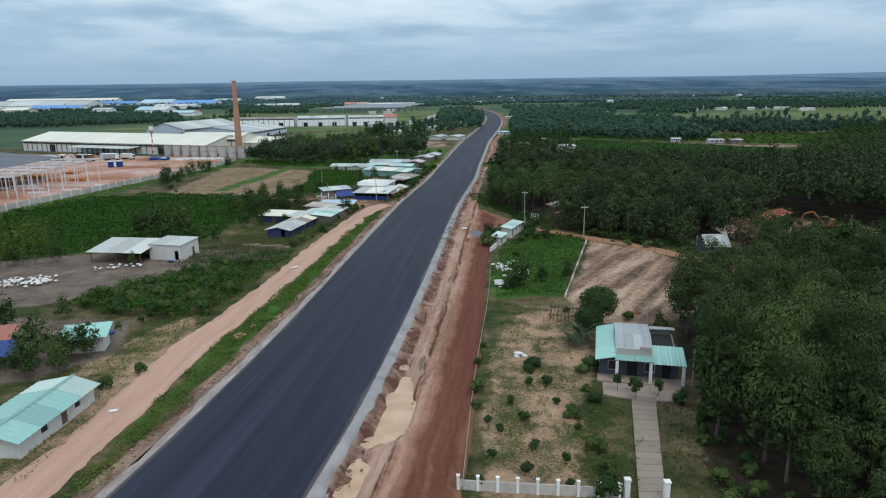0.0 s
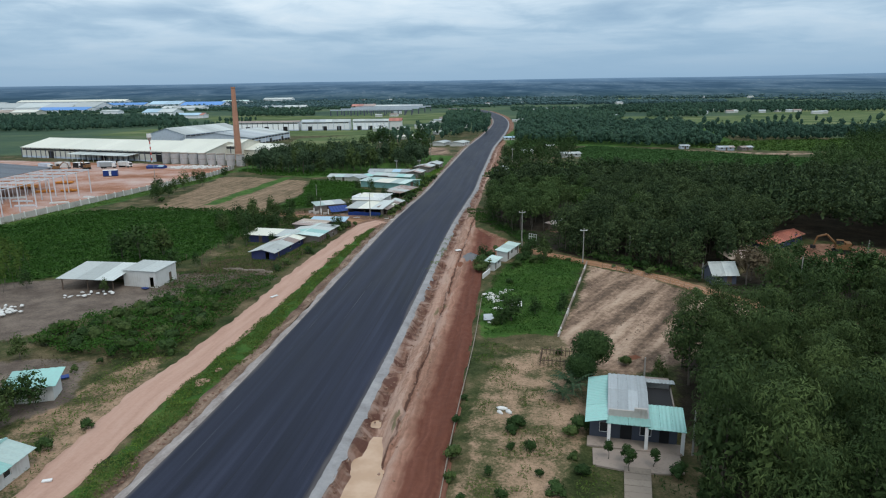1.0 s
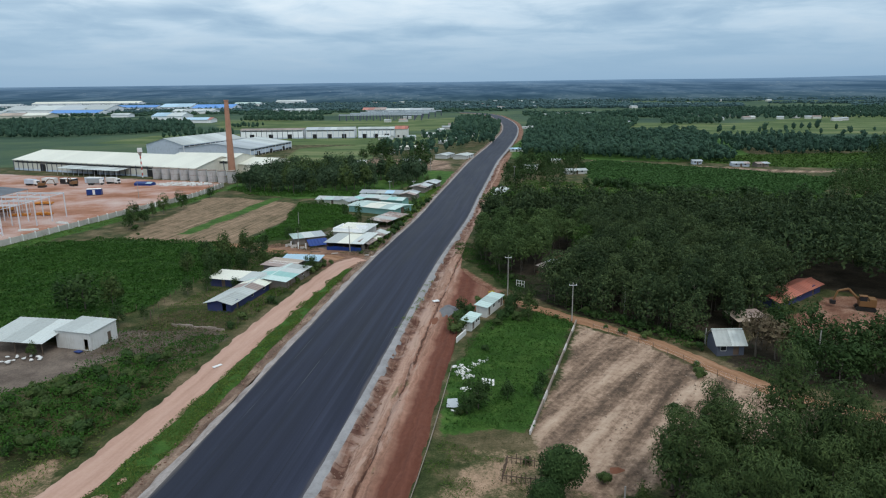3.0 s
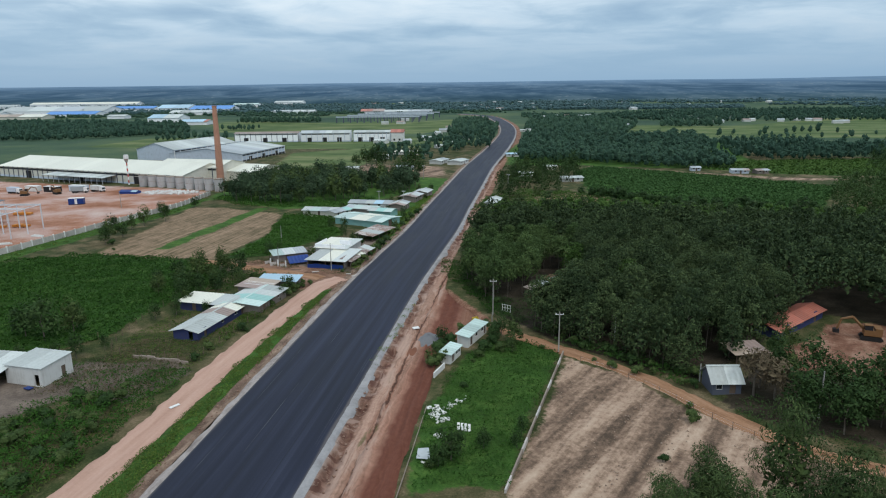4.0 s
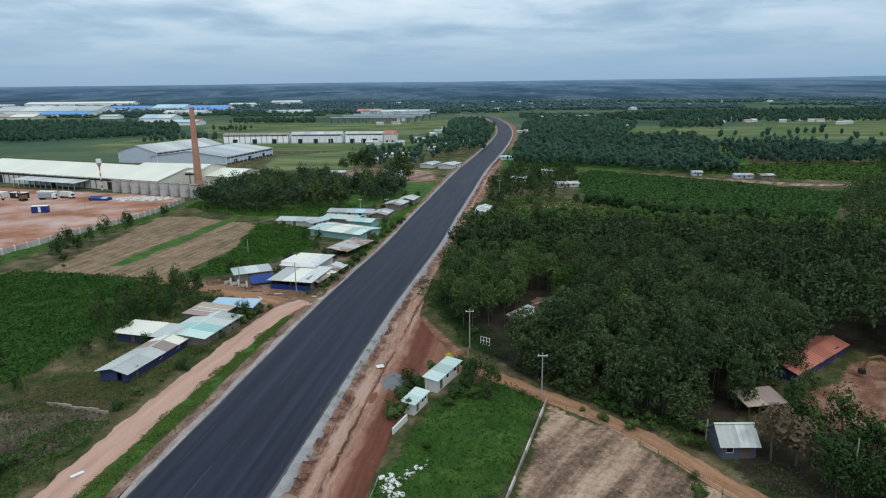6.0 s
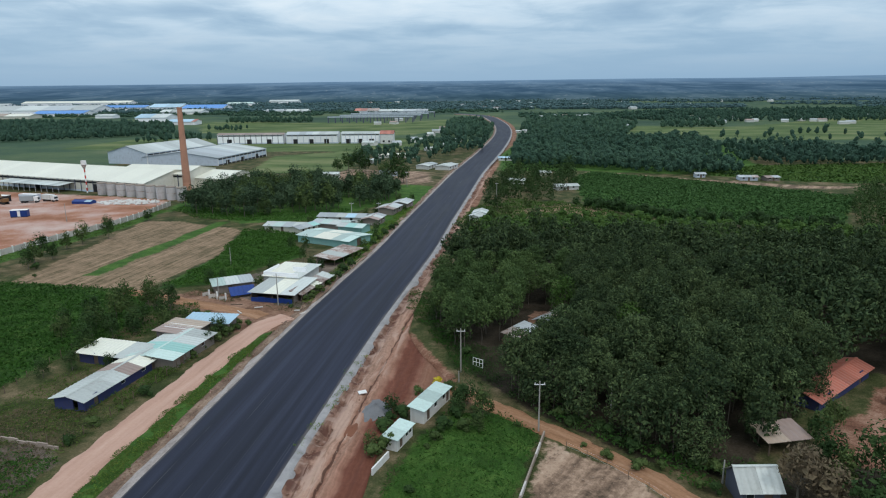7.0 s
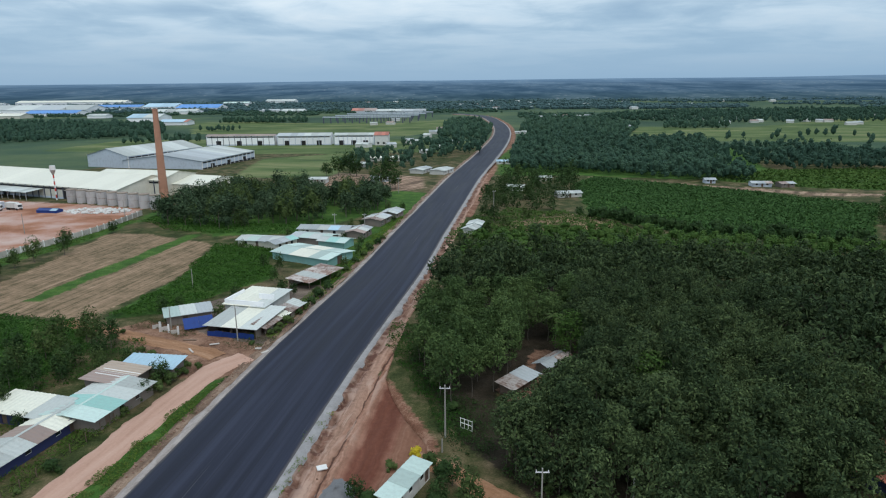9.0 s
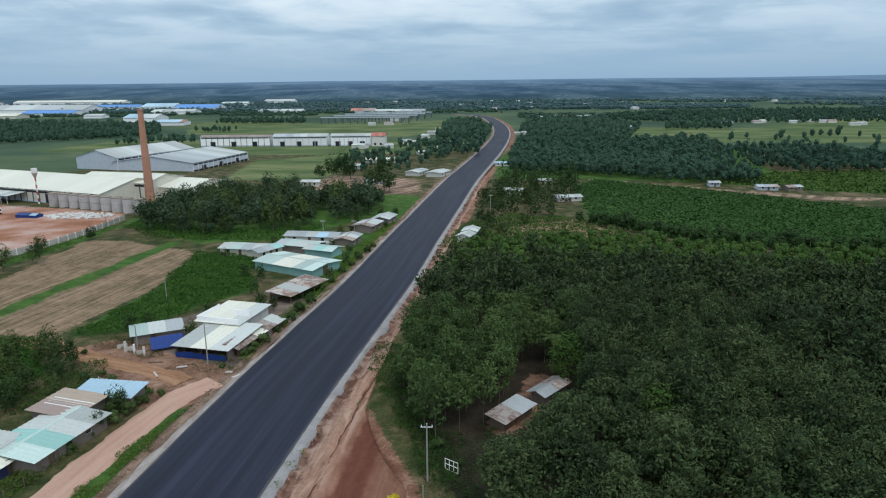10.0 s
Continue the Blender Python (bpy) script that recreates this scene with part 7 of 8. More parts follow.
def build_left_houses():
    building("teal_shed", "long low house with a turquoise metal roof by the dirt track", "house", -43.2, 63.0, 85, 12.0, 6.2, 1.95, 0.75, [R_TEAL, R_TEAL, R_TEAL, R_MINT, R_TEAL], all_walls(WHITE_WALL), "gable",
             {"f": [(3.2, 1.1, 0.7, 0.9, "window"), (6.3, 1.0, 0.0, 1.8, "door"), (8.6, 1.0, 0.7, 0.9, "window")]}, seed=21, top_at=0.42)
    building("yard_shed", "small shed with a pale turquoise roof behind trees", "shed", -48.8, 84.8, 14, 5.0, 3.2, 2.0, 0.5, [R_TEAL], all_walls(WHITE_WALL), "mono", {"f": [(2, 1, 0, 2, "door")]}, seed=22)
    building("tarp_shelter", "low shelter roofed with blue tarpaulin", "shelter", -57.8, 79.0, 10, 6.0, 3.4, 1.9, 0.4, [TARP], None, "mono", seed=23, posts=True)
    building("rusty_shack", "small shack with a rusty patched roof", "shack", -58.6, 74.6, 20, 5.0, 3.2, 2.1, 0.5, [R_RUST, R_GREY], all_walls(TIMBER), "mono", {"f": [(2, 1, 0, 1.9, "door")]}, seed=24)
    building("red_shack", "small shack with an orange-red roof", "shack", -60.8, 83.6, 15, 5.0, 3.4, 2.2, 0.5, [R_RED], all_walls(TIMBER), "mono", {"f": [(2, 1, 0, 1.9, "door")]}, seed=25)
    building("white_block", "plain white flat-roofed block beside an open shed", "building", -56.5, 135.0, -13, 7.3, 6.3, 3.1, 0.35, [R_WHITE], all_walls(WHITE_WALL), "mono",
             {"f": [(5.8, 0.9, 0.0, 2.0, "open")], "r": [(3.8, 0.9, 0.0, 2.0, "door")]}, seed=26, over=0.2)
    building("open_shed", "low open shed with a white sheet roof", "shed", -66.0, 134.0, -8, 11.0, 8.0, 2.2, 0.9, [R_WHITE], {"b": TIMBER}, "mono", seed=27, posts=True)
    building("long_blue_shed", "long dark blue shed with a white metal roof", "shed", -36.9, 161.3, 78, 19.0, 5.4, 1.75, 0.6, [R_WHITE, R_WHITE, R_WHITE, R_BROWN, R_CREAM, R_WHITE], all_walls(BLUE_WALL), "gable",
             {"f": [(2.0, 0.9, 0, 1.9, "door"), (8.0, 1.0, 0.7, 0.9, "window"), (13.0, 1.0, 0.7, 0.9, "window"), (15.5, 0.9, 0, 1.9, "door")], "l": [(3.2, 0.9, 0.0, 1.9, "open")]}, seed=28)
    building("patchwork_house", "house with a patched white and turquoise roof", "house", -32.2, 173.6, 78, 12.5, 8.6, 2.0, 0.4, [R_MINT, R_TEAL, R_WHITE, R_WHITE], all_walls(SHADED_WALL), "gable", {"f": [(2, 1, 0, 2, "door"), (5, 1.1, 0.9, 1, "window"), (8.5, 1.1, 0.9, 1, "window")]}, seed=29, top_at=0.55)
    building("house_wing", "low wing with a white roof and dark blue walls", "house", -41.6, 171.0, -14, 11.0, 5.2, 1.9, 0.35, [R_CREAM, R_WHITE], all_walls(BLUE_WALL), "mono", {"f": [(3, 1, 0, 2, "door"), (7, 1.2, 0.8, 1, "window")]}, seed=30)
    annex = building("brown_roofed_annex", "annex with a brown sheet roof and white battens", "house", -33.8, 181.6, 78, 6.4, 7.0, 2.2, 0.3, [R_BROWN, R_TAN, R_BROWN], all_walls(SHADED_WALL), "mono", {"f": [(2, 1, 0, 2, "door")]}, seed=31)
    for k in range(4):
        u = -1.2 + 0.62 * k
        part("batten", Geo().slab((u, -3.9, 2.30), (u + 0.2, -3.9, 2.30), (u + 0.2, 3.2, 2.60), (u, 3.2, 2.60), 0.08), WHITE_PAINT, annex, "white batten across the roof")
    building("blue_roofed_annex", "annex with a pale blue sheet roof beside the lane", "house", -30.2, 186.6, -6, 9.0, 3.8, 2.1, 0.3, [R_LIGHTBLUE], all_walls(SHADED_WALL), "mono", {"f": [(3, 1, 0, 2, "door")]}, seed=32)
    building("junction_house", "low house with white sheet roof patched with rust", "house", -21.6, 209.5, -12, 10.6, 11.5, 2.0, 0.5, [R_WHITE, R_CREAM, R_WHITE, R_RUST], all_walls(SHADED_WALL, "f"), "mono", {"r": [(2, 1, 0, 2, "door")]}, seed=33, posts=True)
    back = building("junction_back_house", "higher white house block behind the porch", "house", -22.4, 220.2, -14, 9.2, 11.0, 2.7, 0.35, [R_CREAM, R_WHITE], all_walls(WHITE_WALL), "mono", {"f": [(2, 1, 2.2, 0.8, "window")], "r": [(3, 1, 0, 2, "door")]}, seed=34)
    for x0, x1, y0, y1, z1 in ((-4.6, 4.6, -5.6, -5.4, 3.75), (-4.7, -4.5, -5.4, 2.0, 3.7), (1.0, 4.6, -1.2, -1.0, 4.1)):
        part("parapet", Geo().box(x0, x1, y0, y1, 2.6, z1), CLEAN_WHITE, back, "white plastered parapet")
    building("rusty_lean_to", "rusty patched lean-to along the house", "lean-to", -15.4, 212.6, 76, 16.0, 2.2, 1.6, 0.5, [R_RUST, R_CREAM, R_RUST, R_WHITE], {"f": R_RUST}, "mono", {"f": [(3, 2.2, 0, 1.8, "open"), (9, 1.2, 0, 1.8, "open")]}, seed=35, posts=True)
    screen = thing("tarp_screen", frame_at(-22.9, 203.4, -12), "dark blue tarpaulin screen along the open house front", "screen")
    for k in range(6):
        part("sheet", Geo().box(-5.0 + 1.7 * k, -3.34 + 1.7 * k, -0.03 - 0.04 * (k % 2), 0.03, -0.1, 0.95 + 0.1 * ((k * 5) % 3)), TARP, screen)
        part("post", Geo().box(-5.08 + 1.7 * k, -4.98 + 1.7 * k, 0.04, 0.14, -0.3, 1.25), TIMBER, screen)
    building("side_shed", "small house with a white corrugated roof", "house", -35.2, 213.4, 28, 8.6, 4.4, 2.0, 0.4, [R_MINT, R_WHITE, R_GREY], all_walls(SHADED_WALL), "mono", {"f": [(3, 1, 0, 2, "door")]}, seed=37)
    building("tarp_lean_to", "lean-to covered with bright blue tarpaulin", "lean-to", -31.2, 208.8, 28, 4.6, 2.2, 0.7, 0.8, [TARP], None, "mono", seed=38, posts=True)
    building("rusty_open_shed", "long open shed with a rusty sheet roof", "shed", -14.8, 242.6, 68, 14.0, 6.0, 1.9, 0.4, [R_RUST, R_WHITE, R_RUST, R_RUST], {"b": R_RUST}, "mono", seed=39, posts=True)
    building("teal_workshop", "workshop with a pale roof and turquoise end wall", "workshop", -20.6, 264.6, 152, 20.0, 11.0, 2.5, 0.6, [R_MINT, R_CREAM, R_MINT], all_walls(TEAL_WALL), "gable", {"l": [(4, 2.2, 0, 2.6, "door")]}, seed=40)
    for x, y, ang, L, W, roof, w, s in ((-40.5, 283, -10, 13, 7, [R_WHITE, R_MINT, R_GREY, R_WHITE], CREAM_WALL, 41), (-25, 287, 160, 13, 7, [R_MINT, R_WHITE, R_MINT, R_GREY], SHADED_WALL, 42), (-17, 281, 160, 9, 6, [R_MINT, R_TEAL, R_WHITE], TEAL_WALL, 43), (-24, 300, -8, 17, 7, [R_GREY, R_WHITE, R_LIGHTBLUE, R_GREY], WHITE_WALL, 44), (-12.5, 296, 80, 9, 6, [R_BROWN, R_WHITE, R_GREY], SHADED_WALL, 45),
                                        (-9.5, 318, 75, 10, 7, [R_RUST, R_WHITE, R_GREY], SHADED_WALL, 46), (-5.2, 331, 78, 9, 6, [R_WHITE, R_GREY, R_WHITE], SHADED_WALL, 47), (-34, 280, 60, 9, 5, [R_GREY, R_TEAL], CREAM_WALL, 48), (8.4, 470, 70, 15, 9, [R_WHITE], WHITE_WALL, 49), (-4, 474, 70, 14, 8, [R_WHITE, R_GREY], WHITE_WALL, 50), (-31, 545, 0, 30, 12, [R_CREAM], WHITE_WALL, 51),
                                        (-23, 436, 10, 10, 7, [R_GREY], GREY_WALL, 52), (-55, 430, 0, 9, 7, [R_WHITE], WHITE_WALL, 53), (-46, 506, 0, 9, 8, [R_WHITE], WHITE_WALL, 54), (-70, 392, 5, 10, 5, [R_WHITE], WHITE_WALL, 55), (0, 640, 20, 14, 9, [R_WHITE], WHITE_WALL, 56), (12, 700, 20, 14, 9, [R_GREY], WHITE_WALL, 57), (-8, 600, 20, 10, 8, [R_WHITE], WHITE_WALL, 58)):
        building("cottage", "small pale cottage with a metal roof near the new road", "house", x, y, ang, L, W, 2.3, 0.65, roof, all_walls(w), "gable", {"f": [(L * 0.15, 1.1, 0.9, 1.1, "window"), (L * 0.45, 1.0, 0, 2.1, "door"), (L * 0.7, 1.1, 0.9, 1.1, "window")]}, seed=s, group="cottages")


def industrial(name, label, x, y, ang, L, W, eave, rise, roof, w, bays, seed, band=None, top_at=0.5):
    """A large hall: cladding in bays between dark columns, a window band and roof sheets."""
    ob = building(name, label, "factory hall", x, y, ang, L, W, eave, rise, roof, all_walls(w), "gable", {}, 0.6, seed, max(6, int(L / 6)), wave=1.5, top_at=top_at)
    for i in range(bays + 1):
        u = -L / 2 + L * i / bays
        part("column", Geo().box(u - 0.2, u + 0.2, -W / 2 - 0.25, -W / 2 - 0.003, -1, eave - 0.1), GREY_WALL if band is None else band, ob)
    part("window_band", Geo().box(-L / 2 + 1, L / 2 - 1, -W / 2 - 0.10, -W / 2 - 0.004, eave - 1.5, eave - 0.7), DARK, ob)
    part("plinth", Geo().box(-L / 2 + 0.1, L / 2 - 0.1, -W / 2 - 0.12, -W / 2 - 0.005, -1.0, 1.1), DARK if w is GREY_WALL else GREY_WALL, ob)
    # solid dark panels on the wall stand in for the shade in open gates
    for k in range(3):
        u = -L / 2 + L * (0.18 + 0.3 * k)
        part("gate", Geo().box(u - 2.2, u + 2.2, -W / 2 - 0.16, -W / 2 - 0.006, -0.3, 4.2 if eave > 5.5 else 3.0), DARK, ob, "dark panel painted like the shade inside an open roller gate")
    return ob


def build_factory():
    industrial("main_hall", "long cream factory hall with a pale ribbed metal roof", -188.5, 410, -21.3, 141, 40, 6.0, 4.2, [R_CREAM], FACTORY_WALL, 34, 61, SLATE_WALL)
    industrial("side_hall", "higher cream factory hall beside the chimney", -134.0, 399.5, -13, 40, 27, 8.0, 2.6, [R_CREAM], FACTORY_WALL, 12, 62, SLATE_WALL)
    building("low_hall", "low cream-roofed hall behind the chimney", "factory hall", -107, 403, -20, 26, 30, 5.2, 2.4, [R_CREAM], all_walls(FACTORY_WALL), "gable", {}, 0.5, 63, 9, wave=1.2)
    building("loading_canopy", "long open canopy with a white roof before the factory", "canopy", -196, 386.5, -21.3, 46, 9, 3.6, 0.6, [R_WHITE], None, "mono", {}, 0.3, 64, 12, posts=True, post_mat=STEEL)
    for i in range(9):
        x, y = -151.5 + 5.7 * i, 368.5 - 2.15 * i
        ob = thing("storage_tank", frame_at(x, y, 0), "weathered streaked grey concrete storage tank", "tank", "tanks before the factory")
        part("shell", Geo().tube((0, 0, -1), (0, 0, 5.6), 2.15, 2.15, 20), TANK_GREY, ob)
        part("rim", Geo().tube((0, 0, 5.55), (0, 0, 5.85), 2.25, 2.25, 20), CONCRETE, ob)
        part("hoop", Geo().tube((0, 0, 2.8), (0, 0, 2.95), 2.2, 2.2, 20), R_RUST, ob, "rusty hoop")
    z = land_z(-116.8, 383)
    ob = thing("chimney", frame_at(-116.8, 383, 0), "tall tapered reddish brown brick chimney", "chimney")
    top = 38.0 - z
    for i in range(8):
        a, b = i / 8, (i + 1) / 8
        part("shaft", Geo().tube((0, 0, -1 + (top + 1) * a), (0, 0, -1 + (top + 1) * b), 2.05 - 0.95 * a, 2.05 - 0.95 * b, 20), BRICK, ob)
        part("band", Geo().tube((0, 0, -1 + (top + 1) * b - 0.25), (0, 0, -1 + (top + 1) * b), 2.1 - 0.95 * b, 2.1 - 0.95 * b, 20), BRICK, ob)
    part("lip", Geo().tube((0, 0, top - 0.6), (0, 0, top + 0.1), 1.25, 1.3, 20), BRICK, ob, "sooty brick lip")
    ob = thing("water_tower", frame_at(-162.4, 374.5, 0), "white tank on a red and white striped mast", "water tower")
    for i in range(8):
        part("mast_section", Geo().tube((0, 0, -0.5 + 1.5 * i), (0, 0, 1.0 + 1.5 * i), 0.32, 0.32, 10), RED_PAINT if i % 2 else WHITE_PAINT, ob)
    part("cone", Geo().tube((0, 0, 11.4), (0, 0, 13.6), 0.35, 1.25, 14), R_RUST, ob, "rust-red conical tank base")
    part("tank", Geo().tube((0, 0, 13.6), (0, 0, 15.6), 1.3, 1.2, 14), WHITE_PAINT, ob)
    industrial("grey_hall", "grey-blue factory hall with a white roof", -199, 541, 72, 70, 34, 8.0, 4.5, [R_WHITE], GREY_WALL, 12, 65, WHITE_PAINT)
    industrial("wide_grey_hall", "wide grey factory hall with a pale roof", -164, 532, 80, 68, 56, 5.5, 3.6, [R_GREY, R_WHITE], GREY_WALL, 12, 66, WHITE_PAINT)
    industrial("red_roofed_hall", "white hall with a brownish red roof", -182, 690, 2, 62, 12, 8.5, 1.2, [R_BROWN], CLEAN_WHITE, 12, 67, SLATE_WALL)
    industrial("white_hall", "white factory hall with a pale roof", -124, 692, 2, 48, 16, 8.5, 2.0, [R_GREY, R_WHITE], CLEAN_WHITE, 9, 68)
    industrial("office_hall", "white two-storey hall with window rows", -78, 690, 0, 36, 14, 9.0, 1.4, [R_WHITE], CLEAN_WHITE, 9, 69)
    building("gatehouse", "white block with a red roof at the hall's end", "building", -53, 684, 0, 12, 12, 9.0, 2.5, [R_RED], all_walls(WHITE_WALL), "gable", {"f": [(2, 2, 1, 2, "window"), (7, 2, 1, 2, "window"), (2, 2, 5, 2, "window"), (7, 2, 5, 2, "window")]}, 0.6, 70)
    far = [(-402, 1054, 0, 34, 28, 8.0, [R_LIGHTBLUE], CLEAN_WHITE), (-383, 1055, 0, 7, 26, 8.0, [R_RED], CLEAN_WHITE), (-492, 1165, 0, 51, 50, 11.0, [R_LIGHTBLUE, R_WHITE], CLEAN_WHITE), (-570, 1460, 0, 87, 40, 9.0, [R_WHITE], CLEAN_WHITE),
           (-589, 1635, 0, 96, 70, 12.0, [R_BLUE], CLEAN_WHITE), (-694, 1675, 0, 76, 70, 15.0, [R_LIGHTBLUE], CLEAN_WHITE), (-829, 1725, 0, 120, 50, 12.0, [R_BLUE], CLEAN_WHITE), (-647, 1297, 0, 34, 24, 8.0, [R_WHITE], CLEAN_WHITE),
           (-799, 1415, 0, 104, 50, 9.0, [R_BLUE], CLEAN_WHITE), (-905, 1545, 0, 234, 90, 14.0, [R_WHITE, R_GREY, R_WHITE], CLEAN_WHITE), (-840, 1310, 0, 95, 40, 8.0, [R_TAN, R_CREAM], CREAM_WALL), (-1007, 1405, 0, 125, 50, 9.0, [R_BLUE, R_WHITE], CLEAN_WHITE),
           (-1195, 2155, 0, 344, 50, 20.0, [R_CREAM], CLEAN_WHITE), (-1497, 2085, 0, 260, 50, 14.0, [R_WHITE], CLEAN_WHITE), (-530, 2100, 0, 86, 40, 16.0, [R_WHITE], CLEAN_WHITE), (-391, 1512, 0, 47, 24, 7.0, [R_GREY], CLEAN_WHITE),
           (-334, 1475, 0, 45, 30, 8.0, [R_WHITE], CLEAN_WHITE), (-185, 1460, 0, 48, 40, 8.0, [R_RED, R_BROWN], CLEAN_WHITE), (-109, 1445, 0, 97, 30, 7.0, [R_WHITE, R_GREY], CLEAN_WHITE), (-629, 1995, 0, 73, 30, 12.0, [R_MINT], CLEAN_WHITE)]
    for i, (x, y, ang, L, W, h, roof, w) in enumerate(far):
        building("distant_hall", "distant industrial hall with a broad metal roof", "factory hall", x, y, ang, L, W, h * 0.62, 0.10 * W, roof, all_walls(w), "gable", {}, 1.0, 80 + i, 4, wave=5.0, group="distant halls")


def build_bare_hall():
    """Rows of columns and beams of a hall not yet roofed, beyond the white halls."""
    x0, y0 = -186, 1062
    ob = thing("bare_frame_hall", pose(x0, y0, land_z(x0, y0)), "dark bare columns and beams of an unroofed hall", "building frame")
    for k in range(4):
        y = 55 * k
        for i in range(13):
            x = 10.5 * i + 8 * k
            part("column", Geo().box(x - 0.8, x + 0.8, y - 0.8, y + 0.8, -1, 8), SLATE_WALL, ob)
        part("beam", Geo().box(8 * k - 1, 8 * k + 127, y - 0.6, y + 0.6, 8.0, 9.6), GREY_WALL, ob)


def build_site():
    # half-built steel hall: bare portal frames, and roofed bays beyond
    ob = thing("steel_frame_hall", pose(0, 0, land_z(-142, 232)), "bare pale steel portal frames of a hall under construction", "steel frame")
    for i in range(7):
        y = 206 + 8.5 * i
        for x in (-133.5 - 0.4 * (i - 3) * 0, -142, -150.5):
            part("column", Geo().box(x - 0.16, x + 0.16, y - 0.12, y + 0.12, -0.3, 8.4), STEEL, ob)
        part("rafter", Geo().box(-150.7, -133.3, y - 0.14, y + 0.14, 8.0, 8.6), STEEL, ob)
        if i < 6:
            for x in (-133.5, -142, -150.5):
                part("purlin", Geo().tube((x, y, 8.3), (x, y + 8.5, 8.3), 0.12, 0.12, 5), STEEL, ob)
    building("roofed_bays", "half-built hall with a dark grey metal roof", "hall", -183, 245, 90, 46, 58, 8.2, 2.6, [R_DARK], None, "gable", {}, 0.5, 95, 16, posts=True, post_mat=STEEL, wave=2.0)
    fence = thing("site_wall", pose(0, 0, 0), "pale panel wall with posts round the building site", "wall")
    pts = smooth_line([(-131.5, 160), (-127, 195), (-120, 225), (-112, 268), (-105, 300), (-104.5, 336)], 4.0)
    for i in range(len(pts) - 1):
        a, b = pts[i], pts[i + 1]
        za, zb = land_z(*a), land_z(*b)
        part("wall_panel", Geo().slab((a[0], a[1], za + 1.9), (b[0], b[1], zb + 1.9), (b[0] + 0.14, b[1], zb + 1.9), (a[0] + 0.14, a[1], za + 1.9), 2.4), PALE_CONCRETE, fence)
        part("wall_post", Geo().box(a[0] - 0.12, a[0] + 0.28, a[1] - 0.15, a[1] + 0.15, za - 0.3, za + 2.15), WHITE_PAINT, fence)
    rng = np.random.RandomState(97)

    def crate(name, label, x, y, ang, l, w, h, m, category="container"):
        g = frame_at(x, y, ang)
        ob = thing(name, g, label, category)
        part("body", Geo().box(-l / 2, l / 2, -w / 2, w / 2, 0.15, h), m, ob)
        part("roof", Geo().box(-l / 2 - 0.05, l / 2 + 0.05, -w / 2 - 0.05, w / 2 + 0.05, h, h + 0.12), WHITE_PAINT, ob)
        part("door", Geo().box(-0.5, 0.5, -w / 2 - 0.04, -w / 2 - 0.003, 0.2, h - 0.3), WHITE_PAINT, ob)
        part("skid", Geo().box(-l / 2, l / 2, -w / 2, w / 2, -0.2, 0.12), DARK, ob)
    crate("site_cabin", "blue site cabin on the red earth", -153.4, 311.4, 15, 6, 2.6, 2.6, TARP, "cabin")
    crate("site_cabin", "grey site cabin by the factory", -176, 352, -10, 9, 3, 2.8, GREY_WALL, "cabin")
    crate("site_cabin", "dark grey site cabin by the factory", -188, 350, -12, 8, 3, 2.6, DARK, "cabin")
    crate("site_cabin", "white site cabin by the factory", -199, 352, -12, 7, 3, 2.6, WHITE_WALL, "cabin")
    building("tarp_stack", "stack of material under blue tarpaulin", "stack", -146, 343, -8, 9, 4, 1.0, 0.6, [TARP, R_LIGHTBLUE], {s: TARP for s in "fblr"}, "gable", {}, 0.1, 98, 3)
    for x, y, ang, l, w in ((-176, 268, 5, 9, 3), (-167, 271, -4, 8, 3), (-171, 276, 2, 10, 2.6), (-152, 259, 6, 7, 2.4), (-144, 261, -5, 6, 2.2), (-160, 286, 3, 7, 2.4)):
        ob = thing("material_stack", frame_at(x, y, ang), "low stack of orange-yellow building material on red earth", "stack")
        for k in range(3):
            u0 = -l / 2 + k * l / 3
            part("bundle", Geo().box(u0, u0 + l / 3 - 0.25, -w / 2 + 0.1 * k, w / 2 - 0.1 * k, 0.12, 0.8 + 0.15 * (k % 2)), ORANGE, ob)
            part("bearer", Geo().box(u0 + 0.3, u0 + 0.5, -w / 2, w / 2, -0.2, 0.12), TIMBER, ob)
    for x, y, ang, l, w, m in ((-131, 232, 20, 6, 1.6, PLASTIC), (-146, 236, -10, 8, 1.4, STEEL), (-139, 226, 5, 7, 1.2, STEEL), (-155, 244, 12, 9, 2.0, PLASTIC), (-127, 244, -16, 5, 1.6, PLASTIC), (-160, 238, 4, 7, 1.8, PLASTIC)):
        ob = thing("steel_bundle", frame_at(x, y, ang), "bundle of pale steel sections lying on the site", "bundle")
        for k in range(4):
            part("section", Geo().box(-l / 2, l / 2 - 0.3 * k, -w / 2 + k * w / 4, -w / 2 + (k + 0.75) * w / 4, 0.0, 0.35 + 0.1 * (k % 2)), m, ob)
    v, f = [], []
    at = 0
    for _ in range(420):
        x, y = rng.uniform(-142, -114), rng.uniform(338, 352)
        if polygon_depth(np.array([x]), np.array([y]), [(-142, 344), (-138, 352), (-122, 353), (-112, 346), (-118, 340), (-134, 339)])[0] < 0:
            continue
        b, t = ball(rng, 5, 2, 0.4)
        s = rng.uniform(0.25, 0.7)
        v.append(b * [s, s, s * 0.6] + [x, y, land_z(x, y) + 0.1])
        f.append(t + at)
        at += len(b)
    whole("rubble", array_mesh("rubble", np.concatenate(v), np.concatenate(f)), PLASTIC, "pale grey rubble spread over red earth", "rubble", "stuff")


# ---- poles, machines, clutter ----


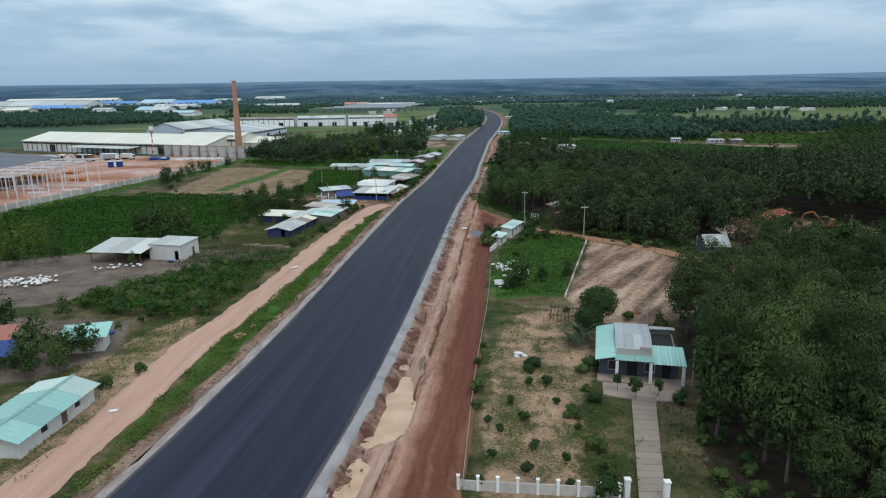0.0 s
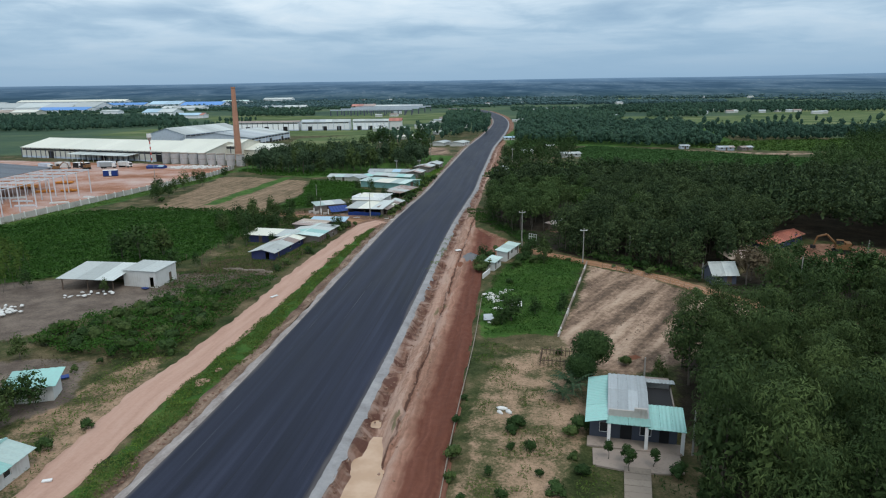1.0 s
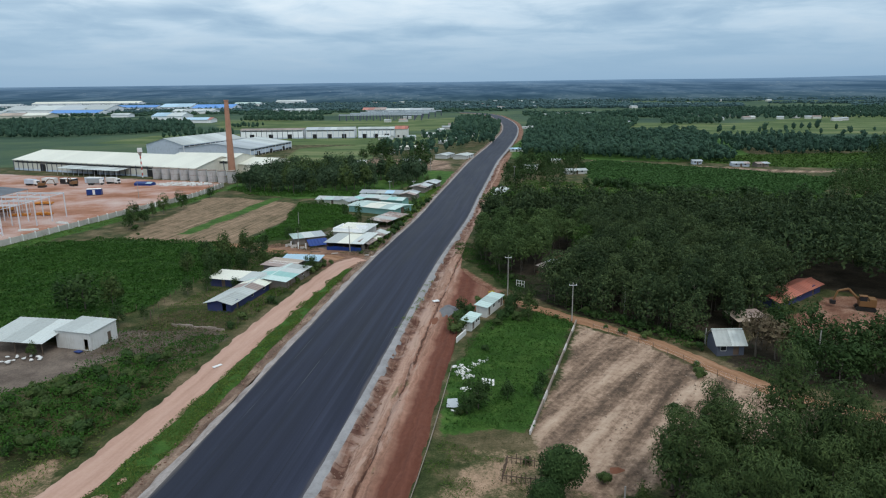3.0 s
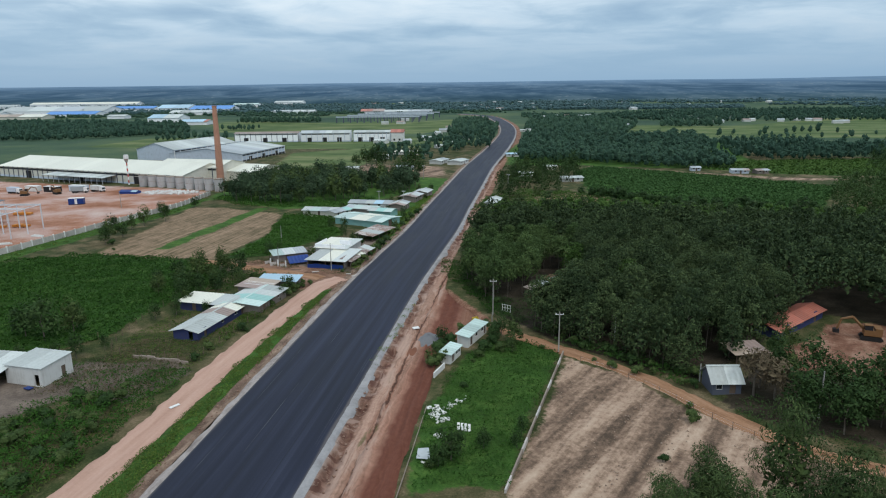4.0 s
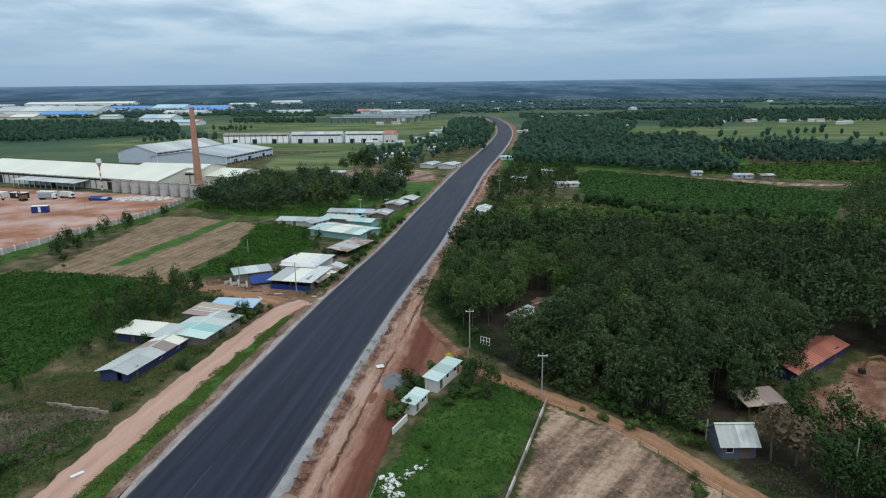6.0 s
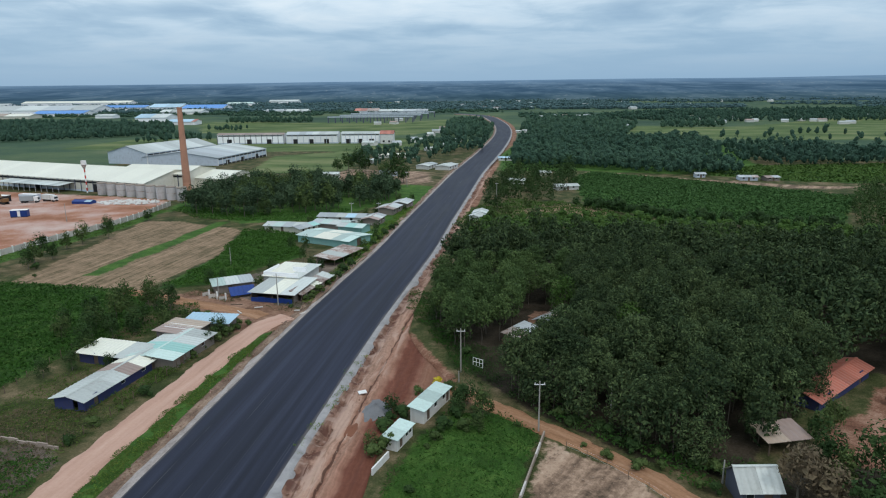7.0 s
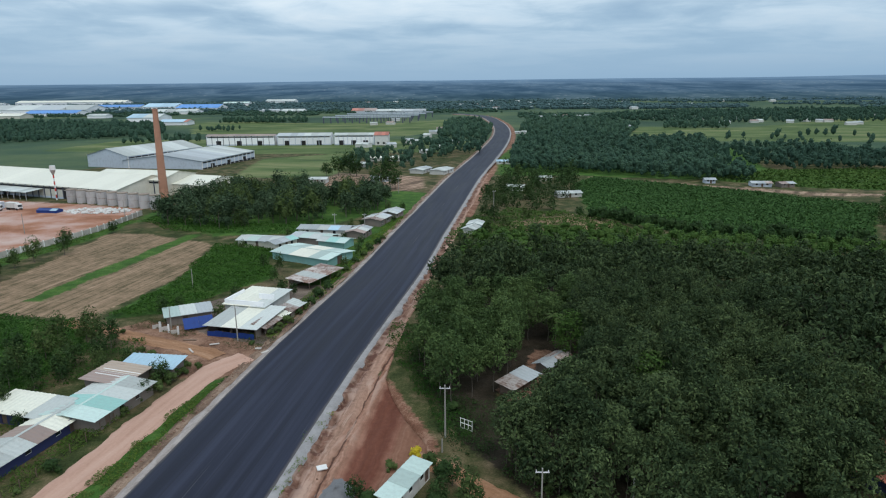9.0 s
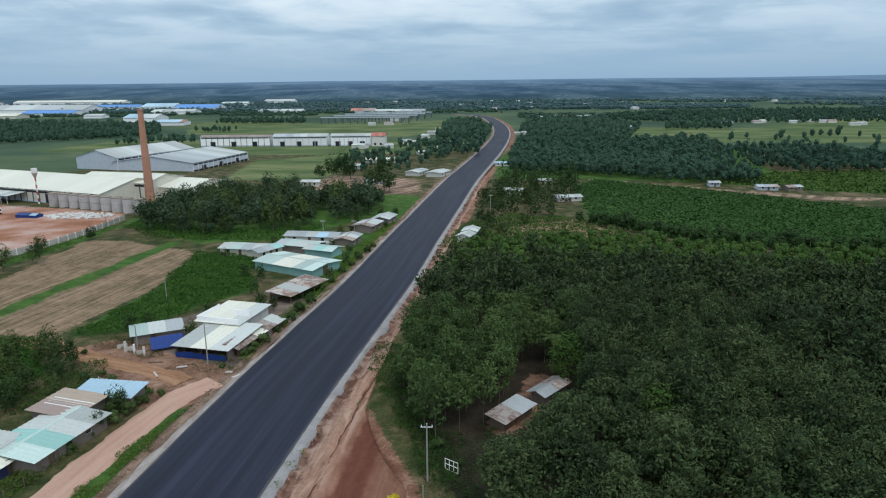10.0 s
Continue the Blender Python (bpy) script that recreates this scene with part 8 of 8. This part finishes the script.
def pole(x, y, h, label, arm=True, r=0.13):
    ob = thing("utility_pole", frame_at(x, y, 0), label, "pole")
    part("shaft", Geo().tube((0, 0, -0.3), (0, 0, h), r, r * 0.65, 10), POLE, ob)
    if arm:
        part("crossarm", Geo().box(-0.75, 0.75, -0.05, 0.05, h - 0.55, h - 0.45), STEEL, ob)
        for u in (-0.65, 0.0, 0.65):
            part("insulator", Geo().tube((u, 0, h - 0.45), (u, 0, h - 0.22), 0.06, 0.04, 6), WHITE_PAINT, ob)
    return ob


def build_yard_bits():
    # broken walls and posts at the junction
    w = thing("yard_wall", pose(0, 0, 0), "broken low concrete wall with white gate posts", "wall")
    for x, y, ang, l, h in ((-37.6, 206.6, 30, 1.6, 0.9), (-34.9, 205.4, 20, 1.2, 0.7), (-39.6, 208.2, 40, 1.8, 0.8)):
        a, b = math.cos(radians(ang)) * l / 2, math.sin(radians(ang)) * l / 2
        part("wall_panel", Geo().slab((x - a, y - b, h), (x + a, y + b, h), (x + a - 0.08, y + b + 0.14, h), (x - a - 0.08, y - b + 0.14, h), h + 0.3), PALE_CONCRETE, w)
    for x, y in ((-36.2, 206.0), (-38.6, 207.4), (-33.8, 204.9)):
        part("gate_post", Geo().box(x - 0.15, x + 0.15, y - 0.15, y + 0.15, -0.3, 1.7), WHITE_PAINT, w)
    w = thing("concrete_wall", pose(0, 0, 0), "low grey concrete panel wall beside the junction", "wall")
    for k in range(5):
        x, y = -35.6 + 1.75 * k, 192.9 - 0.66 * k
        part("wall_panel", Geo().slab((x, y, 1.05), (x + 1.6, y - 0.6, 1.05), (x + 1.66, y - 0.46, 1.05), (x + 0.06, y + 0.14, 1.05), 1.35), CONCRETE, w)
        part("wall_post", Geo().box(x - 0.16, x, y - 0.05, y + 0.13, -0.3, 1.25), PALE_CONCRETE, w)
    # wire fences round the fallow plot
    for pts in ([(-33.6, 141.5), (-41.5, 143.5), (-50.5, 146.5), (-52.5, 160), (-52, 178)], [(-56, 152), (-60, 146), (-66, 143)], [(-33, 142), (-30.4, 158), (-28.4, 170)]):
        f = thing("wire_fence", pose(0, 0, 0), "wire fence on thin weathered posts round a plot", "fence")
        line = smooth_line(pts, 2.6)
        for x, y in line:
            part("post", Geo().box(x - 0.045, x + 0.045, y - 0.045, y + 0.045, -0.3, 1.4), TIMBER, f)
        for z in (0.5, 0.95, 1.4):
            for a, b in zip(line, line[1:]):
                part("wire", Geo().tube((a[0], a[1], z), (b[0], b[1], z), 0.006, 0.006, 4), TIMBER, f)
    mud = thing("low_wall", pose(0, 0, 0), "low crumbling brown wall at the plot's edge", "wall")
    line = smooth_line([(-33.8, 140.6), (-39, 141.8), (-45, 143.4)], 1.5)
    for i, (a, b) in enumerate(zip(line, line[1:])):
        h = 0.45 + 0.12 * ((i * 5) % 3)
        part("wall_piece", Geo().slab((a[0], a[1], h), (b[0], b[1], h), (b[0] + 0.05, b[1] + 0.2, h), (a[0] + 0.05, a[1] + 0.2, h), h + 0.3), YARD, mud)
    # rough timber pens behind the house
    p = thing("timber_pen", pose(0, 0, 0), "rough weathered timber pen beside the field", "pen")
    corners = [(15.4, 93.0), (19.6, 92.2), (20.4, 95.8), (16.2, 96.8)]
    for i in range(4):
        a, b = Vector((*corners[i], 0)), Vector((*corners[(i + 1) % 4], 0))
        k = max(2, int((b - a).length / 0.5))
        for j in range(k):
            q = a.lerp(b, j / k)
            part("stake", Geo().box(q.x - 0.05, q.x + 0.05, q.y - 0.05, q.y + 0.05, -0.3, 1.15 + 0.2 * ((j * 7 + i) % 3)), TIMBER, p)
        part("rail", Geo().slab((a.x, a.y, 0.95), (b.x, b.y, 0.95), (b.x + 0.05, b.y + 0.05, 0.95), (a.x + 0.05, a.y + 0.05, 0.95), 0.1), TIMBER, p)
    # planks and oddments lying about
    rng = np.random.RandomState(140)
    for x, y, l, w2, m, label in ((-27.8, 196.4, 2.4, 0.3, PALE_CONCRETE, "pale plank lying by the junction"), (-24.6, 199.6, 1.8, 0.4, PALE_CONCRETE, "pale plank lying by the junction"), (-30.2, 201.6, 2.6, 0.25, TIMBER, "weathered plank lying on bare ground"),
                                  (-13.8, 196.0, 1.6, 0.5, PALE_CONCRETE, "pale slab lying by the road"), (-15.6, 197.6, 1.2, 0.6, PALE_CONCRETE, "pale slab lying by the road"), (-29.2, 124.6, 1.6, 0.5, WHITE_PAINT, "white board lying on the track"), (-36.2, 66.0, 0.9, 0.4, WHITE_PAINT, "white board lying on the track"),
                                  (-30.6, 178.0, 2.0, 0.3, PALE_CONCRETE, "pale plank lying in the grass"), (-48.5, 90.0, 1.6, 1.0, TARP, "crumpled blue tarpaulin on the ground"), (-55.6, 130.4, 1.3, 0.9, TARP, "crumpled blue tarpaulin before the block")):
        g = Geo().box(-l / 2, l / 2, -w2 / 2, w2 / 2, 0.0, 0.12)
        whole("plank" if m is not TARP else "tarpaulin", g, m, label, "plank" if m is not TARP else "tarpaulin", "", Matrix.Translation((x, y, land_z(x, y) + 0.1)) @ Matrix.Rotation(rng.rand() * 3, 4, "Z") @ Matrix.Rotation(0.04, 4, "X"))


def build_poles():
    for x, y, h, arm in ((31.4, 146.9, 7.6, True), (-20.8, 201.6, 7.3, True), (20.3, 166.2, 8.0, True), (20.0, 162.5, 2.0, False), (41.6, 148.2, 6.2, False), (65.2, 122.8, 7.2, False), (-36.6, 208.0, 4.6, False), (-43.5, 236, 5.0, False),
                          (-11.0, 300, 7.0, True), (-21, 300, 7.0, True), (52.5, 135.0, 3.0, False), (-104, 322, 8.0, False), (-128, 300, 7.0, False), (86, 138, 6.5, False), (-9, 392, 7.5, True), (34, 350, 7.5, True), (28.2, 70.5, 5.0, False), (27.6, 86.4, 4.0, False)):
        pole(x, y, h, "weathered grey concrete utility pole with a crossarm" if arm else "slim pale concrete pole standing alone", arm)
    # slim fence of the field lane
    f = thing("lane_fence", pose(0, 0, 0), "thin wire fence on wooden stakes along the lane", "fence")
    line = VILLAGE_PATH[26:72:3] + np.array([-1.6, -2.0])
    for x, y in line:
        part("stake", Geo().tube((x, y, -0.2), (x, y, 1.15), 0.05, 0.04, 5), TIMBER, f)
    for z in (0.5, 1.0):
        for a, b in zip(line, line[1:]):
            part("wire", Geo().tube((a[0], a[1], z), (b[0], b[1], z), 0.008, 0.008, 4), STEEL, f)
    g = thing("metal_gate", frame_at(23.2, 168.4, -35), "rusty white lattice gate at the plantation edge", "gate")
    for u in (-1.0, -0.33, 0.33, 1.0):
        part("bar", Geo().box(u - 0.04, u + 0.04, -0.03, 0.03, 0.1, 1.7), WHITE_PAINT, g)
    for z in (0.15, 0.9, 1.6):
        part("rail", Geo().box(-1.0, 1.0, -0.035, 0.035, z, z + 0.07), WHITE_PAINT, g)
    # edging cord of the verge
    e = thing("edge_line", pose(0, 0, 0), "thin pale boundary line along the red verge", "boundary line")
    pts = smooth_line([(1.2, 51), (2.2, 62), (3.8, 78), (6.6, 101), (8.9, 125)], 1.6)
    for a, b in zip(pts, pts[1:]):
        part("kerb_piece", Geo().slab((a[0], a[1], 0.33), (b[0], b[1], 0.33), (b[0] + 0.09, b[1], 0.33), (a[0] + 0.09, a[1], 0.33), 0.6), CONCRETE, e)


def build_excavator(x, y, ang):
    ob = thing("excavator", frame_at(x, y, ang), "orange-yellow excavator parked on bare earth", "excavator")
    part("body", Geo().box(-1.6, 1.3, -1.2, 1.2, 1.0, 2.1).box(-1.6, -0.4, -1.2, 1.2, 2.1, 2.5), YELLOW_PAINT, ob)
    part("cab", Geo().box(0.0, 1.3, 0.15, 1.15, 2.1, 3.0), GLASS, ob, "dark glazed cab")
    part("cab_roof", Geo().box(-0.05, 1.35, 0.1, 1.2, 3.0, 3.1), YELLOW_PAINT, ob)
    part("boom", Geo().tube((1.1, -0.2, 1.8), (3.2, -0.2, 4.0), 0.3, 0.25, 6).tube((3.2, -0.2, 4.0), (5.0, -0.2, 3.4), 0.25, 0.2, 6), YELLOW_PAINT, ob)
    part("stick", Geo().tube((5.0, -0.2, 3.5), (5.6, -0.2, 1.4), 0.2, 0.16, 6), YELLOW_PAINT, ob)
    part("bucket", Geo().prism([(5.2, -0.7), (6.2, -0.7), (6.2, 0.3), (5.2, 0.3)], 0.7, 1.4), DARK, ob)
    for v in (-1.25, 0.65):
        part("crawler", Geo().add([(-1.9, v, 0.4), (-1.5, v, 0), (1.5, v, 0), (1.9, v, 0.4), (1.5, v, 0.85), (-1.5, v, 0.85), (-1.9, v + 0.6, 0.4), (-1.5, v + 0.6, 0), (1.5, v + 0.6, 0), (1.9, v + 0.6, 0.4), (1.5, v + 0.6, 0.85), (-1.5, v + 0.6, 0.85)],
                              [(0, 1, 2, 3, 4, 5), (11, 10, 9, 8, 7, 6)] + [(i, i + 6, (i + 1) % 6 + 6, (i + 1) % 6) for i in range(6)]), RUBBER, ob)
    part("turntable", Geo().tube((0, 0, 0.7), (0, 0, 1.05), 0.8, 0.8, 14), DARK, ob)


def build_truck(x, y, ang, mat):
    ob = thing("truck", frame_at(x, y, ang), "parked lorry with a box body on the site", "truck")
    part("cab", Geo().add([(2.2, -1.1, 0.8), (4.0, -1.1, 0.8), (4.0, 1.1, 0.8), (2.2, 1.1, 0.8), (2.2, -1.1, 2.7), (3.7, -1.1, 2.7), (3.7, 1.1, 2.7), (2.2, 1.1, 2.7)], [(0, 3, 2, 1), (4, 5, 6, 7), (0, 1, 5, 4), (1, 2, 6, 5), (2, 3, 7, 6), (3, 0, 4, 7)]), WHITE_PAINT, ob)
    part("windscreen", Geo().slab((3.86, -0.9, 2.3), (4.03, -0.9, 1.5), (4.03, 0.9, 1.5), (3.86, 0.9, 2.3), 0.05), GLASS, ob)
    part("box_body", Geo().box(-3.6, 2.0, -1.2, 1.2, 1.0, 3.1), mat, ob)
    part("chassis", Geo().box(-3.6, 4.0, -0.5, 0.5, 0.6, 0.95), DARK, ob)
    for u in (-2.6, -1.4, 3.1):
        for v in (-1.15, 0.85):
            part("wheel", Geo().tube((u, v, 0.5), (u, v + 0.3, 0.5), 0.5, 0.5, 12), RUBBER, ob)


def heap(name, x, y, rx, ry, h, mat, label, category, seed, kind=""):
    rng = np.random.RandomState(seed)
    n, m = 26, 9
    v = []
    for j in range(m):
        r = j / (m - 1)
        for i in range(n):
            a = 2 * PI * i / n
            e = 1 + 0.14 * math.sin(3 * a + seed) + 0.07 * math.sin(5 * a + 2 * seed) + 0.015 * rng.normal()
            v.append((x + rx * r * e * math.cos(a), y + ry * r * e * math.sin(a), land_z(x, y) - 0.15 + h * (1 - r) ** 1.2 * (1 + 0.06 * rng.normal()) - (0.3 if j == m - 1 else 0)))
    f = [(j * n + i, j * n + (i + 1) % n, (j + 1) * n + (i + 1) % n, (j + 1) * n + i) for j in range(m - 1) for i in range(n)]
    whole(name, Geo().add(v, f).mesh(name, True), mat, label, category, kind)


def build_clutter():
    heap("stone_mound", 7.6, 152.6, 2.9, 4.2, 1.2, painted("grey_chippings", (0.16, 0.165, 0.175), (0.09, 0.085, 0.085), 0.5, 0.9, 1.5), "heap of grey stone chippings on red earth", "heap", 3)
    heap("earth_mound", 5.2, 147.0, 1.2, 2.6, 0.5, EARTH, "low heap of red earth", "heap", 4)
    heap("sand_mound", -29.4, 88.6, 1.1, 1.9, 0.5, TRACK, "small heap of pale sand beside the road", "heap", 6)
    heap("sand_mound", -28.4, 92.4, 0.9, 1.4, 0.4, TRACK, "small heap of pale sand beside the road", "heap", 7)
    heap("earth_mound", 29.0, 95.6, 1.6, 1.0, 0.6, EARTH, "low heap of dark earth on the field's edge", "heap", 8)
    whole("white_board", Geo().slab((4.4, 157.4, 0.32), (5.6, 157.9, 0.34), (5.2, 158.9, 0.34), (4.0, 158.4, 0.32), 0.12), WHITE_PAINT, "white board lying on the red earth", "board")
    rng = np.random.RandomState(120)

    def sacks(poly, count, size, label, seed):
        r = np.random.RandomState(seed)
        lo, hi = np.array(poly).min(0), np.array(poly).max(0)
        made = 0
        while made < count:
            x, y = r.uniform(lo[0], hi[0]), r.uniform(lo[1], hi[1])
            if polygon_depth(np.array([x]), np.array([y]), poly)[0] < 0:
                continue
            made += 1
            v, f = ball(r, 7, 4, 0.22)
            s = size * r.uniform(0.6, 1.3)
            v = v * [s, s * r.uniform(0.4, 0.8), s * r.uniform(0.22, 0.5)]
            whole("sack", array_mesh("sack", v, f, True), PLASTIC, label, "sack", "", Matrix.Translation((x, y, land_z(x, y) + 0.2 * s + 0.12)) @ Matrix.Rotation(r.rand() * 6.3, 4, "Z"), "litter of sacks")
    sacks([(9.1, 125), (10.6, 125.8), (12.2, 124), (12.3, 120.6), (10.6, 120), (9.5, 121.9)], 34, 0.44, "white plastic sack in a heap on the grass", 127)
    sacks([(12.1, 124.2), (12, 126), (15.3, 129.8), (15.7, 128.6)], 14, 0.42, "white plastic sack lying in the grass", 121)
    for x, y in ((13.8, 118.7), (14.3, 118.55), (14.8, 118.4), (15.3, 118.25)):
        whole("white_board", Geo().slab((-0.18, -0.45, 0.12), (0.18, -0.45, 0.12), (0.18, 0.45, 0.72), (-0.18, 0.45, 0.72), 0.08), WHITE_PAINT, "white board propped in a row on the grass", "board", "", Matrix.Translation((x, y, land_z(x, y) + 0.1)), "row of boards")
    sacks([(9.8, 116.2), (12.1, 117.6), (13.6, 116.6), (11.6, 116)], 5, 0.4, "white plastic sack lying in the grass", 122)
    whole("metal_sheet", Geo().slab((8.5, 110.4, 0.45), (10.3, 110.2, 0.45), (10.0, 112.4, 0.8), (8.6, 112.2, 0.8), 0.06), R_GREY, "bent grey metal sheet lying in the weeds", "sheet")
    sacks([(8.6, 110.0), (10.4, 109.8), (10.4, 109.0), (8.8, 109.2)], 2, 0.5, "grey-white plastic sack lying in the grass", 123)
    sacks([(-82, 114), (-75, 113), (-71, 117), (-73, 121), (-81, 119)], 90, 0.42, "white plastic sack in a litter heap", 124)
    sacks([(-68, 124), (-60, 127), (-61, 130), (-69, 127)], 22, 0.36, "pale plastic sack in a litter heap", 125)
    sacks([(8.9, 79.4), (10.3, 79.2), (10.2, 80.8), (9.0, 80.8)], 3, 0.55, "white plastic bag on the sandy soil", 126)
    # distant village roofs
    spots = [(139, 1170), (170, 1204), (183, 1201), (200, 1180), (219, 1196), (86, 815), (95, 814), (127, 875), (314, 1144), (334, 1160), (340, 1141), (349, 1105), (364, 1120), (366, 1086), (362, 986), (423, 1094), (441, 1109), (408, 1007), (420, 1019), (453, 1001), (486, 1025), (495, 1009), (506, 1008), (501, 944), (515, 955), (209, 908), (219, 907), (544, 1627), (-23, 691), (-31, 705), (-18, 780), (-13, 833), (-9, 889), (-3, 953), (-42, 656), (-66, 658), (14, 1753), (49, 1833), (-190, 2110), (-163, 2110), (659, 1166), (-86, 1115), (-84, 1025), (-106, 1014), (95, 2110)]
    spots += [(rng.uniform(-900, 900), rng.uniform(1500, 2100)) for _ in range(26)]
    for i, (x, y) in enumerate(spots):
        L, W = rng.uniform(7, 13), rng.uniform(6, 8)
        s = 1.0 if y < 1300 else 1.4
        building("distant_house", "tiny pale house in the distance", "house", x, y, rng.uniform(-30, 30), L * s, W * s, 2.8 * s, 1.3 * s, [[R_WHITE], [R_GREY], [R_BROWN], [R_WHITE], [R_GREY]][i % 5], all_walls(WHITE_WALL), "gable", {}, 0.4, 200 + i, 2, wave=3.0, group="distant houses")


build_right_houses()
build_left_houses()
build_factory()
build_site()
build_bare_hall()
build_poles()
build_yard_bits()
build_excavator(90.0, 153.5, 160)
build_excavator(-193.5, 337.0, 20)
build_excavator(-181.0, 342.0, 150)
for spot in ((-172.0, 345.5, 10, R_GREY), (-203.0, 344.0, -15, GREY_WALL), (-165.0, 349.0, -20, WHITE_WALL)):
    build_truck(*spot)
build_clutter()
build_plants()
build_forest()
build_young_plantation()
build_far_woods()
build_clods()
